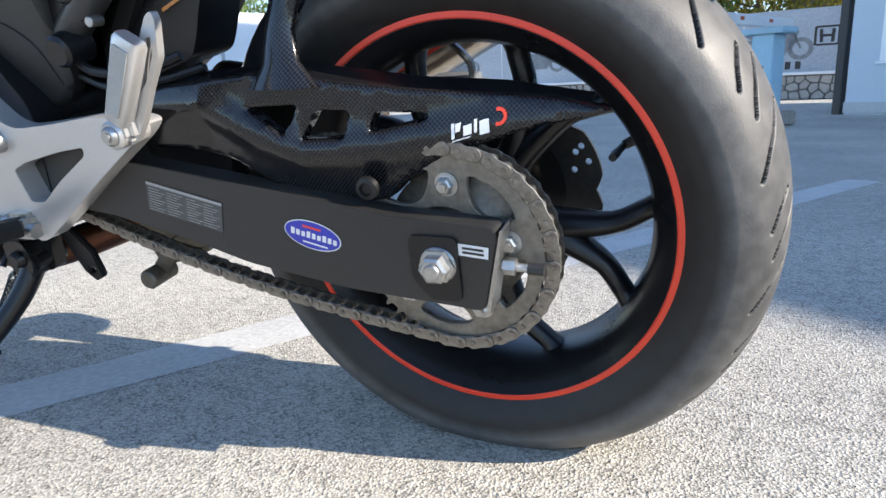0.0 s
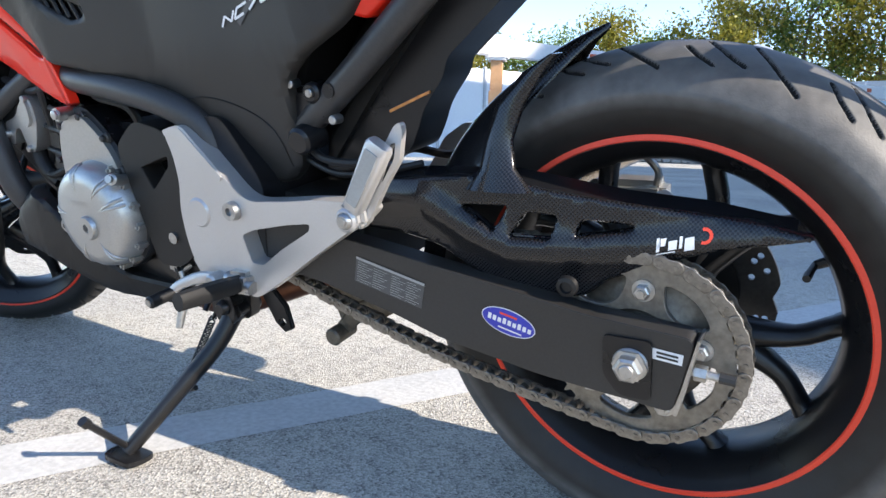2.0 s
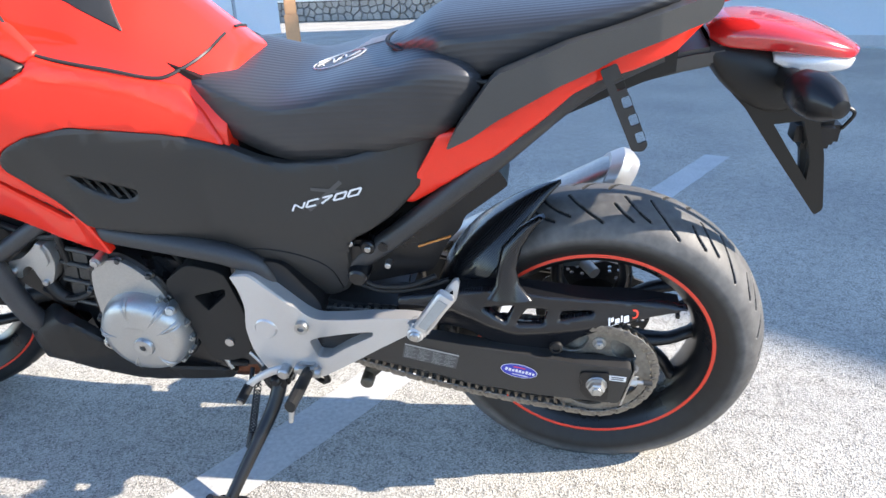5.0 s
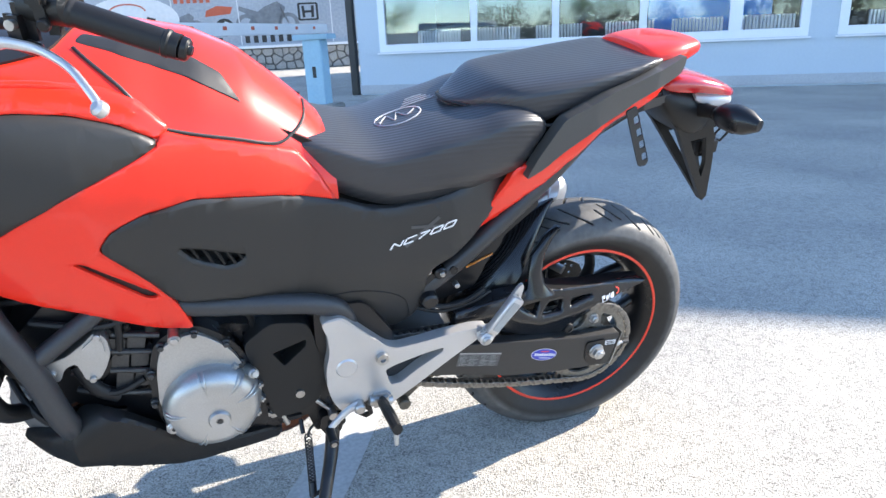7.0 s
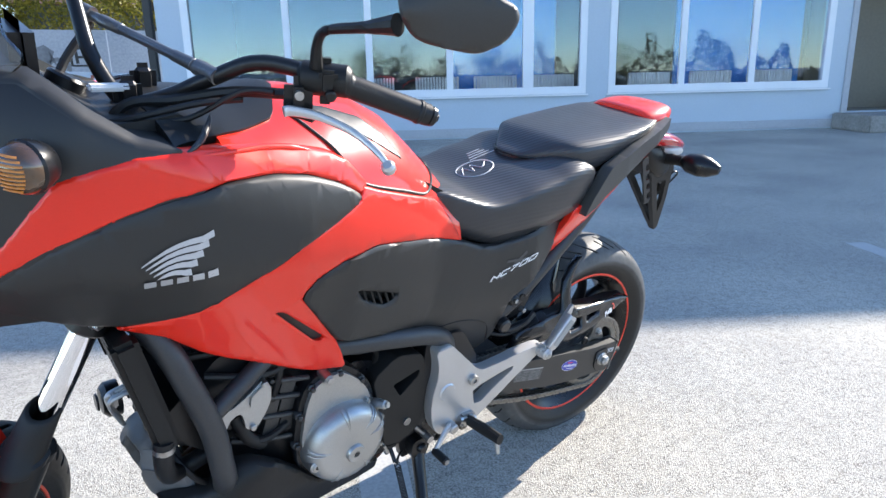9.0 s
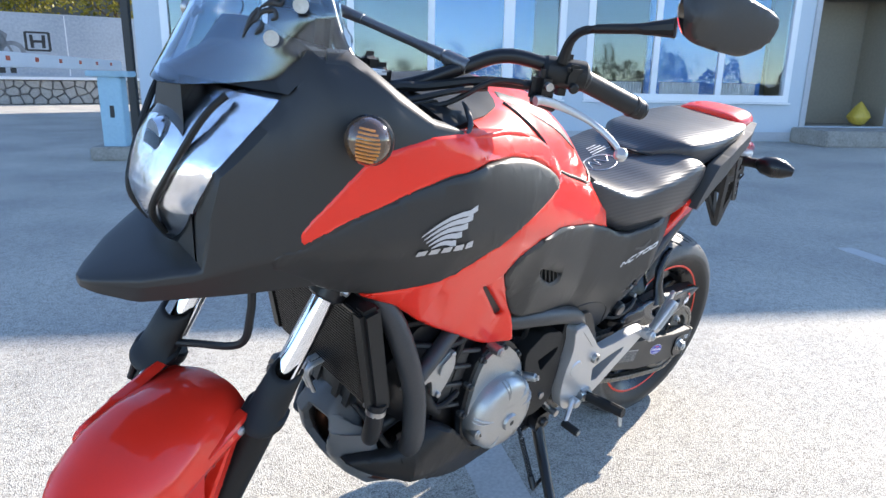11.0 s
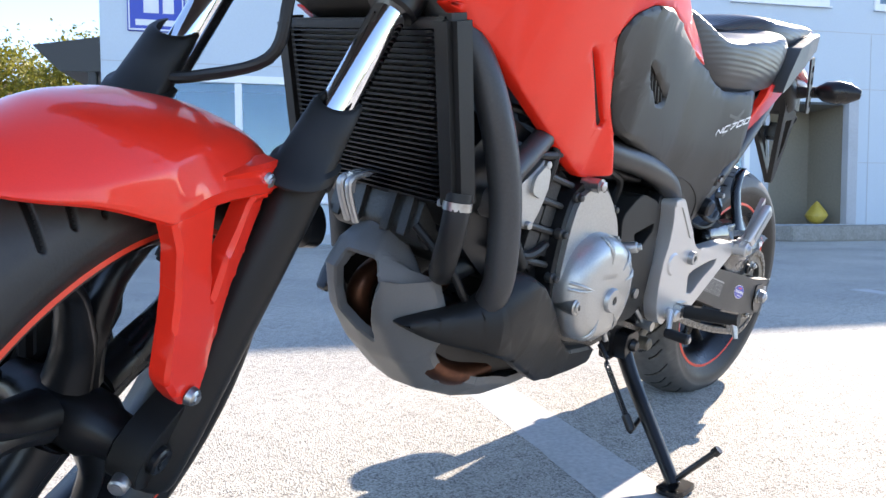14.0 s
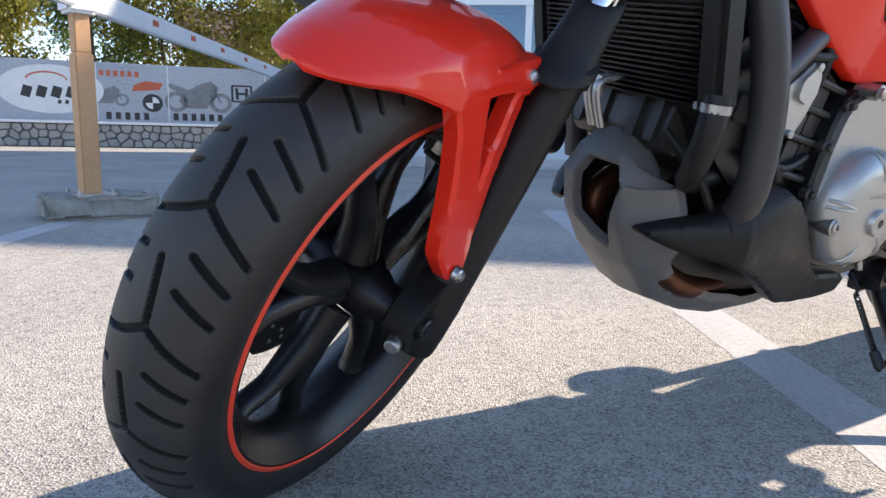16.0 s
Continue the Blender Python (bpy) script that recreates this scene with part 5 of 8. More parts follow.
part("brand_shape", decal([italic(0.0, 0.0032, 0.0135), italic(0.0040, 0.0058, 0.0125, 0.0052), italic(0.0118, 0.0082, 0.0088), italic(0.0222, 0.0030, 0.0115), italic(0.0274, 0.0088, 0.0088, -0.0036), [(0.016, 0.4165), (0.034, 0.4209), (0.034, 0.4223), (0.016, 0.4179)]], on_guard), WHITE, guard, "white maker's mark as plain shapes")
mark = [(0.0600 + 0.0065 * math.cos(t), 0.4380 + 0.0065 * math.sin(t)) for t in np.linspace(-1.9, 1.9, 12)]
part("brand_mark", decal([bar(a, b, 0.0032) for a, b in zip(mark[:-1], mark[1:])], on_guard), REDTAPE, guard, "small red curl")


def hugger():
    """Mudguard that hugs the front of the rear tyre and sweeps to a point."""
    rings = []
    for k, f in enumerate(np.linspace(0, 1, 22)):
        a = radians(178 - 76 * f)
        R = 0.330 + 0.010 * f + 0.010 * max(0, f - 0.75) * 4
        hw = 0.098 * (1 - 0.06 * f) * (1.0 if f < 0.55 else max(0.04, 1 - ((f - 0.55) / 0.45) ** 1.6))
        ring = []
        for w in np.linspace(-1, 1, 15):
            q = abs(w)
            r = R - 0.058 * (hw / 0.094) * q ** 3.2
            ring.append((r * math.cos(a), w * hw, 0.302 + r * math.sin(a)))
        for w in np.linspace(1, -1, 15):
            q = abs(w)
            r = R - 0.004 - 0.058 * (hw / 0.094) * q ** 3.2
            ring.append((r * math.cos(a), w * hw * 0.97, 0.302 + r * math.sin(a)))
        rings.append(ring)
    return sweep(rings)


part("hugger", hugger(), CARBON, guard, "carbon mudguard over the rear tyre", 60)
part("hugger_arm", sweep([[(x + w * math.cos(t), y + 0.011 * math.sin(t), z) for t in np.linspace(0, 2 * math.pi, 16, endpoint=False)] for x, y, z, w in ((-0.160, -0.132, 0.475, 0.042), (-0.163, -0.122, 0.498, 0.022), (-0.164, -0.112, 0.528, 0.017), (-0.155, -0.100, 0.565, 0.018), (-0.128, -0.090, 0.600, 0.014), (-0.105, -0.086, 0.618, 0.006))]), CARBON, guard, "", 60)

# rear frame rails, inner mudguard, shock
part("frame_rail", tube([(-0.45, -0.125, 0.535), (-0.358, -0.130, 0.598), (-0.18, -0.122, 0.742), (-0.05, -0.098, 0.845), (0.06, -0.082, 0.896)], 0.019, 14, 5), GUNM, bike, "satin grey rear frame tube")
part("frame_rail", tube([(-0.45, 0.125, 0.535), (-0.358, 0.130, 0.598), (-0.18, 0.122, 0.742), (-0.05, 0.098, 0.845), (0.06, 0.082, 0.896)], 0.019, 14, 5), GUNM, bike, "satin grey rear frame tube")
part("inner_mudguard", sweep([[(x, -w, z), (x, -w * 0.5, z + h), (x, w * 0.5, z + h), (x, w, z), (x, w, z - 0.03), (x, -w, z - 0.03)] for x, z, w, h in ((-0.42, 0.52, 0.10, 0.10), (-0.33, 0.62, 0.105, 0.10), (-0.22, 0.735, 0.10, 0.08), (-0.08, 0.825, 0.085, 0.06), (0.04, 0.872, 0.068, 0.04), (0.09, 0.885, 0.060, 0.03))]), MATT, bike, "black plastic inner mudguard")
part("wheel_tray", prism([(-0.300, 0.505), (-0.284, 0.535), (-0.276, 0.556), (-0.264, 0.573), (-0.243, 0.597), (-0.237, 0.619), (-0.205, 0.644), (-0.172, 0.670), (-0.158, 0.682), (-0.178, 0.712), (-0.25, 0.70), (-0.42, 0.57), (-0.44, 0.47)], -0.092, -0.020, bev=0.014, rnd=0.012, seg=3), BLACK, bike, "glossy black splash guard ahead of the rear tyre")
part("reflector_strip", prism([(-0.322, 0.556), (-0.262, 0.579), (-0.262, 0.5825), (-0.323, 0.5595)], -0.0955, -0.092, bev=0), AMBER, bike, "thin amber edge strip")
part("shock_absorber", joined(rod((-0.50, 0.0, 0.36), (-0.43, 0.0, 0.62), 0.022)), BLACK, bike)
lock = part("seat_lock", joined(rod((-0.400, -0.125, 0.588), (-0.400, -0.152, 0.588), 0.015, 0.013, 18, 0.003), block((-0.412, -0.128, 0.572), (0.060, 0.030, 0.046), 0.008), rod((-0.424, -0.12, 0.535), (-0.424, -0.160, 0.528), 0.021, 0.018, 20, 0.004), rod((-0.372, -0.13, 0.590), (-0.372, -0.150, 0.590), 0.009, seg=12)), BLACK, bike, "black lock and bracket under the seat")
for q in ((-0.427, 0.600), (-0.366, 0.556), (-0.398, 0.5885)):
    part("bracket_screw", joined(rod((q[0], -0.140, q[1]), (q[0], -0.157, q[1]), 0.0062, 0.0056, 14, 0.001), rod((q[0], -0.157, q[1]), (q[0], -0.1575, q[1]), 0.003, seg=6)), STEEL, lock)
part("brake_pipe", joined(tube([(-0.44, -0.13, 0.53), (-0.40, -0.142, 0.505), (-0.34, -0.135, 0.500), (-0.29, -0.12, 0.512)], 0.0055, 8, 5), tube([(-0.45, -0.12, 0.50), (-0.39, -0.13, 0.483), (-0.32, -0.125, 0.488), (-0.27, -0.11, 0.497)], 0.0045, 8, 5)), HOSE, lock)

# right side: silencer, link pipe, caliper
def silencer_ring(x, y, z, s):
    """An upright section with flat flanks and a pointed crown."""
    out = [(-1.0, -0.35), (-0.75, -0.85), (0.0, -1.0), (0.75, -0.85), (1.0, -0.35), (0.95, 0.45), (0.45, 0.95), (-0.45, 0.95), (-0.95, 0.45)]
    return [(x + 0.10 * s * b * 0.3, y + 0.056 * s * a, z + 0.062 * s * b) for a, b in fillet(out, 0.3, 3)]


sil = part("silencer", sweep([silencer_ring(*q) for q in ((-0.42, 0.175, 0.325, 0.35), (-0.40, 0.18, 0.335, 0.75), (-0.35, 0.185, 0.358, 0.96), (-0.01, 0.215, 0.520, 0.98), (0.004, 0.216, 0.526, 0.94))]), TITAN, bike, "brushed steel silencer with a bright angular end cap", 40)
part("end_cap", sweep([silencer_ring(*q) for q in ((0.004, 0.216, 0.528, 1.03), (0.030, 0.218, 0.538, 1.04), (0.052, 0.220, 0.540, 0.90), (0.074, 0.221, 0.536, 0.62), (0.070, 0.221, 0.535, 0.5))]), ALU, sil, "bright faceted end cap", 20)
part("silencer_stripe", tube([(-0.33, 0.133, 0.372), (-0.15, 0.148, 0.452), (-0.005, 0.158, 0.524)], 0.006, 6, 4, flat=0.3), REDTAPE, sil, "red stripe")
rh = part("pillion_hanger", prism([(-0.445, 0.415), (-0.405, 0.475), (-0.365, 0.500), (-0.325, 0.498), (-0.285, 0.520), (-0.232, 0.578), (-0.226, 0.560), (-0.262, 0.515), (-0.300, 0.462), (-0.350, 0.452), (-0.405, 0.415)], 0.172, 0.190, [fillet([(-0.395, 0.448), (-0.365, 0.476), (-0.350, 0.472), (-0.378, 0.446)], 0.004, 2)], bev=0.004, rnd=0.008), ALU, bike, "silver footrest hanger of the far side")
part("folded_peg", tube([(-0.318, 0.196, 0.468), (-0.286, 0.198, 0.505), (-0.252, 0.200, 0.548)], [0.010, 0.012, 0.013], 10, 3, flat=0.7), BLACK, rh, "folded black footrest")
for bx_, bz_ in ((-0.395, 0.432), (-0.340, 0.476), (-0.305, 0.490)):
    part("hanger_bolt", rod((bx_, 0.174, bz_), (bx_, 0.164, bz_), 0.008, 0.007, 12, 0.001), STEEL, rh)
part("reservoir_hose", tube([(-0.46, 0.12, 0.455), (-0.42, 0.10, 0.470), (-0.36, 0.10, 0.462), (-0.30, 0.09, 0.470)], 0.007, 8, 5), HOSE, bike, "black hose over the swingarm")
part("exhaust_pipe", tube([(-1.10, 0.02, 0.40), (-1.06, 0.02, 0.26), (-0.96, -0.01, 0.250), (-0.86, -0.05, 0.242), (-0.77, -0.066, 0.226), (-0.70, -0.055, 0.228), (-0.62, 0.02, 0.245), (-0.52, 0.12, 0.275), (-0.42, 0.172, 0.335)], 0.027, 16, 6), EXHAUST, bike, "heat-browned exhaust pipe")
part("rear_caliper", joined(block((-0.055, 0.080, 0.428), (0.075, 0.045, 0.034), 0.009), rod((-0.02, 0.06, 0.425), (0.0, 0.03, 0.42), 0.012), rod((-0.09, 0.07, 0.44), (-0.10, 0.03, 0.445), 0.008), tube([(-0.03, 0.07, 0.44), (-0.03, 0.05, 0.47), (-0.10, 0.08, 0.50), (-0.25, 0.10, 0.48)], 0.005, 8, 5)), CAST, bike, "cast brake caliper with hose")

# ---- motorcycle: foot rests, stand ----
HO = [(-0.652, 0.546), (-0.612, 0.553), (-0.567, 0.506), (-0.522, 0.460), (-0.500, 0.451), (-0.445, 0.455), (-0.390, 0.461), (-0.330, 0.462), (-0.298, 0.456), (-0.314, 0.440), (-0.392, 0.391), (-0.465, 0.342), (-0.516, 0.310), (-0.534, 0.309), (-0.556, 0.342), (-0.585, 0.322), (-0.598, 0.306), (-0.624, 0.320), (-0.640, 0.352), (-0.647, 0.386), (-0.648, 0.428), (-0.638, 0.472), (-0.640, 0.510)]
HH = [fillet([(-0.528, 0.402), (-0.505, 0.411), (-0.442, 0.424), (-0.402, 0.429), (-0.404, 0.419), (-0.458, 0.388), (-0.497, 0.361), (-0.518, 0.362)], 0.006, 3)]
hanger = part("footrest_hanger", prism(HO, -0.184, -0.156, HH[:1], bev=0.009, rnd=0.014, seg=4), ALU, bike, "silver cast aluminium footrest hanger")
part("hanger_rib", joined(prism([(-0.650, 0.546), (-0.614, 0.549), (-0.545, 0.482), (-0.556, 0.474), (-0.620, 0.536), (-0.646, 0.534)], -0.186, -0.18, bev=0.002, rnd=0.006)), ALU, hanger)
part("pivot_bolt", joined(lathe([(0, -0.006), (0.0, -0.006), (0.006, -0.006), (0.006, -0.012), (0.0125, -0.012), (0.0135, -0.004), (0.0135, 0), (0, 0)], 24)), STEEL, hanger, "hexagon socket bolt", m=Matrix.Translation((-0.535, -0.182, 0.437)))
part("pivot_cap", joined(lathe([(0, -0.004), (0.019, -0.004), (0.022, -0.001), (0.022, 0.002), (0, 0.002)], 32)), ALU, hanger, "round silver pivot cap", m=Matrix.Translation((-0.607, -0.183, 0.428)))
# pillion peg folded up
pp0, pp1 = Vector((-0.309, -0.206, 0.462)), Vector((-0.2555, -0.213, 0.541))
pdir = (pp1 - pp0).normalized()
pside = Vector((0, -1, 0)).cross(pdir).normalized()


def peg_body():
    """A tapering bar of rounded oblong section, wider at its tip."""
    rings = []
    for f in (0.0, 0.04, 0.5, 0.95, 1.0):
        w, h = (0.0125 + 0.0030 * f) * (0.86 if f in (0.0, 1.0) else 1.0), 0.0105 * (0.8 if f in (0.0, 1.0) else 1.0)
        c = pp0.lerp(pp1, f)
        rings.append([tuple(c + pside * w * math.copysign(abs(math.cos(t)) ** 0.5, math.cos(t)) + Vector((0, 1, 0)) * h * math.copysign(abs(math.sin(t)) ** 0.5, math.sin(t))) for t in np.linspace(0, 2 * math.pi, 20, endpoint=False)])
    return sweep(rings)


peg = part("pillion_peg", joined(peg_body(), rod((-0.318, -0.172, 0.449), (-0.318, -0.214, 0.449), 0.0150, bev=0.003), block((-0.312, -0.196, 0.456), (0.034, 0.030, 0.030), 0.006)), ALU, hanger, "folded silver pillion footrest")
part("rubber_pad", sweep([[tuple(pp0.lerp(pp1, f) + pside * w * sx + Vector((0, -0.0112 - 0.0008 * k, 0))) for sx, k in ((-1, 0), (-0.9, 1), (0.9, 1), (1, 0), (0.9, -1), (-0.9, -1))] for f, w in ((0.12, 0.0070), (0.14, 0.0085), (0.88, 0.0098), (0.90, 0.0085))]), LABELM, peg, "grey rubber pad")
part("peg_bracket", prism([(-0.330, 0.436), (-0.304, 0.436), (-0.286, 0.458), (-0.264, 0.492), (-0.243, 0.520), (-0.2355, 0.553), (-0.238, 0.562), (-0.246, 0.558), (-0.262, 0.536), (-0.300, 0.478), (-0.335, 0.462)], -0.199, -0.190, [fillet([(-0.278, 0.489), (-0.268, 0.496), (-0.250, 0.522), (-0.246, 0.540), (-0.252, 0.538)], 0.003, 2)], bev=0.0025, rnd=0.005), ALU, peg, "thin silver backing plate")
part("peg_pin", joined(rod((-0.318, -0.213, 0.449), (-0.318, -0.219, 0.449), 0.0105, 0.0095, 20, 0.002), rod((-0.318, -0.219, 0.449), (-0.318, -0.2205, 0.449), 0.005, seg=12)), STEEL, peg)
# rider's peg and gear lever
rp = part("rider_peg", joined(tube([(-0.540, -0.195, 0.332), (-0.538, -0.245, 0.340), (-0.537, -0.298, 0.347)], [0.013, 0.0145, 0.013], 10, 3, flat=0.8)), HOSE, bike, "black ribbed rubber rider footrest")
part("peg_joint", joined(block((-0.541, -0.182, 0.332), (0.042, 0.034, 0.034), 0.006), rod((-0.566, -0.190, 0.337), (-0.518, -0.190, 0.326), 0.010)), STEEL, rp, "bright steel folding joint")
part("feeler_pin", rod((-0.538, -0.290, 0.340), (-0.541, -0.301, 0.312), 0.006, 0.0045), STEEL, rp)
TOE = Vector((-0.655, -0.262, 0.312))
gl = part("gear_lever", tube([(-0.588, -0.188, 0.330), (-0.610, -0.200, 0.335), (-0.640, -0.215, 0.325), (-0.655, -0.222, 0.314)], [0.011, 0.009, 0.0075, 0.0075], 10, 4, flat=0.7), ALU, bike, "silver gear lever with a rubber toe peg")
part("toe_peg", rod(TOE + Vector((0, 0.045, 0)), TOE, 0.0095, 0.0095, 14, 0.002), HOSE, gl)
part("toe_cap", rod(TOE, TOE + Vector((0, -0.002, 0)), 0.0055), STEEL, gl)
part("linkage_rod", joined(rod((-0.640, -0.165, 0.31), (-0.70, -0.15, 0.375), 0.0045), rod((-0.640, -0.15, 0.31), (-0.640, -0.185, 0.31), 0.009), rod((-0.70, -0.14, 0.375), (-0.70, -0.17, 0.375), 0.009)), STEEL, gl)
part("pedal_clamp", rod((-0.588, -0.170, 0.330), (-0.588, -0.206, 0.330), 0.013, 0.012, 18, 0.003), STEEL, gl)
# side stand
def fillet3(pts, r):
    """A bent line of three points, its corner rounded over the length r."""
    a, b, c = pts
    p, q = b + (a - b).normalized() * r, b + (c - b).normalized() * r
    arc = [p.lerp(b, f).lerp(b.lerp(q, f), f) for f in (0.0, 0.25, 0.5, 0.75, 1.0)]
    return [tuple(v) for v in [a] + arc + [c]]


sa, sb, sc = Vector((-0.634, -0.132, 0.250)), Vector((-0.646, -0.168, 0.204)), Vector((-0.716, -0.314, 0.078))
stand = part("side_stand", joined(tube(fillet3([sa, sb, sc], 0.03), [0.0160, 0.0155, 0.0152, 0.0149, 0.0146, 0.0143, 0.0118], 14, 1, straight=True), prism([(-0.662, 0.285), (-0.622, 0.290), (-0.612, 0.262), (-0.622, 0.232), (-0.650, 0.228), (-0.664, 0.252)], -0.152, -0.112, bev=0.006, rnd=0.010), rod((-0.636, -0.150, 0.262), (-0.636, -0.162, 0.262), 0.013, 0.011, 18, 0.003)), BLACK, bike, "black steel side stand, folded out")
part("stand_foot", prism([(-0.030, -0.022), (0.030, -0.022), (0.036, 0.0), (0.030, 0.026), (-0.034, 0.024), (-0.040, 0.0)], -0.004, 0.004, bev=0.002, rnd=0.012), BLACK, stand, m=BIKE.inverted() @ Matrix.Translation((-0.712, -0.326, 0.008)) @ Matrix.Rotation(radians(-90), 4, "X"))
part("stand_arm", joined(tube([tuple(sc + Vector((0.002, -0.002, 0.012))), (-0.711, -0.342, 0.128), (-0.7078, -0.365, 0.1615)], 0.0052, 8, 3), rod((-0.7081, -0.363, 0.158), (-0.7072, -0.369, 0.168), 0.0075, seg=10)), BLACK, stand, "thin rod for the foot")
coil = [(Vector((-0.690, -0.136, 0.226)).lerp(Vector((-0.697, -0.196, 0.150)), k / 120) + Vector((0.0075 * math.cos(k * 0.75), 0.005 * math.sin(k * 0.75), 0.0055 * math.sin(k * 0.75)))) for k in range(121)]
part("stand_spring", tube([tuple(q) for q in coil], 0.0017, 5, 1, straight=True), BLACK, stand, "coil return spring")
part("spring_hook", tube([(-0.660, -0.120, 0.250), (-0.682, -0.128, 0.240), (-0.690, -0.136, 0.226)], 0.003, 8, 4), BLACK, stand)
part("spring_end", joined(rod((-0.697, -0.194, 0.152), (-0.700, -0.214, 0.128), 0.0085, seg=12, bev=0.002), rod((-0.668, -0.210, 0.142), (-0.706, -0.214, 0.128), 0.0045, seg=10)), BLACK, stand)
part("stop_pin", rod((-0.700, -0.118, 0.262), (-0.700, -0.140, 0.240), 0.005, seg=10), BLACK, stand)
part("stand_bracket", joined(prism([(-0.69, 0.30), (-0.60, 0.30), (-0.61, 0.235), (-0.67, 0.225)], -0.125, -0.105, bev=0.004, rnd=0.01), prism([(-0.580, 0.30), (-0.545, 0.26), (-0.538, 0.222), (-0.555, 0.214), (-0.572, 0.228), (-0.60, 0.29)], -0.112, -0.102, [[(-0.556 + 0.006 * math.cos(t), 0.232 + 0.006 * math.sin(t)) for t in np.linspace(0, 6.28, 10, endpoint=False)]], bev=0.002), rod((-0.62, -0.10, 0.255), (-0.62, -0.145, 0.255), 0.012)), BLACK, bike, "black stand bracket with a lug")
part("shock_linkage", joined(prism([(-0.49, 0.29), (-0.44, 0.30), (-0.36, 0.29), (-0.365, 0.262), (-0.41, 0.238), (-0.47, 0.225)], -0.07, -0.045, bev=0.006, rnd=0.012), tube([(-0.38, -0.075, 0.278), (-0.42, -0.08, 0.262), (-0.462, -0.08, 0.222)], 0.013, 10, 3, flat=0.5), rod((-0.462, -0.06, 0.220), (-0.462, -0.108, 0.220), 0.014, bev=0.003), rod((-0.40, -0.04, 0.255), (-0.40, -0.085, 0.255), 0.013), rod((-0.375, -0.04, 0.278), (-0.375, -0.085, 0.278), 0.013)), surface("dusty_linkage_steel", (0.17, 0.15, 0.12), (0.09, 0.08, 0.065), rough=0.5, rough2=0.7, metal=0.6, grain=120, big=20, bump=0.3), bike, "dusty steel shock linkage")


# ---- motorcycle: engine, frame, radiator ----
engine = part("engine", joined(
    prism([(-1.02, 0.47), (-0.94, 0.53), (-0.82, 0.55), (-0.70, 0.51), (-0.60, 0.46), (-0.58, 0.36), (-0.64, 0.29), (-0.78, 0.265), (-0.93, 0.28), (-1.01, 0.34)], -0.130, 0.150, bev=0.018, rnd=0.03),
    prism([(-0.96, 0.38), (-0.86, 0.54), (-1.02, 0.625), (-1.16, 0.49), (-1.08, 0.42)], -0.125, 0.125, bev=0.012, rnd=0.015),
    prism([(-1.02, 0.625), (-1.09, 0.650), (-1.20, 0.545), (-1.15, 0.485)], -0.130, 0.130, bev=0.014, rnd=0.012)), BLACK, bike, "black parallel-twin engine with silver side covers")
# cylinder fins and ribs on the left face
for k in range(4):
    a = Vector((-0.99 - 0.030 * k, -0.132, 0.428 + 0.022 * k))
    part("cylinder_rib", tube([tuple(a), tuple(a + Vector((0.075, 0, 0.085)))], 0.008, 8, 2, flat=0.5), BLACK, engine)
HEADM = surface("dark_cast_aluminium", (0.085, 0.084, 0.082), (0.050, 0.050, 0.049), rough=0.4, rough2=0.55, metal=0.7, grain=300, big=10, bump=0.25)
upper = [(-0.953, 0.420), (-0.9505, 0.445), (-0.9455, 0.497), (-0.933, 0.541), (-0.907, 0.558), (-0.872, 0.565), (-0.839, 0.540), (-0.815, 0.513), (-0.800, 0.480), (-0.790, 0.440), (-0.785, 0.380), (-0.830, 0.320), (-0.920, 0.335)]
part("case_flange", prism(grown(upper, 0.012), -0.158, -0.120, bev=0.004, rnd=0.02), BLACK, engine, "black flange behind the engine cover")
part("crankcase_cover", prism(upper, -0.168, -0.125, bev=0.006, rnd=0.02, seg=3), CAST, engine, "cast aluminium upper engine cover")
cover_m = Matrix.Translation((-0.862, -0.165, 0.402))
cover = part("alternator_cover", lathe([(0, -0.040), (0.058, -0.040), (0.074, -0.036), (0.083, -0.026), (0.0885, -0.010), (0.090, 0.006), (0.098, 0.010), (0.098, 0.020), (0, 0.020)], 72), CAST, engine, "round cast aluminium alternator cover", m=cover_m)
# Black ring that paints the shaded gap around the cover.
part("cover_gap_ring", lathe([(0.0905, 0.0055), (0.0965, 0.006), (0.0990, 0.010), (0.0990, 0.024), (0.0905, 0.024), (0.0905, 0.0055)], 72), BLACK, cover, m=cover_m)
part("cover_cap", joined(lathe([(0, -0.044), (0.006, -0.044), (0.007, -0.047), (0.018, -0.047), (0.020, -0.044), (0.0205, -0.036), (0, -0.036)], 32)), CAST, cover, "round inspection cap", m=Matrix.Translation((-0.854, -0.165, 0.389)))
part("cap_socket", lathe([(0, -0.0478), (0.0055, -0.0478), (0.0055, -0.0472), (0, -0.0472)], 6), INK, cover, m=Matrix.Translation((-0.854, -0.165, 0.389)))
for k, deg in enumerate((98, 172, 248, 305, 20, 48)):
    a = radians(deg)
    for da in (-0.055, 0.055):
        part("cover_rib", tube([(0.046 * math.cos(a), -0.0402, 0.046 * math.sin(a)), (0.066 * math.cos(a + da * 0.7), -0.0392, 0.066 * math.sin(a + da * 0.7)), (0.0790 * math.cos(a + da), -0.0320, 0.0790 * math.sin(a + da)), (0.0865 * math.cos(a + da), -0.018, 0.0865 * math.sin(a + da))], [0.0006, 0.0020, 0.0030, 0.0028], 8, 3, flat=0.8), CAST, cover, m=cover_m)
for k in range(7):
    a = radians(-75 + 22 * k)
    part("rim_notch", block((0.0905 * math.cos(a), -0.002, 0.0905 * math.sin(a)), (0.012, 0.026, 0.013), 0.004, cover_m), CAST, cover)
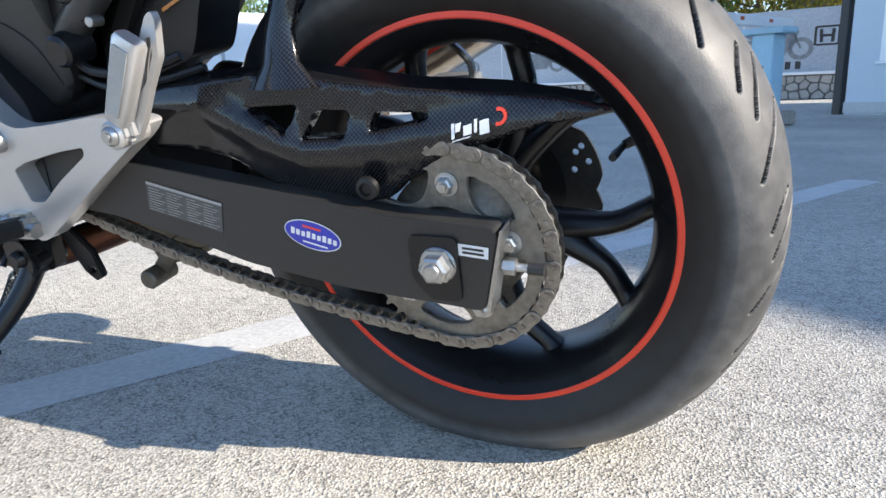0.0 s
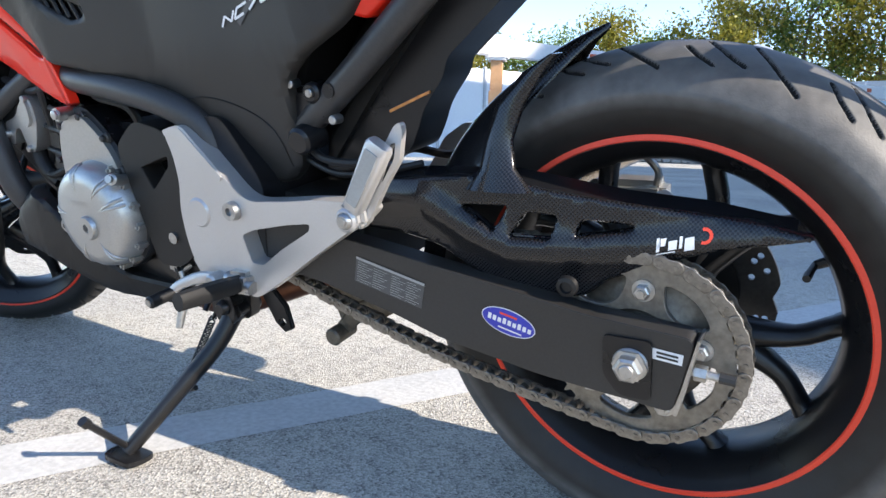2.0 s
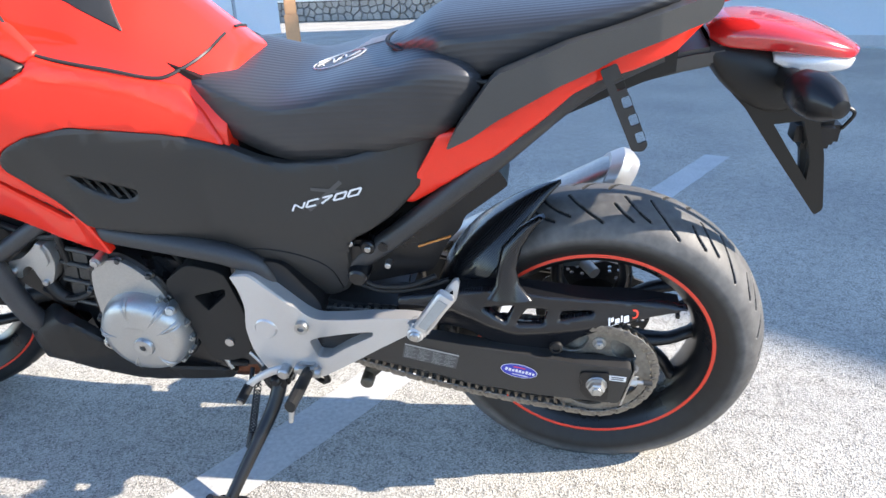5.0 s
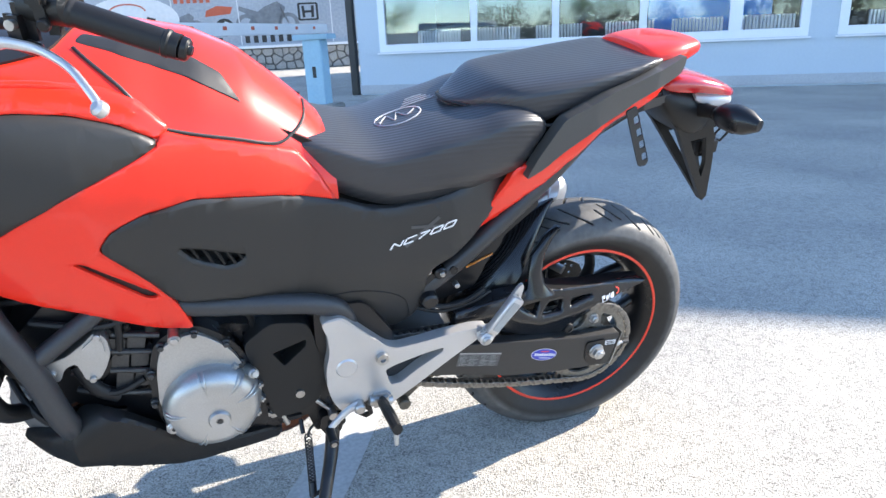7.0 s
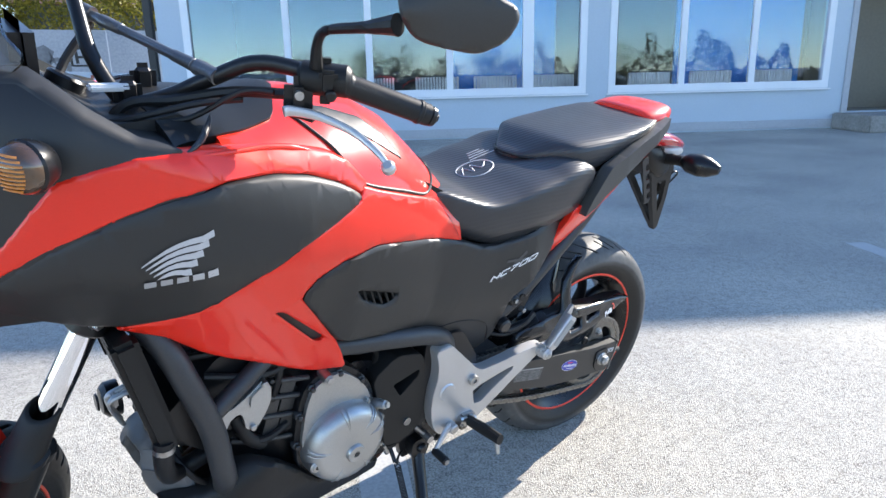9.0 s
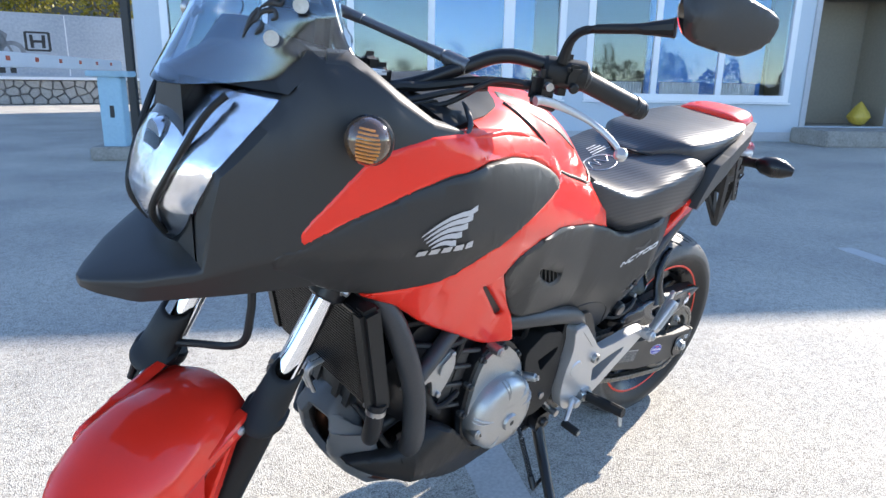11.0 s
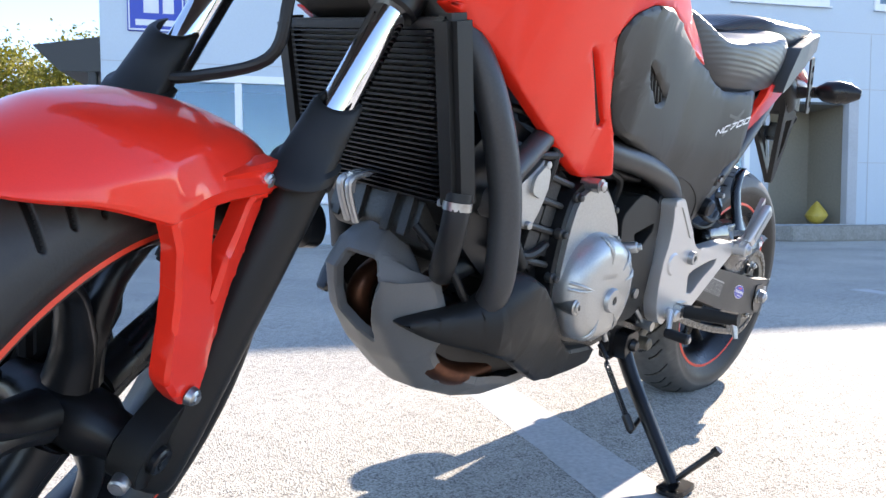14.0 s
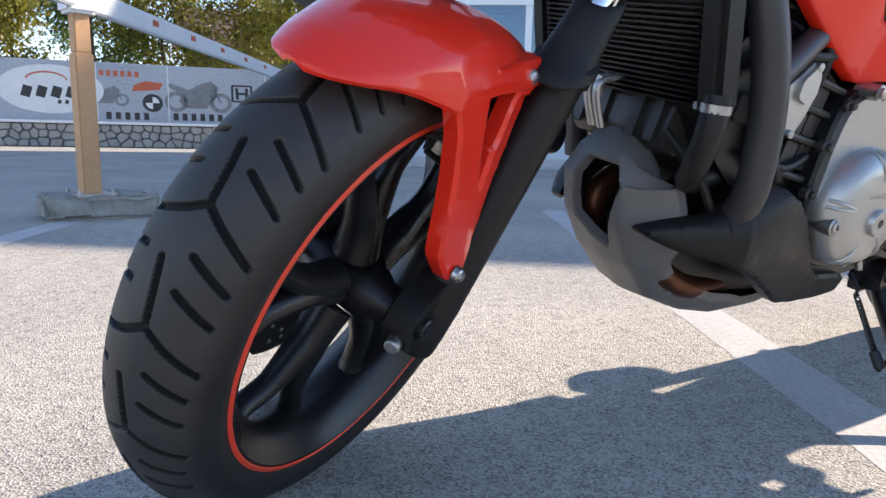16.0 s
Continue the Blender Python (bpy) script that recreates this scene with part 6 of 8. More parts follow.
part("timing_cap", joined(rod((-0.9345, -0.150, 0.383), (-0.9345, -0.198, 0.383), 0.0150, 0.0140, 22, 0.002), rod((-0.9345, -0.198, 0.383), (-0.9345, -0.2005, 0.383), 0.0095, 0.0090, 18, 0.001)), STEEL, engine, "small round timing cap")
part("cap_socket", lathe([(0, -0.0002), (0.0045, -0.0002), (0.0045, 0.0004), (0, 0.0004)], 6), INK, engine, m=Matrix.Translation((-0.9345, -0.2008, 0.383)))
part("cable_lug", joined(rod((-0.794, -0.160, 0.459), (-0.781, -0.196, 0.470), 0.0105, 0.0095, 16, 0.002), rod((-0.781, -0.196, 0.470), (-0.779, -0.201, 0.472), 0.006, seg=10)), CAST, engine, "cast cable lug")
for q in ((-0.8727, 0.5590), (-0.822, 0.5260), (-0.9308, 0.5433), (-0.9561, 0.4877), (-0.9606, 0.4205), (-0.8018, 0.4740)):
    part("case_bolt", joined(rod((q[0], -0.150, q[1]), (q[0], -0.164, q[1]), 0.0088, 0.0082, 16, 0.002), rod((q[0], -0.164, q[1]), (q[0], -0.1705, q[1]), 0.0056, 0.0052, 14, 0.001), rod((q[0], -0.1705, q[1]), (q[0], -0.1710, q[1]), 0.0030, seg=6)), HEADM, engine)
part("letter_bar", decal([slant(-0.888 + 0.0085 * k, 0.4235, 0.006, 0.0085, 0.0) for k in range(5)], at_y(0.2055), -1, 0.0), CAST, cover, "raised lettering as bars")
part("sprocket_cover", prism([(-0.795, 0.515), (-0.74, 0.555), (-0.672, 0.540), (-0.652, 0.450), (-0.660, 0.350), (-0.700, 0.325), (-0.752, 0.325), (-0.770, 0.400)], -0.166, -0.120, [fillet([(-0.744, 0.484), (-0.678, 0.503), (-0.680, 0.487), (-0.724, 0.450)], 0.005, 3)], bev=0.008, rnd=0.018, seg=3), MATT, engine, "black plastic sprocket cover")
part("head_end_cover", joined(prism([(-1.077, 0.556), (-1.047, 0.577), (-1.026, 0.597), (-1.011, 0.580), (-1.010, 0.548), (-1.022, 0.520), (-1.038, 0.496), (-1.058, 0.499), (-1.061, 0.520), (-1.066, 0.540), (-1.085, 0.533), (-1.097, 0.506), (-1.115, 0.515), (-1.112, 0.548)], -0.160, -0.11, bev=0.007, rnd=0.010, seg=3), prism([(-1.050, 0.570), (-1.026, 0.590), (-1.017, 0.578), (-1.017, 0.552), (-1.030, 0.540), (-1.052, 0.548)], -0.166, -0.158, bev=0.004, rnd=0.006)), CAST, engine, "cast aluminium cover on the end of the cylinder head")
for q in ((-1.024, 0.588), (-1.046, 0.503), (-1.104, 0.528)):
    part("cover_screw", joined(rod((q[0], -0.150, q[1]), (q[0], -0.167, q[1]), 0.0065, 0.0058, 14, 0.001), rod((q[0], -0.167, q[1]), (q[0], -0.1674, q[1]), 0.003, seg=6)), STEEL, engine)
# boxed ribs of the cylinder block
for z0, z1 in ((0.455, 0.492), (0.500, 0.532), (0.540, 0.566)):
    for x0, x1 in ((-1.012, -0.985), (-0.980, -0.952)):
        part("block_panel", prism([(x0 - 0.25 * (z1 - z0), z0), (x1 - 0.25 * (z1 - z0), z0 - 0.006), (x1, z1 - 0.006), (x0, z1)], -0.142, -0.125, bev=0.004, rnd=0.004), HEADM, engine)
for z in (0.447, 0.496, 0.536, 0.571):
    part("block_rib", tube([(-1.030 + 0.2 * (z - 0.45), -0.143, z + 0.004), (-0.948 + 0.15 * (z - 0.45), -0.146, z - 0.012)], 0.0052, 8, 2), HEADM, engine)
part("pump_hose", tube([(-1.07, -0.135, 0.52), (-1.05, -0.145, 0.47), (-1.02, -0.14, 0.44)], 0.013, 12, 4), HOSE, engine)
cam = part("cam_cover", joined(prism([(-1.190, 0.478), (-1.178, 0.530), (-1.12, 0.595), (-1.05, 0.645), (-1.03, 0.60), (-1.10, 0.50), (-1.165, 0.452)], -0.092, 0.100, bev=0.012, rnd=0.012), prism([(-1.168, 0.462), (-1.13, 0.500), (-1.06, 0.455), (-1.09, 0.42)], -0.088, 0.095, bev=0.010, rnd=0.012)), HEADM, engine, "dark cast aluminium cylinder head")
for y in (-0.070, -0.035, 0.030, 0.075):
    part("head_rib", prism([(-1.198, 0.470), (-1.184, 0.536), (-1.12, 0.602), (-1.10, 0.58), (-1.16, 0.50)], y - 0.008, y + 0.008, bev=0.004, rnd=0.006), HEADM, cam)
part("head_bracket", joined(tube([(-1.19, -0.010, 0.548), (-1.236, -0.010, 0.538), (-1.242, -0.010, 0.520), (-1.224, -0.010, 0.478)], 0.0045, 8, 4, flat=1.4), tube([(-1.19, 0.008, 0.548), (-1.236, 0.008, 0.538), (-1.242, 0.008, 0.520), (-1.224, 0.008, 0.478)], 0.0045, 8, 4, flat=1.4), block((-1.233, -0.001, 0.529), (0.010, 0.016, 0.030), 0.003)), ALU, engine, "silver head brackets")
# loose wiring and hoses on the engine's left
cables = [[(-1.12, -0.135, 0.62), (-1.02, -0.15, 0.60), (-0.93, -0.145, 0.61), (-0.80, -0.14, 0.585), (-0.70, -0.13, 0.575)], [(-1.08, -0.14, 0.47), (-1.02, -0.15, 0.455), (-0.97, -0.145, 0.47)], [(-1.18, -0.12, 0.66), (-1.05, -0.13, 0.655), (-0.92, -0.12, 0.64), (-0.72, -0.12, 0.60)], [(-0.76, -0.13, 0.335), (-0.74, -0.14, 0.30), (-0.70, -0.13, 0.285)], [(-1.0, -0.14, 0.66), (-0.99, -0.15, 0.60), (-1.0, -0.14, 0.53)], [(-0.86, -0.14, 0.62), (-0.84, -0.15, 0.59), (-0.78, -0.14, 0.57), (-0.77, -0.13, 0.53)]]
for c in cables:
    part("engine_hose", tube(c, 0.0065, 8, 5), HOSE, engine)
part("hose_clip", joined(*[lathe([(0.0068, -0.003), (0.0085, -0.003), (0.0085, 0.003), (0.0068, 0.003), (0.0068, -0.003)], 14) for _ in range(1)]), STEEL, engine, m=Matrix.Translation((-0.88, -0.143, 0.60)) @ Matrix.Rotation(radians(90), 4, "Z"))
part("switch_unit", joined(rod((-0.738, -0.14, 0.305), (-0.728, -0.143, 0.282), 0.0055), block((-0.752, -0.135, 0.312), (0.026, 0.018, 0.020), 0.005), rod((-0.738, -0.135, 0.305), (-0.705, -0.14, 0.322), 0.004)), STEEL, engine, "small neutral switch with lever")

frame_ = part("main_frame", tube([(-1.30, -0.045, 0.835), (-1.235, -0.100, 0.775), (-1.185, -0.145, 0.71), (-1.155, -0.170, 0.635), (-1.125, -0.178, 0.545), (-1.110, -0.177, 0.46), (-1.102, -0.168, 0.415), (-1.094, -0.140, 0.365)], 0.0215, 16, 6), GUNM, bike, "satin grey tubular steel frame")
part("down_tube", tube([(-1.30, 0.045, 0.835), (-1.235, 0.100, 0.775), (-1.185, 0.145, 0.71), (-1.155, 0.170, 0.635), (-1.125, 0.178, 0.545), (-1.095, 0.175, 0.40)], 0.0215, 16, 6), GUNM, frame_)
part("brace_tube", tube([(-1.130, -0.172, 0.560), (-1.06, -0.155, 0.600), (-0.96, -0.125, 0.655)], 0.0165, 14, 4), GUNM, frame_)
part("rail_tube", tube([(-1.02, -0.110, 0.66), (-0.93, -0.135, 0.632), (-0.877, -0.155, 0.618), (-0.75, -0.165, 0.600), (-0.650, -0.160, 0.574), (-0.600, -0.150, 0.535), (-0.59, -0.148, 0.45)], 0.0205, 16, 6), GUNM, frame_)
part("pivot_plate", prism([(-0.66, 0.56), (-0.56, 0.56), (-0.50, 0.47), (-0.52, 0.33), (-0.60, 0.29), (-0.66, 0.31)], -0.157, 0.157, bev=0.012, rnd=0.02), BLACK, frame_, "black swingarm pivot plates")
# Added block that closes the view through and keeps the inside dark.
part("inner_filler", prism([(-1.20, 0.78), (-1.12, 0.95), (-0.72, 0.93), (-0.48, 0.80), (-0.40, 0.66), (-0.46, 0.54), (-0.70, 0.60), (-1.0, 0.66), (-1.15, 0.70)], -0.125, 0.125, bev=0.02, rnd=0.03), MATT, bike, "black filler block for the dark inside of the bodywork")
part("mount_bolt", joined(rod((-0.905, -0.15, 0.565), (-0.905, -0.182, 0.565), 0.011, seg=12), nut((-0.905, -0.182, 0.565), 0.008, 0.006)), STEEL, frame_)

RM = Matrix.Translation((-1.222, 0.0, 0.628)) @ Matrix.Rotation(radians(-14), 4, "Y")
rad = part("radiator", block((0.012, 0, 0), (0.012, 0.30, 0.205), 0.002), INK, bike, "black finned radiator with side tanks", m=RM)
fin = None
for k in range(30):
    z = -0.099 + 0.198 * k / 29
    fm = RM @ Matrix.Translation((0, 0, z))
    if fin is None:
        fin = part("fin", block((-0.002, 0, 0), (0.018, 0.285, 0.0022), 0.0), BLACK, rad)
        fin.matrix_basis = fm
    else:
        twin("fin", fin, fm, rad)
part("side_tank", block((0.006, -0.160, 0.005), (0.040, 0.036, 0.225), 0.008), MATT, rad, "black radiator side tank", m=RM)
part("side_tank", block((0.006, 0.160, 0.005), (0.040, 0.036, 0.225), 0.008), MATT, rad, "black radiator side tank", m=RM)
part("top_edge", block((0.003, 0, 0.108), (0.03, 0.33, 0.012), 0.003), BLACK, rad, m=RM)
hose = part("coolant_hose", tube([(-1.200, -0.168, 0.545), (-1.202, -0.168, 0.50), (-1.190, -0.150, 0.455), (-1.15, -0.115, 0.43), (-1.07, -0.10, 0.44)], 0.0165, 14, 6), HOSE, bike, "black coolant hose with a steel clamp")
part("hose_clamp", joined(lathe([(0.0167, -0.005), (0.0180, -0.005), (0.0180, 0.005), (0.0167, 0.005), (0.0167, -0.005)], 28), block((-0.005, 0.0, -0.021), (0.012, 0.009, 0.008), 0.001)), STEEL, hose, "bright steel clamp", m=Matrix.Translation((-1.2005, -0.168, 0.530)) @ Matrix.Rotation(radians(90), 4, "X"))
part("oil_cooler_line", tube([(-1.19, -0.09, 0.49), (-1.16, -0.135, 0.44), (-1.13, -0.14, 0.40), (-1.10, -0.12, 0.39)], 0.006, 8, 5), HOSE, bike)
part("horn", joined(lathe([(0, -0.025), (0.026, -0.025), (0.035, -0.016), (0.036, 0.008), (0, 0.010)], 28), lathe([(0.0, -0.034), (0.016, -0.034), (0.018, -0.03), (0, -0.03)], 20)), BLACK, bike, "round black horn", m=Matrix.Translation((-1.210, 0.120, 0.447)) @ Matrix.Rotation(radians(-90), 4, "Z"))

# skid plate: front cage with an opening, wing on each side
def skid_guard():
    """A folded belly guard: an outline along its run and across its width, with a six-sided opening in front and notched flanks, bent over stations."""
    bends = np.array([(-1.176, 0.488, 0.062), (-1.214, 0.452, 0.088), (-1.229, 0.408, 0.106), (-1.206, 0.340, 0.122), (-1.168, 0.282, 0.124), (-1.112, 0.226, 0.118), (-1.03, 0.196, 0.110), (-0.955, 0.182, 0.100), (-0.885, 0.186, 0.092), (-0.80, 0.206, 0.084)])
    run = np.concatenate([[0], np.cumsum(np.linalg.norm(np.diff(bends[:, :2], axis=0), axis=1))])
    side = [(0.004, 0.040), (0.030, 0.074), (0.060, 0.093), (0.099, 0.106), (0.171, 0.121), (0.215, 0.112), (0.262, 0.092), (0.325, 0.086), (0.400, 0.096), (0.450, 0.102), (0.553, 0.092), (0.640, 0.084)]
    outline = [(u, -v) for u, v in side] + [(u, v) for u, v in side[::-1]]
    opening = [(0.070, 0.012), (0.068, -0.045), (0.102, -0.060), (0.151, -0.042), (0.212, -0.027), (0.174, 0.032), (0.140, 0.034)]
    bm = shell(outline, lambda u, v: 0.0, 0.0, 0.010, 0.004, 0.003, 0.008, -1, [opening])
    for q in bm.verts:
        u, v, h = min(max(q.co.x, 0.0), run[-1]), q.co.z, -q.co.y
        at = lambda w: Vector((float(np.interp(w, run, bends[:, 0])), 0, float(np.interp(w, run, bends[:, 1]))))
        t = (at(min(u + 0.012, run[-1])) - at(max(u - 0.012, 0.0))).normalized()
        nn = Vector((t.z, 0, -t.x))
        w = abs(v) / float(np.interp(u, run, bends[:, 2]))
        fold = float(np.interp(u / run[-1], [0.0, 0.5, 0.8, 1.0], [0.066, 0.060, 0.036, 0.030])) * float(np.interp(w, [0, 0.46, 0.56, 1.0], [0.0, 0.10, 0.19, 1.0]))
        q.co = at(u) + Vector((0, v, 0)) - nn * (fold - h)
    bmesh.ops.recalc_face_normals(bm, faces=bm.faces[:])
    return bm


SKIDM = surface("grey_skid_plastic", (0.15, 0.149, 0.147), (0.125, 0.124, 0.122), rough=0.42, rough2=0.52, grain=600, big=6, bump=0.06)
skid = part("skid_plate", skid_guard(), SKIDM, bike, "grey plastic belly guard with openings", 28)


def wing_y(x, z):
    """Folded along a crease that runs from the pointed front up to the rear corner."""
    crease = float(np.interp(x, [-1.20, -1.10, -1.04, -0.95], [0.358, 0.388, 0.425, 0.40]))
    w = float(np.interp(x, [-1.205, -1.15, -1.10, -1.03, -0.93, -0.80, -0.72], [0.094, 0.152, 0.190, 0.190, 0.178, 0.164, 0.150]))
    return w - 0.9 * max(0.0, z - crease) - 0.28 * max(0.0, 0.34 - z)


wing = [(-1.203, 0.356), (-1.165, 0.376), (-1.125, 0.394), (-1.105, 0.410), (-1.080, 0.434), (-1.045, 0.438), (-1.005, 0.416), (-0.962, 0.374), (-0.912, 0.316), (-0.862, 0.287), (-0.768, 0.276), (-0.738, 0.262), (-0.744, 0.232), (-0.840, 0.236), (-0.942, 0.246), (-1.000, 0.278), (-1.058, 0.311), (-1.112, 0.330), (-1.170, 0.340)]
for sd in (-1, 1):
    part("skid_wing", shell(wing, wing_y, 0.006, 0.022, 0.006, 0.005, 0.012, sd), MATT, skid, "black plastic side wing", 40)
for y0, y1 in ((-0.058, -0.074), (0.052, 0.050)):
    part("header_pipe", tube([(-1.08, y0 * 0.7, 0.395), (-1.120, y0, 0.392), (-1.150, y0, 0.362), (-1.138, y0, 0.315), (-1.098, y1, 0.272), (-1.03, y1, 0.250), (-0.90, y1 * 0.6, 0.245)], 0.0195, 14, 6), EXHAUST, engine, "heat-browned header pipe")
part("sump", prism([(-1.12, 0.30), (-1.05, 0.25), (-0.90, 0.235), (-0.70, 0.25), (-0.66, 0.30), (-0.75, 0.33), (-1.05, 0.36)], -0.08, 0.08, bev=0.02, rnd=0.02), BLACK, engine, "black sump")

# ---- motorcycle: bodywork ----
WX_ = ([-1.612, -1.598, -1.555, -1.505, -1.46, -1.42, -1.38, -1.34, -1.28, -1.15, -0.98, -0.88, -0.75, -0.66, -0.5, -0.38, -0.25, -0.1, 0.2], [0.008, 0.030, 0.078, 0.116, 0.146, 0.170, 0.190, 0.207, 0.228, 0.252, 0.234, 0.214, 0.186, 0.166, 0.166, 0.174, 0.158, 0.14, 0.12])


def ridge(x):
    return float(np.interp(x, [-1.612, -1.555, -1.505, -1.46, -1.42, -1.38, -1.3, -1.15, -0.9, -0.66, -0.4], [0.793, 0.806, 0.822, 0.845, 0.862, 0.874, 0.88, 0.875, 0.84, 0.76, 0.72]))


TOPZ = ([-1.612, -1.598, -1.555, -1.52, -1.492, -1.487, -1.470, -1.45, -1.40, -1.36, -1.28, -1.2, -1.12, -1.05, -0.9, -0.8, -0.73, -0.667, -0.626, -0.594, -0.5, 0.0], [0.798, 0.806, 0.824, 0.838, 0.846, 1.080, 1.084, 1.092, 1.115, 1.165, 1.165, 1.130, 1.092, 1.082, 1.075, 1.055, 1.020, 0.965, 0.925, 0.890, 0.92, 0.95])


def body_y(x, z):
    """Half width of the bodywork: widest along a ridge, falling away above and below it."""
    w, zr = float(np.interp(x, *WX_)), ridge(x)
    if z < zr:
        return w - float(np.interp(x, [-1.55, -1.3, -1.235, -1.178, -1.13, -1.09, -1.03, -0.95, -0.918, -0.87, -0.6], [0.40, 0.75, 0.68, 0.60, 0.46, 0.40, 0.356, 0.286, 0.26, 0.14, 0.04])) * (zr - z)
    k = min((z - zr) / max(float(np.interp(x, *TOPZ)) - zr, 0.003), 1.0)
    return w * (1 - k ** float(np.interp(x, [-1.12, -0.98, -0.86], [5.5, 3.4, 2.6]))) ** 0.60


def front_drop(x, z):
    """The storage cover flattens towards its front."""
    return z if z < 1.03 else 1.03 + (z - 1.03) * float(np.interp(x, [-1.10, -1.03, -0.96], [0.58, 0.70, 1.0]))


def tank():
    rings = []
    for x in np.linspace(-1.100, -0.598, 40):
        zr, zt = ridge(x) + 0.02, float(np.interp(x, *TOPZ)) - 0.004
        zr = min(zr, zt - 0.02)
        ring = []
        for t in np.linspace(0, math.pi, 49):
            c, s = math.cos(t), math.sin(t)
            zz = zr + (zt - zr) * s ** 0.7
            y = max(0.0, body_y(x, zz) - 0.007) if s < 0.999 else 0.0
            ring.append((x, -math.copysign(y, c), front_drop(x, zz)))
        w = body_y(x, zr)
        ring.append((x, w * 0.7, zr - 0.012))
        ring.append((x, -w * 0.7, zr - 0.012))
        rings.append(ring)
    return sweep(rings)


tank_ob = part("tank_cover", tank(), RED, bike, "glossy red tank-shaped storage cover", 50)
for sd in (-1, 1):
    groove = [(-0.960, 1.052), (-0.913, 1.012), (-0.890, 0.985), (-0.864, 0.951), (-0.835, 0.936), (-0.754, 0.911), (-0.695, 0.892), (-0.665, 0.897), (-0.638, 0.910), (-0.628, 0.924)]
    part("lid_gap", tube([(x, sd * max(0.0, body_y(x, z) - 0.0052), z) for x, z in spline(groove, 8)], 0.0030, 6, 1, straight=True), INK, tank_ob, "dark gap of the storage lid")
    inlay = [(-0.960, 1.057), (-0.914, 1.044), (-0.813, 1.002), (-0.738, 0.957), (-0.764, 1.000), (-0.812, 1.031), (-0.88, 1.051), (-0.95, 1.064)]
    part("lid_inlay", shell(inlay, lambda x, z: body_y(x, z) - 0.0045, 0.002, 0.012, 0.002, 0.002, 0.006, sd), GREYP, tank_ob, "grey inlay on the lid")

# red side stripe that runs forward, dark side panel with wing emblem, red lower shroud, dark seat panel
stripe = [(-1.392, 0.900), (-1.385, 0.882), (-1.376, 0.889), (-1.323, 0.923), (-1.258, 0.955), (-1.189, 0.980), (-1.109, 0.995), (-1.035, 0.993), (-0.972, 0.981), (-0.915, 0.960), (-0.868, 0.932), (-0.848, 0.945), (-0.885, 0.988), (-0.925, 1.008), (-0.967, 1.018), (-1.037, 1.030), (-1.10, 1.037), (-1.165, 1.042), (-1.222, 1.038), (-1.285, 1.022), (-1.312, 1.010), (-1.341, 0.973), (-1.365, 0.940)]
dark_side = [(-1.425, 0.868), (-1.385, 0.882), (-1.376, 0.889), (-1.323, 0.923), (-1.258, 0.955), (-1.189, 0.980), (-1.109, 0.995), (-1.035, 0.993), (-0.972, 0.981), (-0.915, 0.960), (-0.875, 0.937), (-0.868, 0.926), (-0.910, 0.908), (-0.990, 0.877), (-1.068, 0.838), (-1.130, 0.801), (-1.173, 0.778), (-1.235, 0.763), (-1.30, 0.775), (-1.42, 0.845)]
shroud = [(-1.248, 0.757), (-1.232, 0.762), (-1.173, 0.778), (-1.130, 0.801), (-1.068, 0.838), (-0.990, 0.877), (-0.910, 0.908), (-0.868, 0.926), (-0.862, 0.944), (-0.828, 0.930), (-0.755, 0.906), (-0.695, 0.887), (-0.664, 0.876), (-0.630, 0.836), (-0.603, 0.786), (-0.700, 0.811), (-0.780, 0.826), (-0.835, 0.836), (-0.905, 0.825), (-0.955, 0.803), (-0.980, 0.770), (-0.935, 0.708), (-0.893, 0.646), (-0.880, 0.616), (-0.869, 0.582), (-0.918, 0.573), (-0.951, 0.588), (-1.031, 0.633), (-1.088, 0.664), (-1.130, 0.690), (-1.178, 0.725)]
seat_side = [(-0.980, 0.770), (-0.955, 0.803), (-0.905, 0.825), (-0.835, 0.836), (-0.780, 0.826), (-0.700, 0.811), (-0.603, 0.786), (-0.552, 0.764), (-0.507, 0.755), (-0.414, 0.766), (-0.323, 0.788), (-0.225, 0.812), (-0.290, 0.715), (-0.338, 0.664), (-0.398, 0.628), (-0.428, 0.606), (-0.438, 0.530), (-0.446, 0.490), (-0.485, 0.462), (-0.520, 0.462), (-0.585, 0.515), (-0.640, 0.566), (-0.700, 0.606), (-0.860, 0.640), (-0.893, 0.646), (-0.935, 0.708)]
slot_cut = [(-1.022, 0.749), (-1.006, 0.746), (-0.914, 0.658), (-0.918, 0.650), (-0.932, 0.652)]
vent_cut = [(-0.868, 0.753), (-0.840, 0.744), (-0.765, 0.714), (-0.777, 0.702), (-0.800, 0.699), (-0.850, 0.728)]
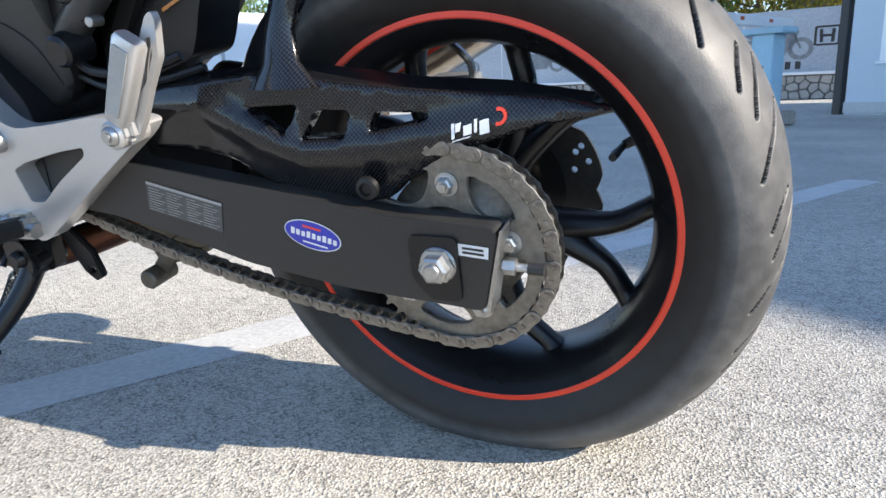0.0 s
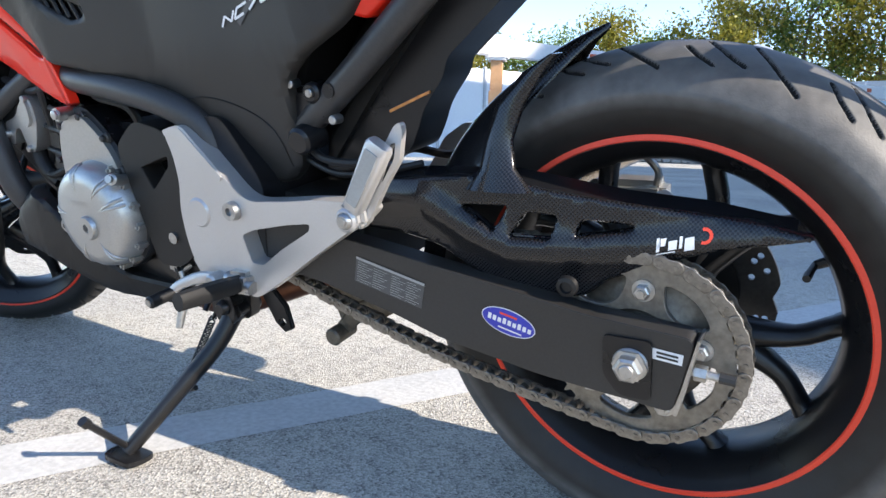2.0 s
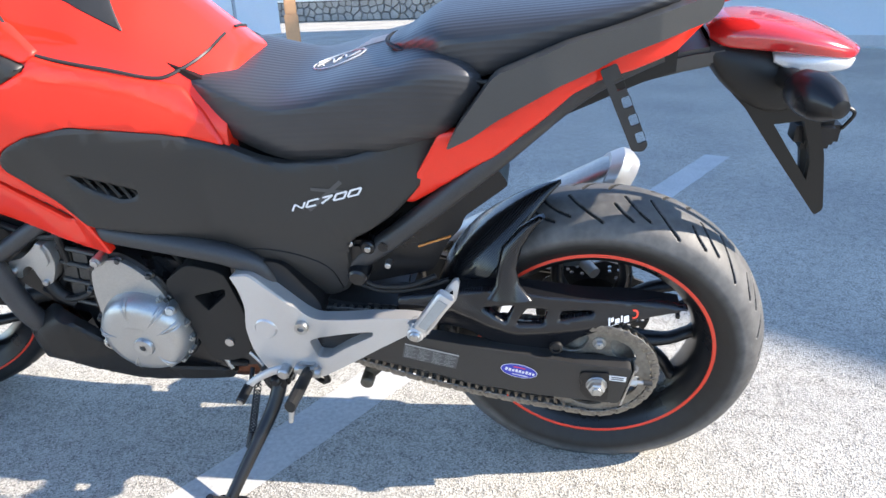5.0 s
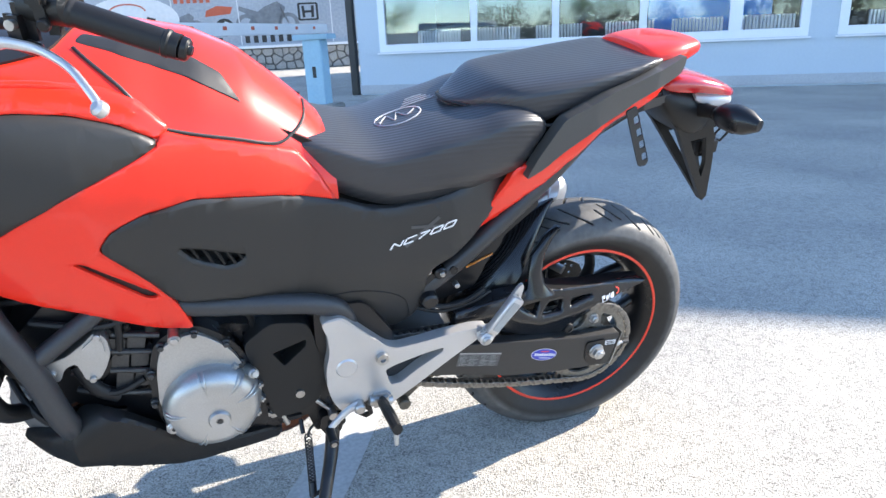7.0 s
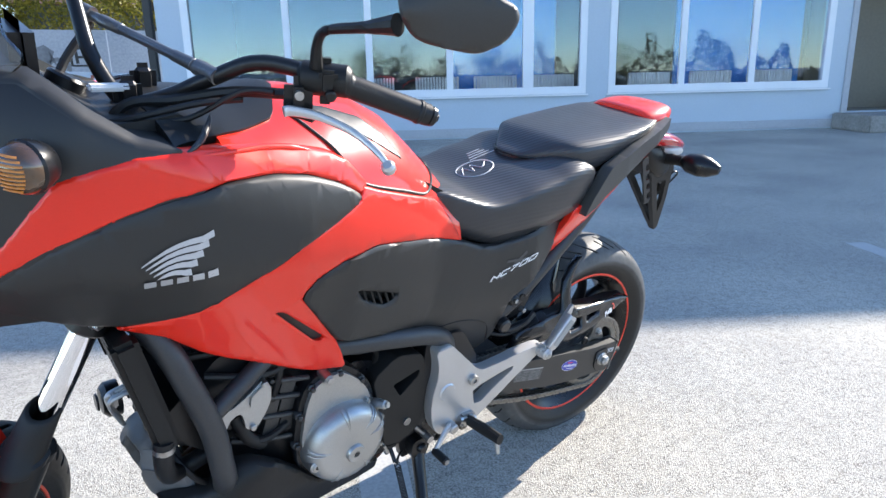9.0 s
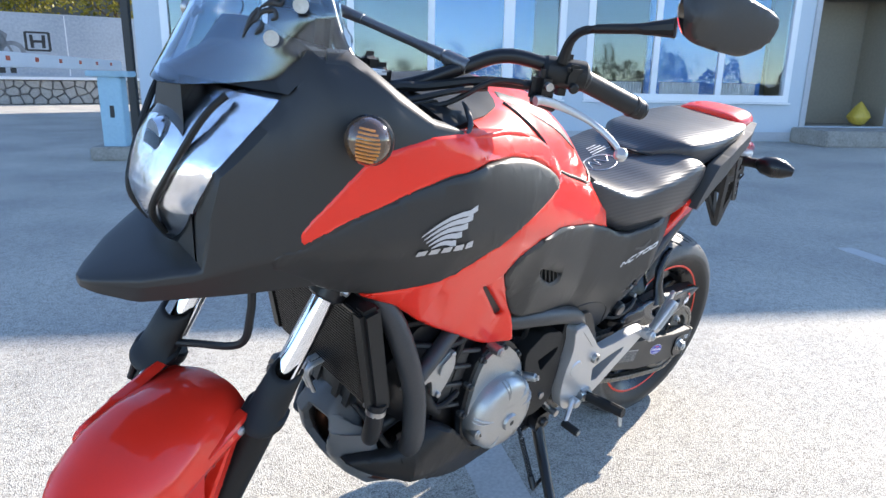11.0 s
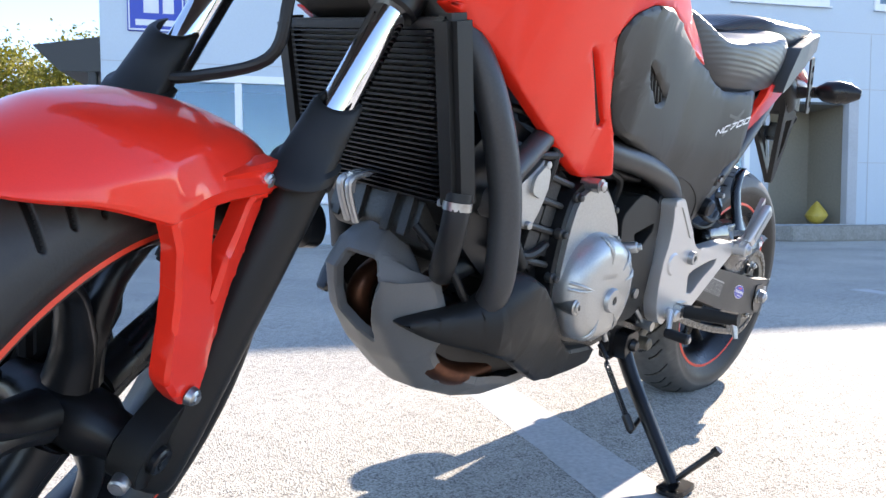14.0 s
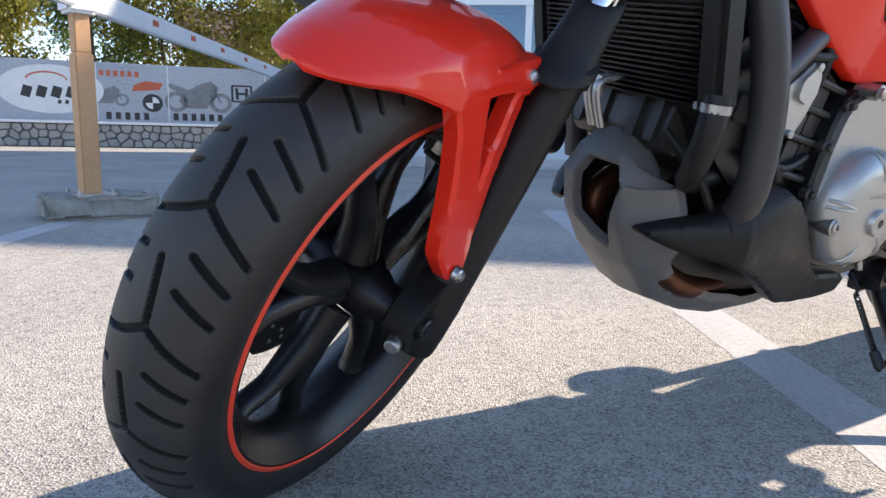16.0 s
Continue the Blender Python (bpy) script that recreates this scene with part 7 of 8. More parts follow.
for sd in (-1, 1):
    part("side_stripe", shell(grown(stripe, -0.001), lambda x, z: body_y(x, z) + 0.002, 0.004, 0.012, 0.005, 0.004, 0.008, sd), RED, bike, "glossy red upper side panel", 45)
    ledge = spline([(-1.165, 1.034), (-1.10, 1.029), (-1.037, 1.025), (-0.990, 1.018), (-0.950, 1.008)], 8)
    part("stripe_ledge", tube([(x, sd * (body_y(x, z) - 0.001), z) for x, z in ledge], [0.001, 0.0045, 0.006, 0.0065, 0.001], 10, 1, straight=True), RED, bike, "raised red edge of the side panel", 60)
    ds = part("side_panel", shell(dark_side, lambda x, z: body_y(x, z) + 0.0002 + 0.0058 * min(1.0, max(0.0, (x + 1.36) / 0.2)), 0.004, 0.024, 0.006, 0.004, 0.018, sd), GREYP, bike, "charcoal side panel with a silver wing emblem", 45)
    part("lower_shroud", shell(grown(shroud, 0.0005), lambda x, z: body_y(x, z) + 0.001, 0.004, 0.016, 0.004, 0.003, 0.008, sd, [slot_cut]), RED, bike, "glossy red lower side shroud", 45)
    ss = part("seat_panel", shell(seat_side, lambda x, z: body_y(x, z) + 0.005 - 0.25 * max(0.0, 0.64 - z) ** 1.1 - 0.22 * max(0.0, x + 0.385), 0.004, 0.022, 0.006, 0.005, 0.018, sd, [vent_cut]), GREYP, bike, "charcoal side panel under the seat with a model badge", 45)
    # Black sheets added behind slot and vent, painting the shade inside them.
    part("slot_shade_sheet", shell(grown(slot_cut, 0.012), lambda x, z: body_y(x, z) - 0.010, 0.002, 0.02, 0.0, 0.0, 0.004, sd), INK, ss)
    part("vent_shade_sheet", prism([(-0.90, 0.66), (-0.72, 0.66), (-0.72, 0.77), (-0.90, 0.77)], min(sd * 0.150, sd * 0.154), max(sd * 0.150, sd * 0.154), bev=0), INK, ss)
    for k in range(5):
        x = -0.852 + 0.018 * k
        part("vent_slat", tube([(x, sd * (body_y(x, 0.74) - 0.006), 0.750 - 0.0068 * k), (x + 0.014, sd * (body_y(x, 0.72) - 0.006), 0.716 - 0.006 * k)], 0.003, 6, 2), MATT, ss)
    lift = lambda x, z: body_y(x, z) + 0.0064
    for k in range(5):
        a, e = (-1.228 + 0.0045 * k, 0.8965 - 0.0050 * k), (-1.137 - 0.0080 * k, 0.9390 - 0.0130 * k)
        top_, low_ = [], []
        for f in np.linspace(0, 1, 7):
            x, z = a[0] + (e[0] - a[0]) * f, a[1] + (e[1] - a[1]) * f + 0.0075 * math.sin(math.pi * min(1.0, f * 1.15)) * (1 - 0.08 * k)
            th = 0.0016 + 0.0082 * f ** 0.7
            top_.append((x, z))
            low_.append((x + 0.0012 * f, z - th))
        part("wing_feather", decal([[top_[i], top_[i + 1], low_[i + 1], low_[i]] for i in range(6)], lift, sd, 0.0012), SILVERP, ds, "silver feather of a wing emblem")
    part("letter_bar", decal([slant(-1.224 + 0.0195 * k, 0.8585 + 0.0022 * k, 0.0145, 0.0115, 0.13) for k in range(5)], lift, sd, 0.0012), SILVERP, ds, "silver lettering as bars")
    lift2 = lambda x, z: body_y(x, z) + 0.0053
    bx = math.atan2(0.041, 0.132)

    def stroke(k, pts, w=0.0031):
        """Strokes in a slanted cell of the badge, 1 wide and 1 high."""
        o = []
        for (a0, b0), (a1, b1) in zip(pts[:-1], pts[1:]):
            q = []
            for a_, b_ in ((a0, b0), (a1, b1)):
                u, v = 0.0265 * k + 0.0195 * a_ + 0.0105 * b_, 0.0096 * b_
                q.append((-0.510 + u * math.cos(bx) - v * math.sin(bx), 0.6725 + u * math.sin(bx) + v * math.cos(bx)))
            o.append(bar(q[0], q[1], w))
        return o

    # The cells spell the model badge: two letters, then three digits.
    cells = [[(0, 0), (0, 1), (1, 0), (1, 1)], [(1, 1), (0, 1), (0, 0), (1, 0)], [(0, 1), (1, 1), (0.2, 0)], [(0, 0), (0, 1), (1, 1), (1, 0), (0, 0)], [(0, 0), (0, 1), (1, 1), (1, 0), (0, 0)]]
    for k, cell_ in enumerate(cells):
        part("badge_stroke", decal(stroke(k, cell_), lift2, sd, 0.0018), WHITE, ss, "white slanted character of the model badge")
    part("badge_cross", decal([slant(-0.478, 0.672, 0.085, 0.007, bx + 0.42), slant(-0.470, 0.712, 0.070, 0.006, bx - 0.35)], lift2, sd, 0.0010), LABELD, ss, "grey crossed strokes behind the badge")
    part("panel_crease", tube([(x, sd * (body_y(x, z) + 0.0055 - 0.25 * max(0.0, 0.64 - z) ** 1.1), z) for x, z in spline([(-0.64, 0.582), (-0.58, 0.585), (-0.52, 0.57), (-0.475, 0.54), (-0.462, 0.49)], 5)], 0.0012, 5, 1, straight=True), MATT, ss)


def loft(stations, n=32, power=0.62, base=0.0):
    """Closed sections: half width, top, bottom; rounded above, flatter below."""
    P = spline(stations, 5)
    rings = []
    for x, w, zt, zb in P:
        ring = []
        zm = zb + (zt - zb) * 0.42
        for t in np.linspace(0, 2 * math.pi, n, endpoint=False):
            c, s = math.cos(t), math.sin(t)
            y = w * math.copysign(abs(c) ** power, c)
            z = zm + ((zt - zm) if s > 0 else (zm - zb)) * math.copysign(abs(s) ** (0.8 if s > 0 else 0.55), s)
            ring.append((x, y, z))
        rings.append(ring)
    return sweep(rings)


def seat_loft(stations, n=44, dome=0.75):
    P = spline(stations, 5)
    rings = []
    for x, w, zt, ze, zb in P:
        ring = []
        for t in np.linspace(0, math.pi, n - 6):
            c, s = math.cos(t), math.sin(t)
            y = w * math.copysign(abs(c) ** 0.75, c)
            ring.append((x, y, ze + (zt - ze) * abs(s) ** dome))
        ring += [(x, -w * 0.985, ze - (ze - zb) * 0.5), (x, -w * 0.93, zb + 0.004), (x, -w * 0.86, zb), (x, w * 0.86, zb), (x, w * 0.93, zb + 0.004), (x, w * 0.985, ze - (ze - zb) * 0.5)]
        rings.append(ring)
    return sweep(rings)


RIDER = [(-0.674, 0.088, 0.890, 0.878, 0.862), (-0.664, 0.118, 0.893, 0.870, 0.848), (-0.628, 0.138, 0.888, 0.862, 0.806), (-0.590, 0.150, 0.877, 0.850, 0.782), (-0.523, 0.164, 0.858, 0.832, 0.758), (-0.463, 0.171, 0.865, 0.835, 0.752), (-0.403, 0.176, 0.882, 0.846, 0.758), (-0.335, 0.177, 0.898, 0.856, 0.775), (-0.285, 0.176, 0.915, 0.866, 0.788), (-0.245, 0.171, 0.918, 0.872, 0.802), (-0.212, 0.162, 0.908, 0.872, 0.838), (-0.194, 0.148, 0.890, 0.868, 0.860)]
PILLION = [(-0.353, 0.010, 0.904, 0.899, 0.880), (-0.346, 0.034, 0.908, 0.899, 0.878), (-0.322, 0.062, 0.918, 0.902, 0.878), (-0.296, 0.088, 0.934, 0.904, 0.876), (-0.272, 0.112, 0.946, 0.905, 0.874), (-0.245, 0.132, 0.952, 0.906, 0.872), (-0.19, 0.143, 0.958, 0.908, 0.876), (-0.13, 0.145, 0.963, 0.922, 0.898), (-0.066, 0.142, 0.968, 0.942, 0.924), (0.0, 0.133, 0.975, 0.956, 0.942), (0.045, 0.120, 0.979, 0.968, 0.954), (0.088, 0.098, 0.978, 0.970, 0.958), (0.104, 0.072, 0.974, 0.968, 0.960)]
part("rider_seat", seat_loft(RIDER, 48, 0.42), SEATRIB, bike, "black ribbed leatherette rider seat with an embroidered emblem", 60)
part("pillion_seat", seat_loft(PILLION, 48, 0.42), SEATRIB, bike, "black ribbed pillion seat", 60)
part("seat_piping", tube([(-0.324, 0.064, 0.900), (-0.351, 0.030, 0.902), (-0.357, 0.0, 0.903), (-0.351, -0.030, 0.902), (-0.324, -0.064, 0.900), (-0.276, -0.113, 0.896), (-0.25, -0.135, 0.890), (-0.215, -0.147, 0.884), (-0.19, -0.148, 0.876), (-0.165, -0.147, 0.880)], 0.0035, 8, 5), HOSE, bike)


def seat_top(x, y):
    """Height of the rider seat's upper side near its middle."""
    q = spline(RIDER, 5)
    w, zt, ze = (float(np.interp(x, q[:, 0], q[:, c])) for c in (1, 2, 3))
    c_ = min(1.0, abs(y) / w) ** (1 / 0.75)
    return ze + (zt - ze) * math.sqrt(max(0.0, 1 - c_ * c_)) ** 0.42


def stitched(pts, closed=False):
    return tube([(x, y, seat_top(x, y) + 0.0006) for x, y in pts], 0.0015, 5, 1, straight=True, closed=closed)


ring_ = [(-0.444 + 0.046 * math.cos(t), -0.004 + 0.036 * math.sin(t)) for t in np.linspace(0, 2 * math.pi, 30, endpoint=False)]
zig = spline([(-0.482, -0.012), (-0.462, 0.016), (-0.452, -0.012), (-0.440, 0.018), (-0.428, -0.010), (-0.408, 0.006)], 5)
part("seat_emblem", joined(stitched(ring_, True), stitched([tuple(q) for q in zig]), *[stitched([(-0.425 + 0.006 * k + 0.012 * i, 0.036 + 0.011 * k) for i in range(7 - k)]) for k in range(4)]), SILVERP, bike, "pale embroidered emblem on the seat")

# tail
red_tail = [(-0.334, 0.674), (-0.300, 0.730), (-0.258, 0.802), (-0.190, 0.812), (-0.110, 0.855), (-0.0185, 0.905), (0.050, 0.942), (0.120, 0.975), (0.136, 0.978), (0.116, 0.937), (0.078, 0.900), (0.022, 0.881), (-0.024, 0.870), (-0.062, 0.853), (-0.100, 0.818), (-0.142, 0.782), (-0.178, 0.750), (-0.218, 0.730), (-0.270, 0.696), (-0.300, 0.677), (-0.315, 0.668)]


def tail_y(x, z):
    return float(np.interp(x, [-0.37, -0.25, -0.1, 0.05, 0.19], [0.160, 0.158, 0.145, 0.115, 0.065])) - 0.35 * max(0.0, 0.80 + 0.35 * (x + 0.2) - z)


# Charcoal plastic in a lighter, browner colour that stands for sun on it.
RAILM = surface("sunlit_rail_plastic", (0.060, 0.057, 0.053), (0.048, 0.046, 0.043), rough=0.40, rough2=0.5, grain=600, big=8, bump=0.06)


def rail_y(x, z):
    return tail_y(x, 1.0) + 0.027


grab = [(-0.2465, 0.785), (-0.2248, 0.8232), (-0.1998, 0.8563), (-0.171, 0.894), (-0.123, 0.912), (-0.071, 0.932), (-0.010, 0.946), (0.044, 0.960), (0.112, 0.976), (0.132, 0.982), (0.131, 0.958), (0.118, 0.944), (0.050, 0.924), (-0.006, 0.9065), (-0.032, 0.893), (-0.080, 0.875), (-0.117, 0.856), (-0.170, 0.828), (-0.207, 0.803)]
for sd in (-1, 1):
    part("tail_panel", shell(red_tail, lambda x, z: tail_y(x, z) + 0.006, 0.004, 0.016, 0.004, 0.003, 0.006, sd), RED, bike, "glossy red tail panel", 45)
    part("grab_rail", shell(grab, rail_y, 0.018, 0.012, 0.0, 0.0, 0.010, sd), RAILM, bike, "charcoal pillion grab rail", 45)
part("tail_top", loft([(0.056, 0.096, 0.990, 0.930), (0.070, 0.101, 0.996, 0.938), (0.11, 0.101, 1.002, 0.948), (0.15, 0.092, 1.004, 0.956), (0.195, 0.068, 1.000, 0.966), (0.212, 0.052, 0.994, 0.972), (0.218, 0.034, 0.988, 0.977)], 28), RED, bike, "red tail cap")
tl = part("tail_light", loft([(0.135, 0.040, 0.908, 0.892), (0.160, 0.064, 0.923, 0.884), (0.220, 0.074, 0.922, 0.878), (0.285, 0.070, 0.906, 0.868), (0.330, 0.054, 0.887, 0.862), (0.350, 0.028, 0.876, 0.864)], 28), LAMPRED, bike, "red tail lamp with a silver lower piece under the seat tail")
# Opaque silver piece paints the sun's glint on the lamp's sides.
part("lower_lens_glint", loft([(0.225, 0.060, 0.882, 0.862), (0.255, 0.0715, 0.886, 0.848), (0.300, 0.066, 0.884, 0.844), (0.330, 0.0535, 0.868, 0.848), (0.346, 0.030, 0.862, 0.854)], 28), SILVERP, tl, "opaque silver lower piece that stands for a sun glint")
part("lamp_housing", loft([(0.135, 0.058, 0.902, 0.865), (0.160, 0.067, 0.898, 0.830), (0.205, 0.068, 0.893, 0.792), (0.250, 0.062, 0.868, 0.780), (0.290, 0.050, 0.848, 0.802), (0.302, 0.028, 0.840, 0.826)], 24), MATT, tl, "black lamp housing")
part("lamp_bracket", prism([(0.040, 0.838), (0.050, 0.872), (0.113, 0.886), (0.160, 0.892), (0.165, 0.866), (0.106, 0.854)], -0.060, 0.060, bev=0.006), RAILM, tl, "grey arm from the seat tail")
def plate_arm(sd):
    """One tapering arm of the forked carrier; the two meet at the tip."""
    bm = prism([(0.174, 0.820), (0.180, 0.836), (0.284, 0.830), (0.312, 0.772), (0.338, 0.704), (0.368, 0.594), (0.358, 0.580), (0.262, 0.708), (0.201, 0.792)], -0.007, 0.007, [[(0.248, 0.764), (0.290, 0.770), (0.318, 0.700), (0.324, 0.656)]], bev=0.003, rnd=0.008)
    for v in bm.verts:
        v.co.y += sd * 0.046 * min(1.0, max(0.0, (v.co.z - 0.575) / 0.22))
    return bm


pl = part("plate_holder", joined(prism([(0.176, 0.838), (0.292, 0.838), (0.306, 0.796), (0.196, 0.800)], -0.056, 0.056, bev=0.006, rnd=0.008)), MATT, bike, "black forked number plate carrier without a plate")
for sd in (-1, 1):
    part("carrier_arm", plate_arm(sd), MATT, pl)
part("plate_lamp", joined(block((0.326, 0.0, 0.735), (0.066, 0.056, 0.052), 0.012), tube([(0.330, -0.02, 0.755), (0.340, -0.035, 0.785), (0.364, -0.035, 0.777), (0.358, -0.02, 0.745)], 0.003, 6, 5)), BLACK, pl)
for sd in (-1, 1):
    bl = part("rear_indicator", lathe([(0, 0.055), (0.010, 0.052), (0.022, 0.030), (0.026, 0.008), (0.022, -0.018), (0.010, -0.034), (0, -0.038)], 20), BLACK, bike, "dark rear turn signal on a stalk", m=Matrix.Translation((0.252, sd * 0.148, 0.851)) @ Matrix.Rotation(radians(-90 * sd + 90) + radians(16), 4, "Z") @ Matrix.Scale(1.22, 4))
    part("stalk", tube([(0.245, sd * 0.04, 0.842), (0.250, sd * 0.085, 0.846), (0.252, sd * 0.125, 0.850)], [0.020, 0.015, 0.016], 12, 4), MATT, bl)
part("perforated_strip", prism([(-0.028, 0.892), (-0.006, 0.902), (0.046, 0.782), (0.040, 0.772), (0.024, 0.772)], -0.160, -0.156, [fillet([(-0.009 + 0.0115 * k, 0.879 - 0.0265 * k), (0.003 + 0.0115 * k, 0.884 - 0.0265 * k), (0.009 + 0.0115 * k, 0.868 - 0.0265 * k), (-0.003 + 0.0115 * k, 0.863 - 0.0265 * k)], 0.003, 2) for k in range(4)], bev=0.0005, rnd=0.004), INK, bike, "black perforated metal strip hanging from the rail")

# ---- motorcycle: front end ----
def fork_x(z):
    return FRONT.x + 0.004 + 0.51 * (z - FRONT.z)


def slider_x(z):
    return FRONT.x + float(np.interp(z - FRONT.z, [-0.10, 0.0, 0.30], [-0.006, 0.032, 0.1585]))


YL, YR = FRONT.y - 0.098, FRONT.y + 0.098
def fork_guard(y, side):
    """A half shell in front of the chromed tube, wider at its foot, with a flared collar."""
    rings = []
    for z, rr in ((0.576, 0.035), (0.579, 0.0370), (0.590, 0.0365), (0.593, 0.0310), (0.625, 0.0285), (0.652, 0.0265), (0.656, 0.0235)):
        c = Vector((fork_x(z) - 0.020, y + side * 0.006, z + 0.004))
        arc = np.radians(np.linspace(62, 298, 25))
        out = [(c.x + rr * math.cos(t), c.y + rr * math.sin(t), c.z + 0.012 * math.cos(t) * (rr / 0.035)) for t in arc]
        inn = [(c.x + (rr - 0.004) * math.cos(t), c.y + (rr - 0.004) * math.sin(t), c.z + 0.012 * math.cos(t) * (rr / 0.035)) for t in arc[::-1]]
        rings.append(out + inn)
    return sweep(rings)


fork = part("front_fork", joined(*[tube([(fork_x(0.61), y, 0.61), (fork_x(0.98), y, 0.98)], 0.0205, 24, 2) for y in (YL, YR)]), CHROME, bike, "telescopic fork with chromed tubes and black sliders", m=STEER)
for y, s in ((YL, -1), (YR, 1)):
    sl = part("slider", joined(tube([(slider_x(z) + 0.004, y, z) for z in (0.238, 0.247, 0.30, 0.42, 0.585)], [0.019, 0.0265, 0.0300, 0.0300, 0.0300], 22, 3), prism([(FRONT.x - 0.014, 0.316), (FRONT.x + 0.034, 0.345), (FRONT.x + 0.052, 0.290), (FRONT.x + 0.026, 0.252), (FRONT.x - 0.020, 0.258), (FRONT.x - 0.030, 0.284)], y - 0.012, y + 0.024, bev=0.007, rnd=0.016, seg=3)), MATT, fork, "satin black fork slider", m=STEER)
    part("dust_seal", tube([(slider_x(z), y, z) for z in (0.568, 0.571, 0.583, 0.586)], [0.0325, 0.0350, 0.0350, 0.0320], 28, 1, straight=True), HOSE, sl, "", 25, m=STEER)
    part("tube_guard", fork_guard(y, s), MATT, fork, "black plastic half-shell guard on the fork tube", 40, m=STEER)
part("axle_end", joined(rod((FRONT.x, YL + 0.07, FRONT.z), (FRONT.x, YL - 0.020, FRONT.z), 0.0145, 0.0145, 22, 0.002), rod((FRONT.x, YL + 0.045, FRONT.z), (FRONT.x, YL + 0.022, FRONT.z), 0.021, 0.020, 22, 0.003), rod((FRONT.x, YL - 0.020, FRONT.z), (FRONT.x, YL - 0.0215, FRONT.z), 0.008, seg=6)), BLACK, fork, m=STEER)
part("pinch_bolt", joined(rod((FRONT.x - 0.018, YL + 0.004, 0.272), (FRONT.x - 0.038, YL - 0.001, 0.270), 0.0100, 0.0092, 16, 0.002), rod((FRONT.x - 0.038, YL - 0.001, 0.270), (FRONT.x - 0.0388, YL - 0.0012, 0.270), 0.005, seg=6)), STEEL, fork, m=STEER)
part("lower_clamp", joined(block((fork_x(0.795) + 0.012, FRONT.y, 0.795), (0.06, 0.235, 0.045), 0.014), *[rod((fork_x(0.762), y, 0.762), (fork_x(0.83), y, 0.83), 0.031, seg=20, bev=0.004) for y in (YL, YR)]), BLACK, fork, "black lower fork clamp", m=STEER)
part("clamp_bolt", joined(*[nut((fork_x(0.79) - 0.022, y, 0.80), 0.010, 0.012) for y in (YL - 0.026,)]), STEEL, fork, m=STEER)
part("upper_clamp", joined(block((fork_x(1.02) + 0.015, FRONT.y, 1.02), (0.07, 0.225, 0.035), 0.012), *[rod((fork_x(1.0), y, 1.0), (fork_x(1.055), y, 1.055), 0.029, seg=20, bev=0.004) for y in (YL, YR)]), BLACK, fork, "black upper fork clamp", m=STEER)
part("front_caliper", joined(block((FRONT.x + 0.115, YR + 0.005, FRONT.z + 0.10), (0.06, 0.06, 0.11), 0.014, None)), BLACK, fork, "black brake caliper", m=STEER)
part("brake_hose", tube([(-1.33, -0.02, 0.80), (-1.385, -0.06, 0.78), (-1.395, -0.072, 0.725), (-1.405, -0.06, 0.665), (-1.45, 0.02, 0.635), (-1.50, 0.07, 0.62), (-1.52, 0.09, 0.55)], 0.0065, 10, 6), HOSE, bike, "black brake hose in a loop")


def fender():
    """Front mudguard: a domed arch with a crease along each flank, deep sides and a blunt rounded front."""
    rings = []
    for f in np.linspace(0, 1, 56):
        deg = 121.6 - 58.6 * f ** 1.35
        a = radians(deg)
        R = float(np.interp(deg, [55, 66, 76, 84, 96, 105, 115, 121.6], [0.334, 0.335, 0.333, 0.331, 0.334, 0.339, 0.340, 0.337]))
        edge = float(np.interp(deg, [60, 65, 72, 80, 95, 101, 106, 109, 112, 117, 121.6], [0.306, 0.299, 0.284, 0.276, 0.268, 0.268, 0.283, 0.293, 0.303, 0.316, 0.331]))
        hw = float(np.interp(deg, [55, 64, 70, 100, 106, 112, 116, 119, 120.7, 121.6], [0.076, 0.084, 0.089, 0.088, 0.079, 0.066, 0.053, 0.040, 0.028, 0.014]))
        fold = float(np.interp(deg, [63, 72, 80, 90, 104, 116, 122], [0.52, 0.58, 0.66, 0.78, 0.88, 0.90, 0.93]))
        cut = float(np.interp(deg, [63, 90, 102, 112, 121.6], [0.24, 0.26, 0.40, 0.66, 0.80]))
        rise = float(np.interp(deg, [63, 100, 112], [2.6, 2.4, 1.9]))
        top, low = [], []
        for w in np.linspace(-1, 1, 41):
            q = abs(w)
            if q < 0.62:
                k = q / 0.62
                y, r = hw * fold * k ** 0.95, R - cut * (R - edge) * k ** rise
            else:
                k = (q - 0.62) / 0.38
                y, r = hw * (fold + (1 - fold) * min(1.0, k / 0.72)), R - (R - edge) * (cut + (1 - cut) * k)
            top.append((r * math.cos(a), math.copysign(y, w), r * math.sin(a)))
            low.append(((r - 0.004) * math.cos(a), math.copysign(max(0.0, y - 0.0035), w), (r - 0.004) * math.sin(a)))
        rings.append(top + low[::-1])
    return sweep(rings)


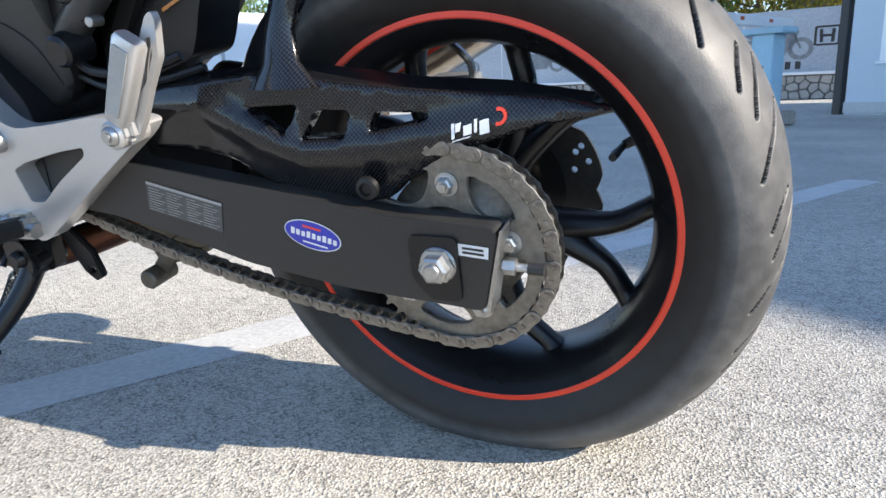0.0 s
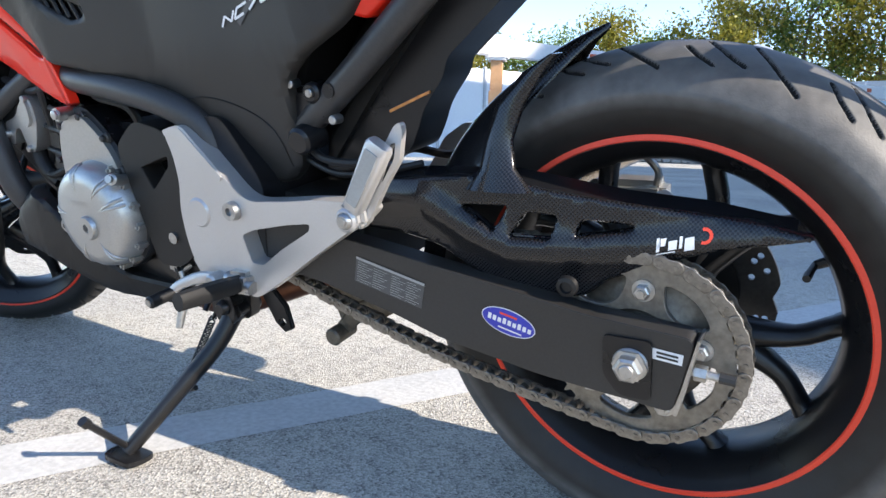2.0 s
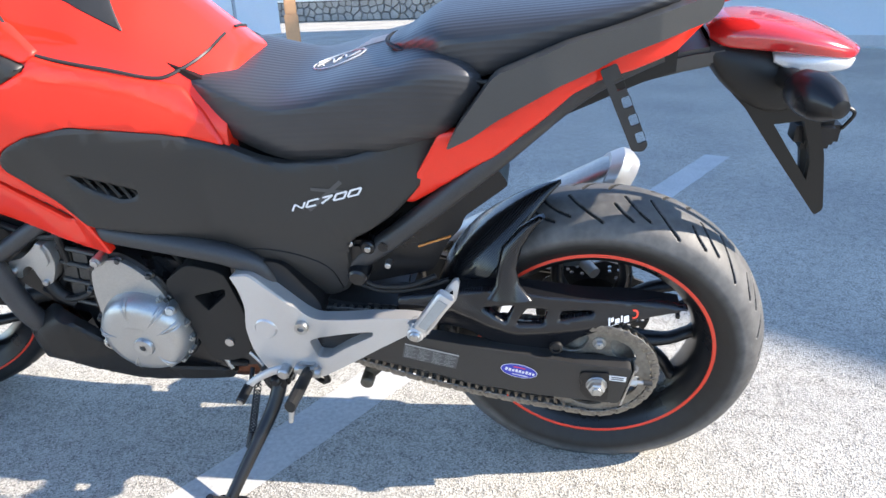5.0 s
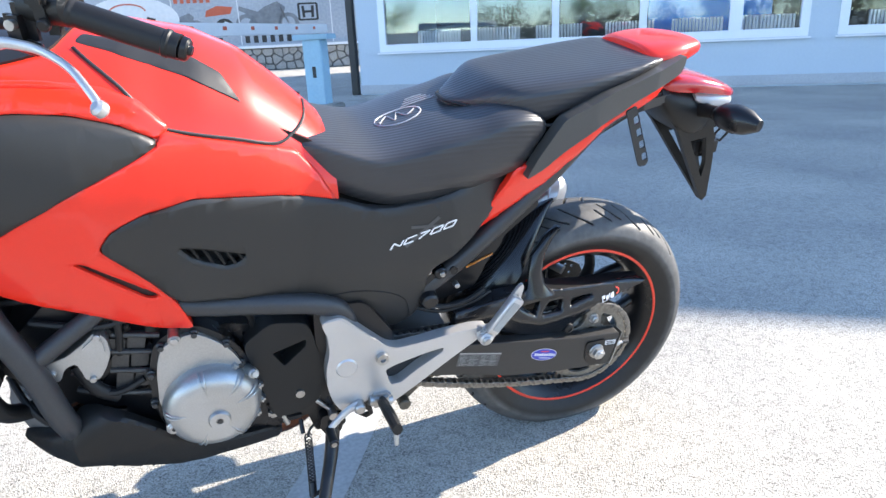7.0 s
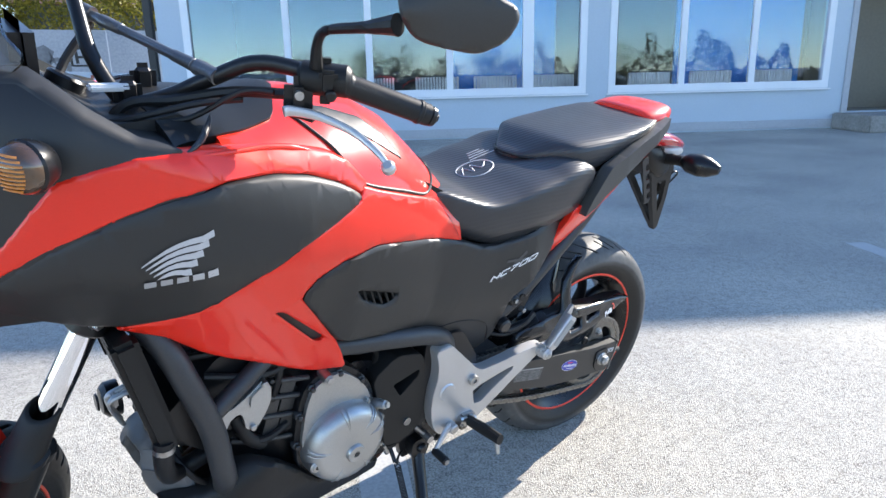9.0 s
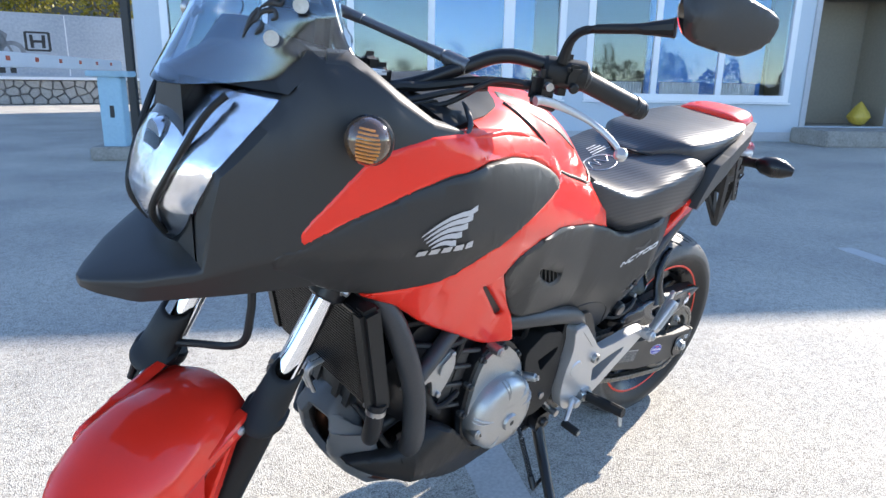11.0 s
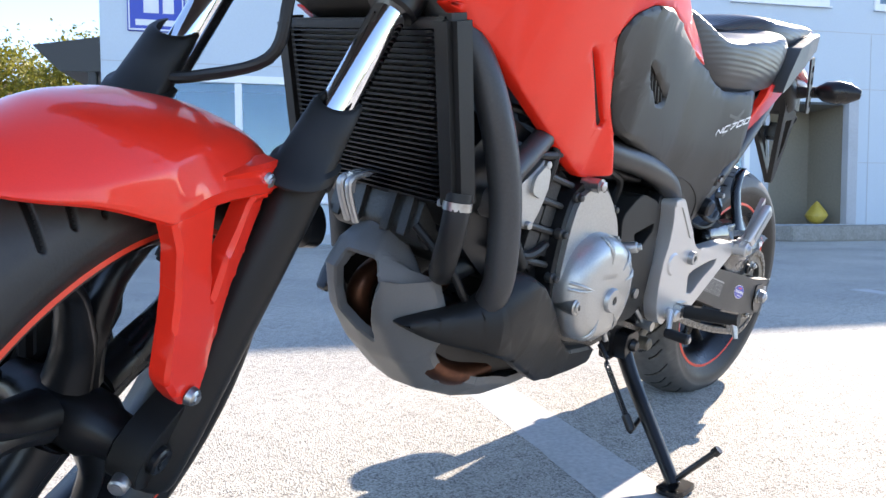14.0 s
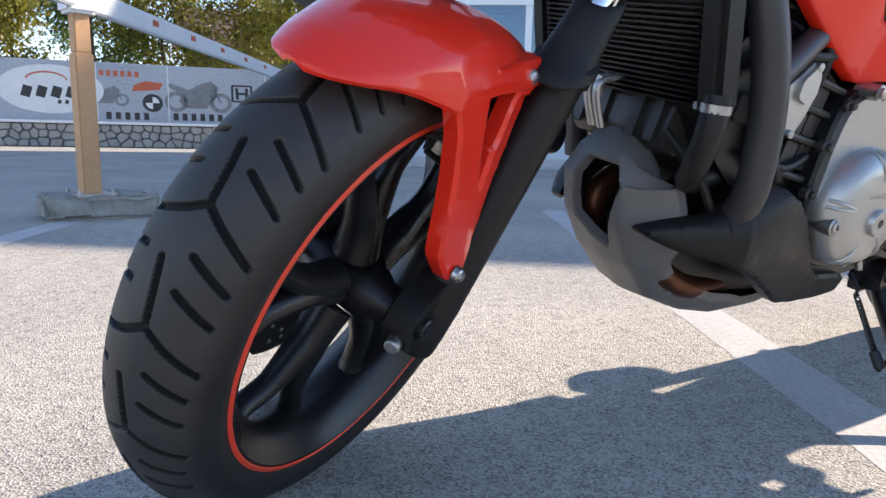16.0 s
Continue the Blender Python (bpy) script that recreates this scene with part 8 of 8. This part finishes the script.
fen = part("front_mudguard", fender(), RED, bike, "glossy red front mudguard with side struts", 24, m=STEER @ Matrix.Translation(FRONT + Vector((0, -0.005, 0))))
for y, s in ((YL, -1), (YR, 1)):
    fx, fz = FRONT.x, FRONT.z
    strut = [(fx + a_, fz + b_) for a_, b_ in ((-0.052, 0.270), (-0.036, 0.290), (0.020, 0.296), (0.080, 0.298), (0.118, 0.300), (0.124, 0.284), (0.106, 0.252), (0.078, 0.206), (0.058, 0.176), (0.038, 0.124), (0.020, 0.074), (-0.004, 0.072), (-0.022, 0.092), (-0.036, 0.112), (-0.033, 0.150), (-0.032, 0.190), (-0.036, 0.235))]
    cut = [(fx + 0.012, fz + 0.272), (fx + 0.064, fz + 0.276), (fx + 0.076, fz + 0.270), (fx + 0.038, fz + 0.212), (fx + 0.022, fz + 0.172), (fx + 0.014, fz + 0.230)]

    def strut_y(x, z):
        """Leans outwards below; a crease sets off the rear arm."""
        d = min(1.0, max(0.0, (fz + 0.285 - z) / 0.20))
        return 0.0885 + 0.034 * d - 0.16 * max(0.0, (x - fx) - 0.020 - 0.30 * max(0.0, z - fz - 0.12)) * (z < fz + 0.262)

    part("mudguard_strut", shell(strut, strut_y, 0.004, 0.012, 0.005, 0.004, 0.008, s, [cut]), RED, fen, "red mudguard side strut", 30, m=STEER @ Matrix.Translation((0, FRONT.y, 0)))
    for bx_, bz_, by_ in ((fx + 0.094, fz + 0.281, 0.084), (fx - 0.001, fz + 0.086, 0.122)):
        part("mudguard_bolt", joined(rod((bx_, FRONT.y + s * by_, bz_), (bx_, FRONT.y + s * (by_ + 0.010), bz_), 0.0095, 0.0085, 16, 0.002), rod((bx_, FRONT.y + s * (by_ + 0.010), bz_), (bx_, FRONT.y + s * (by_ + 0.012), bz_), 0.005, seg=6)), STEEL, fen, m=STEER)

# handlebar (turned with the fork), left side set by its own points, right side its mirror image
INV = STEER.inverted()


def mirrored(p):
    q = INV @ Vector(p)
    return STEER @ Vector((q.x, 2 * FRONT.y - q.y, q.z))


BRACE = surface("satin_grey_brace", (0.20, 0.20, 0.205), (0.14, 0.14, 0.145), rough=0.34, rough2=0.44, metal=0.7, grain=240, big=9, bump=0.05)
LB = [(-1.165, -0.025, 1.056), (-1.127, -0.078, 1.078), (-1.081, -0.120, 1.110), (-1.022, -0.165, 1.139), (-0.935, -0.242, 1.121), (-0.814, -0.284, 1.081)]
RB_ = [tuple(mirrored(p)) for p in LB]
bars = part("handlebar", tube(LB[::-1] + RB_, 0.0115, 14, 6), BLACK, bike, "black braced handlebar turned to the left")
part("crossbar", joined(tube([(-1.081, -0.118, 1.116), (-1.131, 0.002, 1.140), (-1.182, 0.122, 1.164)], 0.0075, 10, 3), rod((-1.077, -0.130, 1.113), (-1.092, -0.092, 1.121), 0.012, seg=12), rod((-1.178, 0.113, 1.163), (-1.192, 0.140, 1.170), 0.012, seg=12), rod((-1.094, -0.088, 1.122), (-1.110, -0.048, 1.130), 0.0098, 0.0088, 12, 0.001), rod((-1.152, 0.052, 1.150), (-1.170, 0.094, 1.158), 0.0088, 0.0098, 12, 0.001)), BRACE, bars, "grey handlebar brace")
g0, g1 = Vector(LB[4]), Vector(LB[5])
ribs = []
for k in range(60):
    f = k / 59
    ribs.append(0.0168 + 0.00022 * (k % 2) * (0.1 < f < 0.9) + 0.0016 * (f < 0.05 or 0.86 < f < 0.90))
grip = part("grip", tube([tuple(g0.lerp(g1, k / 59)) for k in range(60)], ribs, 16, 1, straight=True), HOSE, bars, "black ribbed rubber grip")
part("bar_end", joined(rod(g1, g1 + (g1 - g0).normalized() * 0.012, 0.016, 0.015, 18, 0.003), rod(g1 + (g1 - g0).normalized() * 0.012, g1 + (g1 - g0).normalized() * 0.016, 0.007, 0.006, 10)), BLACK, bars)
rg0, rg1 = mirrored(g0), mirrored(g1)
part("grip", tube([tuple(Vector(rg0).lerp(Vector(rg1), k / 59)) for k in range(60)], ribs, 16, 1, straight=True), HOSE, bars, "black ribbed rubber grip")
sw = Vector(LB[4]).lerp(Vector(LB[3]), 0.25)
part("switch_housing", joined(block((0, 0, -0.002), (0.058, 0.056, 0.064), 0.022, seg=4), rod((-0.036, 0.010, 0.0), (0.036, -0.010, 0.0), 0.024, 0.023, 22, 0.006), block((0.0, -0.030, 0.010), (0.026, 0.012, 0.016), 0.005), rod((0.004, -0.026, -0.016), (0.004, -0.036, -0.018), 0.008, seg=12, bev=0.002)), MATT, bars, "black switch housing", m=Matrix.Translation(sw) @ Matrix.Rotation(radians(-22), 4, "Z"))
lp_ = Vector((-1.005, -0.222, 1.105))
part("lever_perch", joined(block((0, 0, -0.004), (0.040, 0.032, 0.058), 0.013, seg=4), rod((-0.018, -0.006, -0.020), (0.024, -0.010, -0.030), 0.009, seg=12, bev=0.003)), BLACK, bars, "black clutch lever perch", m=Matrix.Translation(lp_ + Vector((0.01, 0.006, 0))) @ Matrix.Rotation(radians(-25), 4, "Z"))
part("perch_screw", rod(lp_ + Vector((0.004, -0.008, 0.002)), lp_ + Vector((0.000, -0.017, 0.002)), 0.0065, seg=14), STEEL, bars)
ball = Vector((-0.914, -0.333, 1.024))
part("clutch_lever", joined(tube([tuple(lp_ + Vector((-0.02, -0.01, -0.02))), (-1.012, -0.235, 1.086), (-0.978, -0.250, 1.079), (-0.945, -0.285, 1.064), (-0.924, -0.318, 1.042), tuple(ball)], [0.008, 0.007, 0.006, 0.0052, 0.005], 10, 5, flat=0.8), rod(ball - Vector((0.006, 0.004, -0.006)), ball + Vector((0.004, 0.003, -0.006)), 0.0105, 0.0105, 14, 0.004)), ALU, bars, "silver clutch lever with a ball end")
part("clutch_cable", tube([tuple(lp_ + Vector((-0.02, 0.02, 0.0))), (-1.06, -0.17, 1.10), (-1.12, -0.14, 1.06), (-1.19, -0.11, 1.04), (-1.22, -0.08, 0.98)], 0.0045, 8, 6), HOSE, bars)
part("wiring_loom", joined(tube([(-0.99, -0.20, 1.10), (-1.06, -0.145, 1.095), (-1.13, -0.095, 1.075), (-1.19, -0.075, 1.065), (-1.23, -0.05, 1.0)], 0.008, 8, 5), tube([(-1.05, -0.15, 1.085), (-1.11, -0.150, 1.082), (-1.18, -0.125, 1.062), (-1.25, -0.09, 1.04)], 0.005, 8, 5), tube([(-1.18, 0.12, 1.15), (-1.24, 0.08, 1.08), (-1.26, 0.02, 1.0)], 0.007, 8, 5)), HOSE, bars)
for s in (-1, 1):
    part("bar_clamp", block((-1.15 + 0.045 * s * 0.55, 0.01 + 0.05 * s, 1.075), (0.040, 0.026, 0.05), 0.012, seg=3), BLACK, bars)
part("white_tag", block((-1.20, -0.045, 1.085), (0.055, 0.02, 0.010), 0.003), WHITE, bars, "white plastic tag", m=None)
mst = Vector((-0.975, -0.229, 1.144))
part("mirror_stalk", tube([tuple(mst), (-0.980, -0.240, 1.178), (-0.982, -0.268, 1.198), (-0.97, -0.34, 1.212), (-0.955, -0.388, 1.222)], [0.010, 0.007, 0.0065, 0.0075, 0.014], 10, 5), MATT, bars, "black mirror stalk")


MOUT = [(0.002, 0.030), (0.022, 0.043), (0.043, 0.0494), (0.0625, 0.0486), (0.101, 0.0385), (0.142, 0.0266), (0.150, 0.011), (0.136, -0.0164), (0.104, -0.0344), (0.0665, -0.031), (0.036, -0.0263), (0.0197, -0.0187), (0.005, 0.004)]
MHEAD = Matrix.Translation((-0.958, -0.382, 1.232)) @ Matrix.Rotation(math.atan2(-0.080, 0.132), 4, "Z")


def mirror_back(x, z):
    """The shell's back bulges most near its stalk and runs out flat towards the tip."""
    e = ((x - 0.070) / 0.088) ** 2 + ((z - 0.008) / 0.050) ** 2
    return 0.012 + 0.022 * math.sqrt(max(0.0, 1 - 0.8 * e)) + 0.010 * math.exp(-((x - 0.01) / 0.03) ** 2 - ((z - 0.008) / 0.016) ** 2)


def mirror_head():
    bm = shell(MOUT, mirror_back, 0.004, 0.010, 0.005, 0.006, 0.012, -1)
    bm.transform(MHEAD)
    return bm


# Black plastic lightened and browned to stand for light on the mirror's back.
MIRRORM = surface("lit_mirror_plastic", (0.034, 0.032, 0.029), (0.027, 0.0255, 0.0235), rough=0.42, rough2=0.55, grain=500, big=8, bump=0.08)
mh = part("mirror", mirror_head(), MIRRORM, bars, "black plastic rear-view mirror", 50)
mg = prism(grown(MOUT, -0.003), 0.004, 0.007, bev=0.0, rnd=0.010)
mg.transform(MHEAD)
part("mirror_glass", mg.copy(), CHROME, mh, "silvered mirror glass")
r_m = [tuple(mirrored(p)) for p in ((-0.975, -0.229, 1.144), (-0.980, -0.240, 1.178), (-0.982, -0.268, 1.198), (-0.97, -0.34, 1.212), (-0.955, -0.388, 1.222))]
part("mirror_stalk", tube(r_m, [0.010, 0.007, 0.0065, 0.0075, 0.014], 10, 5), MATT, bars, "black mirror stalk")
mm = mirror_head()
for v in mm.verts:
    v.co = mirrored(v.co)
bmesh.ops.reverse_faces(mm, faces=mm.faces[:])
mh = part("mirror", mm, MIRRORM, bars, "black plastic rear-view mirror", 50)
for v in mg.verts:
    v.co = mirrored(v.co)
bmesh.ops.reverse_faces(mg, faces=mg.faces[:])
part("mirror_glass", mg, CHROME, mh, "silvered mirror glass")

# cowl, headlamp, screen, indicators, instrument panel
def lamp_back(z):
    return float(np.interp(z, [0.838, 0.881, 0.914, 0.968, 1.061, 1.075], [-1.485, -1.486, -1.489, -1.476, -1.400, -1.394]))


def lamp_half(z):
    return float(np.interp(z, [0.838, 0.881, 0.914, 0.968, 1.061, 1.075], [0.040, 0.076, 0.092, 0.119, 0.135, 0.130]))


def cowl():
    """Front cowl: a low beak that widens and rises into the flanks, narrowing towards its lower edge, hollow where the lamp sits."""
    rings = []
    for x in np.concatenate([np.linspace(-1.610, -1.492, 16), np.linspace(-1.487, -1.395, 34), np.linspace(-1.385, -1.142, 24)]):
        zt = min(float(np.interp(x, *TOPZ)), float(np.interp(x, [-1.38, -1.36, -1.325, -1.275, -1.219, -1.16, -1.142], [1.2, 1.120, 1.120, 1.082, 1.050, 1.040, 1.030])))
        zb = float(np.interp(x, [-1.612, -1.598, -1.56, -1.50, -1.34, -1.18], [0.788, 0.783, 0.779, 0.790, 0.797, 0.800]))
        zr = max(ridge(x), zb + 0.004)
        inside = -1.4875 < x < -1.394
        zc = float(np.interp(x, [-1.487, -1.476, -1.40, -1.394], [0.905, 0.968, 1.061, 1.073])) if inside else zr + (zt - zr) * 0.8
        z2 = max(1.0745, zc + 0.001) if inside else zc + (zt - zc) * 0.1
        zs = np.concatenate([np.linspace(zb, zr, 9)[:-1], np.linspace(zr, zc, 16), [zc + 0.0006, z2 - 0.0006], z2 + (zt - z2) * np.linspace(0, 1, 12) ** 0.7])
        side = []
        for k, z in enumerate(zs):
            y = max(body_y(x, z) - 0.0008, 0.001)
            if inside and k in (24, 25):
                y = 0.02
            side.append((y, z))
        rings.append([(x, -y, z) for y, z in side] + [(x, y, z) for y, z in side[::-1]])
    return sweep(rings)


part("front_cowl", cowl(), GREYP, bike, "charcoal front cowl with a beak", 50)
def lamp_skin(inset):
    """The raked, tapering front of the headlamp, pulled in by inset."""
    rings = []
    for z in np.linspace(0.838 + inset, 1.074 - inset, 18):
        xf = float(np.interp(z, [0.838, 0.86, 0.882, 0.916, 0.95, 0.987, 1.075], [-1.497, -1.510, -1.524, -1.537, -1.528, -1.513, -1.455])) + inset
        xr = lamp_back(z)
        w = lamp_half(z) - inset * 0.6
        ring = [(xf + (xr - xf) * abs(q) ** 2.4, q * w, z) for q in np.linspace(-1, 1, 21)]
        rings.append(ring + [(xr + 0.03, w * 0.9, z), (xr + 0.03, -w * 0.9, z)])
    return sweep(rings)


hl = part("headlamp", lamp_skin(0.0), CLEAR, bike, "clear faceted headlamp with chrome reflector", 50)
part("reflector", lamp_skin(0.010), REFLECT, hl, "chromed reflector", 50)
for sd in (-1, 1):
    part("lamp_divider", tube([(-1.505, sd * 0.030, 0.86), (-1.527, sd * 0.042, 0.90), (-1.512, sd * 0.062, 0.955), (-1.478, sd * 0.082, 1.03), (-1.452, sd * 0.092, 1.062)], 0.005, 8, 5), MATT, hl, "dark divider inside the lamp")
part("bulb_shroud", rod((-1.509, 0.0, 0.985), (-1.49, 0.0, 0.985), 0.024, 0.030), CHROME, hl)


def on_screen(k, f, lift=0.0015):
    """A point of the screen: k across, f up its rake."""
    x, z = np.interp(f, [-0.15, 0, 0.35, 0.7, 1], [-1.510, -1.488, -1.435, -1.365, -1.285]), np.interp(f, [-0.15, 0, 0.35, 0.7, 1], [1.056, 1.095, 1.185, 1.275, 1.350])
    w = float(np.interp(f, [0, 0.2, 0.6, 0.9, 1], [0.150, 0.155, 0.138, 0.105, 0.075]))
    return (x + 0.165 * k * k * (1 - 0.62 * f) - lift, k * w, z + 0.040 * (1 - f) * k * k)


def screen_skin():
    rings = []
    for f in np.concatenate([np.linspace(-0.13, 0.3, 14), np.linspace(0.35, 1, 12)]):
        e = float(np.interp(f, [-0.13, -0.10, 0.0, 0.05, 0.11, 0.17, 0.23, 0.33, 0.45, 0.7, 1.0], [0.82, 0.95, 1.02, 1.02, 0.985, 0.95, 0.93, 0.91, 0.91, 0.96, 1.0]))
        a = [on_screen(k * e, f, 0.0) for k in np.linspace(-1, 1, 25)]
        rings.append(a + [(p[0] + 0.0040, p[1] * 0.98, p[2]) for p in a[::-1]])
    return sweep(rings)


scr = part("windscreen", screen_skin(), SCREEN, bike, "small clear windscreen on black cowl", 60)


for q in ([(-0.545, 0.10), (-0.535, 0.18), (-0.555, 0.24), (-0.575, 0.20), (-0.56, 0.18)], [(-0.545, 0.16), (-0.58, 0.225), (-0.64, 0.235), (-0.665, 0.20), (-0.645, 0.19)], [(-0.58, 0.30), (-0.615, 0.355), (-0.65, 0.33), (-0.63, 0.29), (-0.615, 0.31)], [(-0.56, 0.25), (-0.61, 0.275), (-0.66, 0.265), (-0.67, 0.29)], [(-0.60, 0.115), (-0.615, 0.15), (-0.60, 0.185)]):
    part("floral_decal", tube([on_screen(*v) for v in q], [0.001, 0.0038, 0.0030, 0.0015], 6, 6), INK, scr, "curled dark floral decal")
for sd in (-1, 1):
    for (x, z, y) in ((-1.410, 1.138, 0.1085), (-1.3795, 1.180, 0.120)):
        part("screen_bolt", joined(rod((x, sd * (y + 0.012), z), (x - 0.004, sd * (y + 0.020), z + 0.001), 0.0095, seg=14), rod((x + 0.01, sd * y, z), (x, sd * (y + 0.012), z), 0.004, seg=8)), STEEL, scr)
    fi = part("front_indicator", lathe([(0, 0.034), (0.012, 0.032), (0.024, 0.022), (0.0305, 0.006), (0.0320, -0.003), (0.0305, -0.006), (0, -0.006)], 28), BLACK, bike, "dark front turn signal with a smoked ribbed lens", m=Matrix.Translation((-1.334, sd * 0.238, 1.041)) @ Matrix.Rotation(radians(-90) - radians(34 * sd), 4, "Z"))
    im = Matrix.Translation((-1.334, sd * 0.238, 1.041)) @ Matrix.Rotation(radians(-90) - radians(34 * sd), 4, "Z")
    part("amber_lens", lathe([(0.0300, -0.005), (0.0295, -0.012), (0.026, -0.021), (0.017, -0.029), (0.008, -0.032), (0, -0.033), (0, -0.005)], 28), SMOKED, fi, "smoked amber lens", m=im)
    for k in range(9):
        c = 0.020 - 0.0048 * k
        w = math.sqrt(max(0.0, 0.0265 ** 2 - c * c))
        rib = [(f * w * 0.92 - 0.002, -0.0336 + 0.42 * ((f * w) ** 2 + c * c) / 0.031, c - 0.25 * abs(f) * 0.006) for f in np.linspace(-0.15, 1, 7)]
        part("lens_rib", tube([(sd * -a, b, d) for a, b, d in rib], 0.0017, 6, 1, straight=True), AMBER, fi, "amber rib of the lens", m=im)
    part("stalk", rod((-1.30, sd * 0.17, 1.035), (-1.322, sd * 0.236, 1.041), 0.015, 0.013, 12), MATT, fi)
part("instrument_panel", joined(block((-1.30, 0, 1.13), (0.03, 0.16, 0.09), 0.015), block((-1.32, 0.0, 1.10), (0.05, 0.20, 0.05), 0.012)), BLACK, bike, "black instrument panel")
# Black block added in place of the shaded hollow below the bars.
part("cavity_shade_block", prism([(-1.372, 1.128), (-1.325, 1.126), (-1.275, 1.088), (-1.219, 1.053), (-1.165, 1.058), (-1.126, 1.064), (-1.126, 0.93), (-1.36, 0.93)], -0.128, 0.128, bev=0.006, rnd=0.01), INK, bike, "black block that stands for the dark cavity under the handlebar")


def tank_trim():
    """Black trim laid over the front of the storage cover, pointed towards the rear."""
    rings = []
    for x in np.linspace(-1.165, -0.945, 18):
        lim = float(np.interp(x, [-1.165, -1.12, -1.06, -0.99, -0.945], [0.205, 0.190, 0.165, 0.125, 0.02]))
        w, zr, zt = float(np.interp(x, *WX_)), ridge(x), min(float(np.interp(x, *TOPZ)), 1.088)
        n = float(np.interp(x, [-1.12, -0.98, -0.86], [5.5, 3.4, 2.6]))
        row = []
        for v in np.linspace(-1, 1, 15):
            k = max(0.0, 1 - (abs(v) * lim / w) ** (1 / 0.6)) ** (1 / n)
            row.append((x, v * lim, front_drop(x, zr + (zt - zr) * k) + 0.002))
        rings.append(row + [(p[0], p[1] * 0.97, p[2] - 0.012) for p in row[::-1]])
    return sweep(rings)


part("tank_trim", tank_trim(), MATT, bike, "black trim ahead of the red storage cover", 50)
part("lower_inner_cowl", joined(prism([(-1.40, 0.83), (-1.25, 0.80), (-1.18, 0.74), (-1.24, 0.74), (-1.36, 0.785)], -0.10, 0.10, bev=0.01, rnd=0.01), *[rod((-1.34, y, 0.80), (-1.345, y * 1.05, 0.775), 0.014) for y in (-0.06, 0.06)]), MATT, bike, "black parts under the cowl")


def cowl_lip(sd):
    """The broad rounded upper edge of the cowl, sloping up towards the instruments."""
    rings = []
    for x in np.linspace(-1.352, -1.165, 22):
        zt = float(np.interp(x, [-1.36, -1.325, -1.275, -1.219, -1.16], [1.120, 1.120, 1.082, 1.050, 1.040]))
        y = body_y(x, zt - 0.004)
        w = float(np.interp(x, [-1.352, -1.30, -1.20, -1.165], [0.030, 0.030, 0.016, 0.004]))
        a = [(x, y - 0.0004, zt - 0.006), (x + 0.002, y - 0.002, zt + 0.001), (x + 0.35 * w, y - 0.5 * w, zt + 0.28 * w), (x + 0.6 * w, y - w, zt + 0.36 * w), (x + 0.62 * w, y - w - 0.003, zt - 0.012), (x + 0.2 * w, y - 0.006, zt - 0.014)]
        rings.append([(p, sd * q, r) for p, q, r in a])
    return sweep(rings)


for sd in (-1, 1):
    part("cowl_lip", cowl_lip(sd), GREYP, bike, "rounded charcoal edge of the cowl", 50)
    # Grey tube paints the lit edge of the black trim.
    edge = spline([(-1.160, 1.036), (-1.135, 1.045), (-1.112, 1.056), (-1.098, 1.064)], 6)
    part("trim_edge_highlight", tube([(x, sd * (body_y(x, z) - 0.003), z) for x, z in edge], [0.0015, 0.0045, 0.0045, 0.002], 8, 1, straight=True), GUNM, bike, "grey line that stands for light on the cockpit trim's edge", 50)
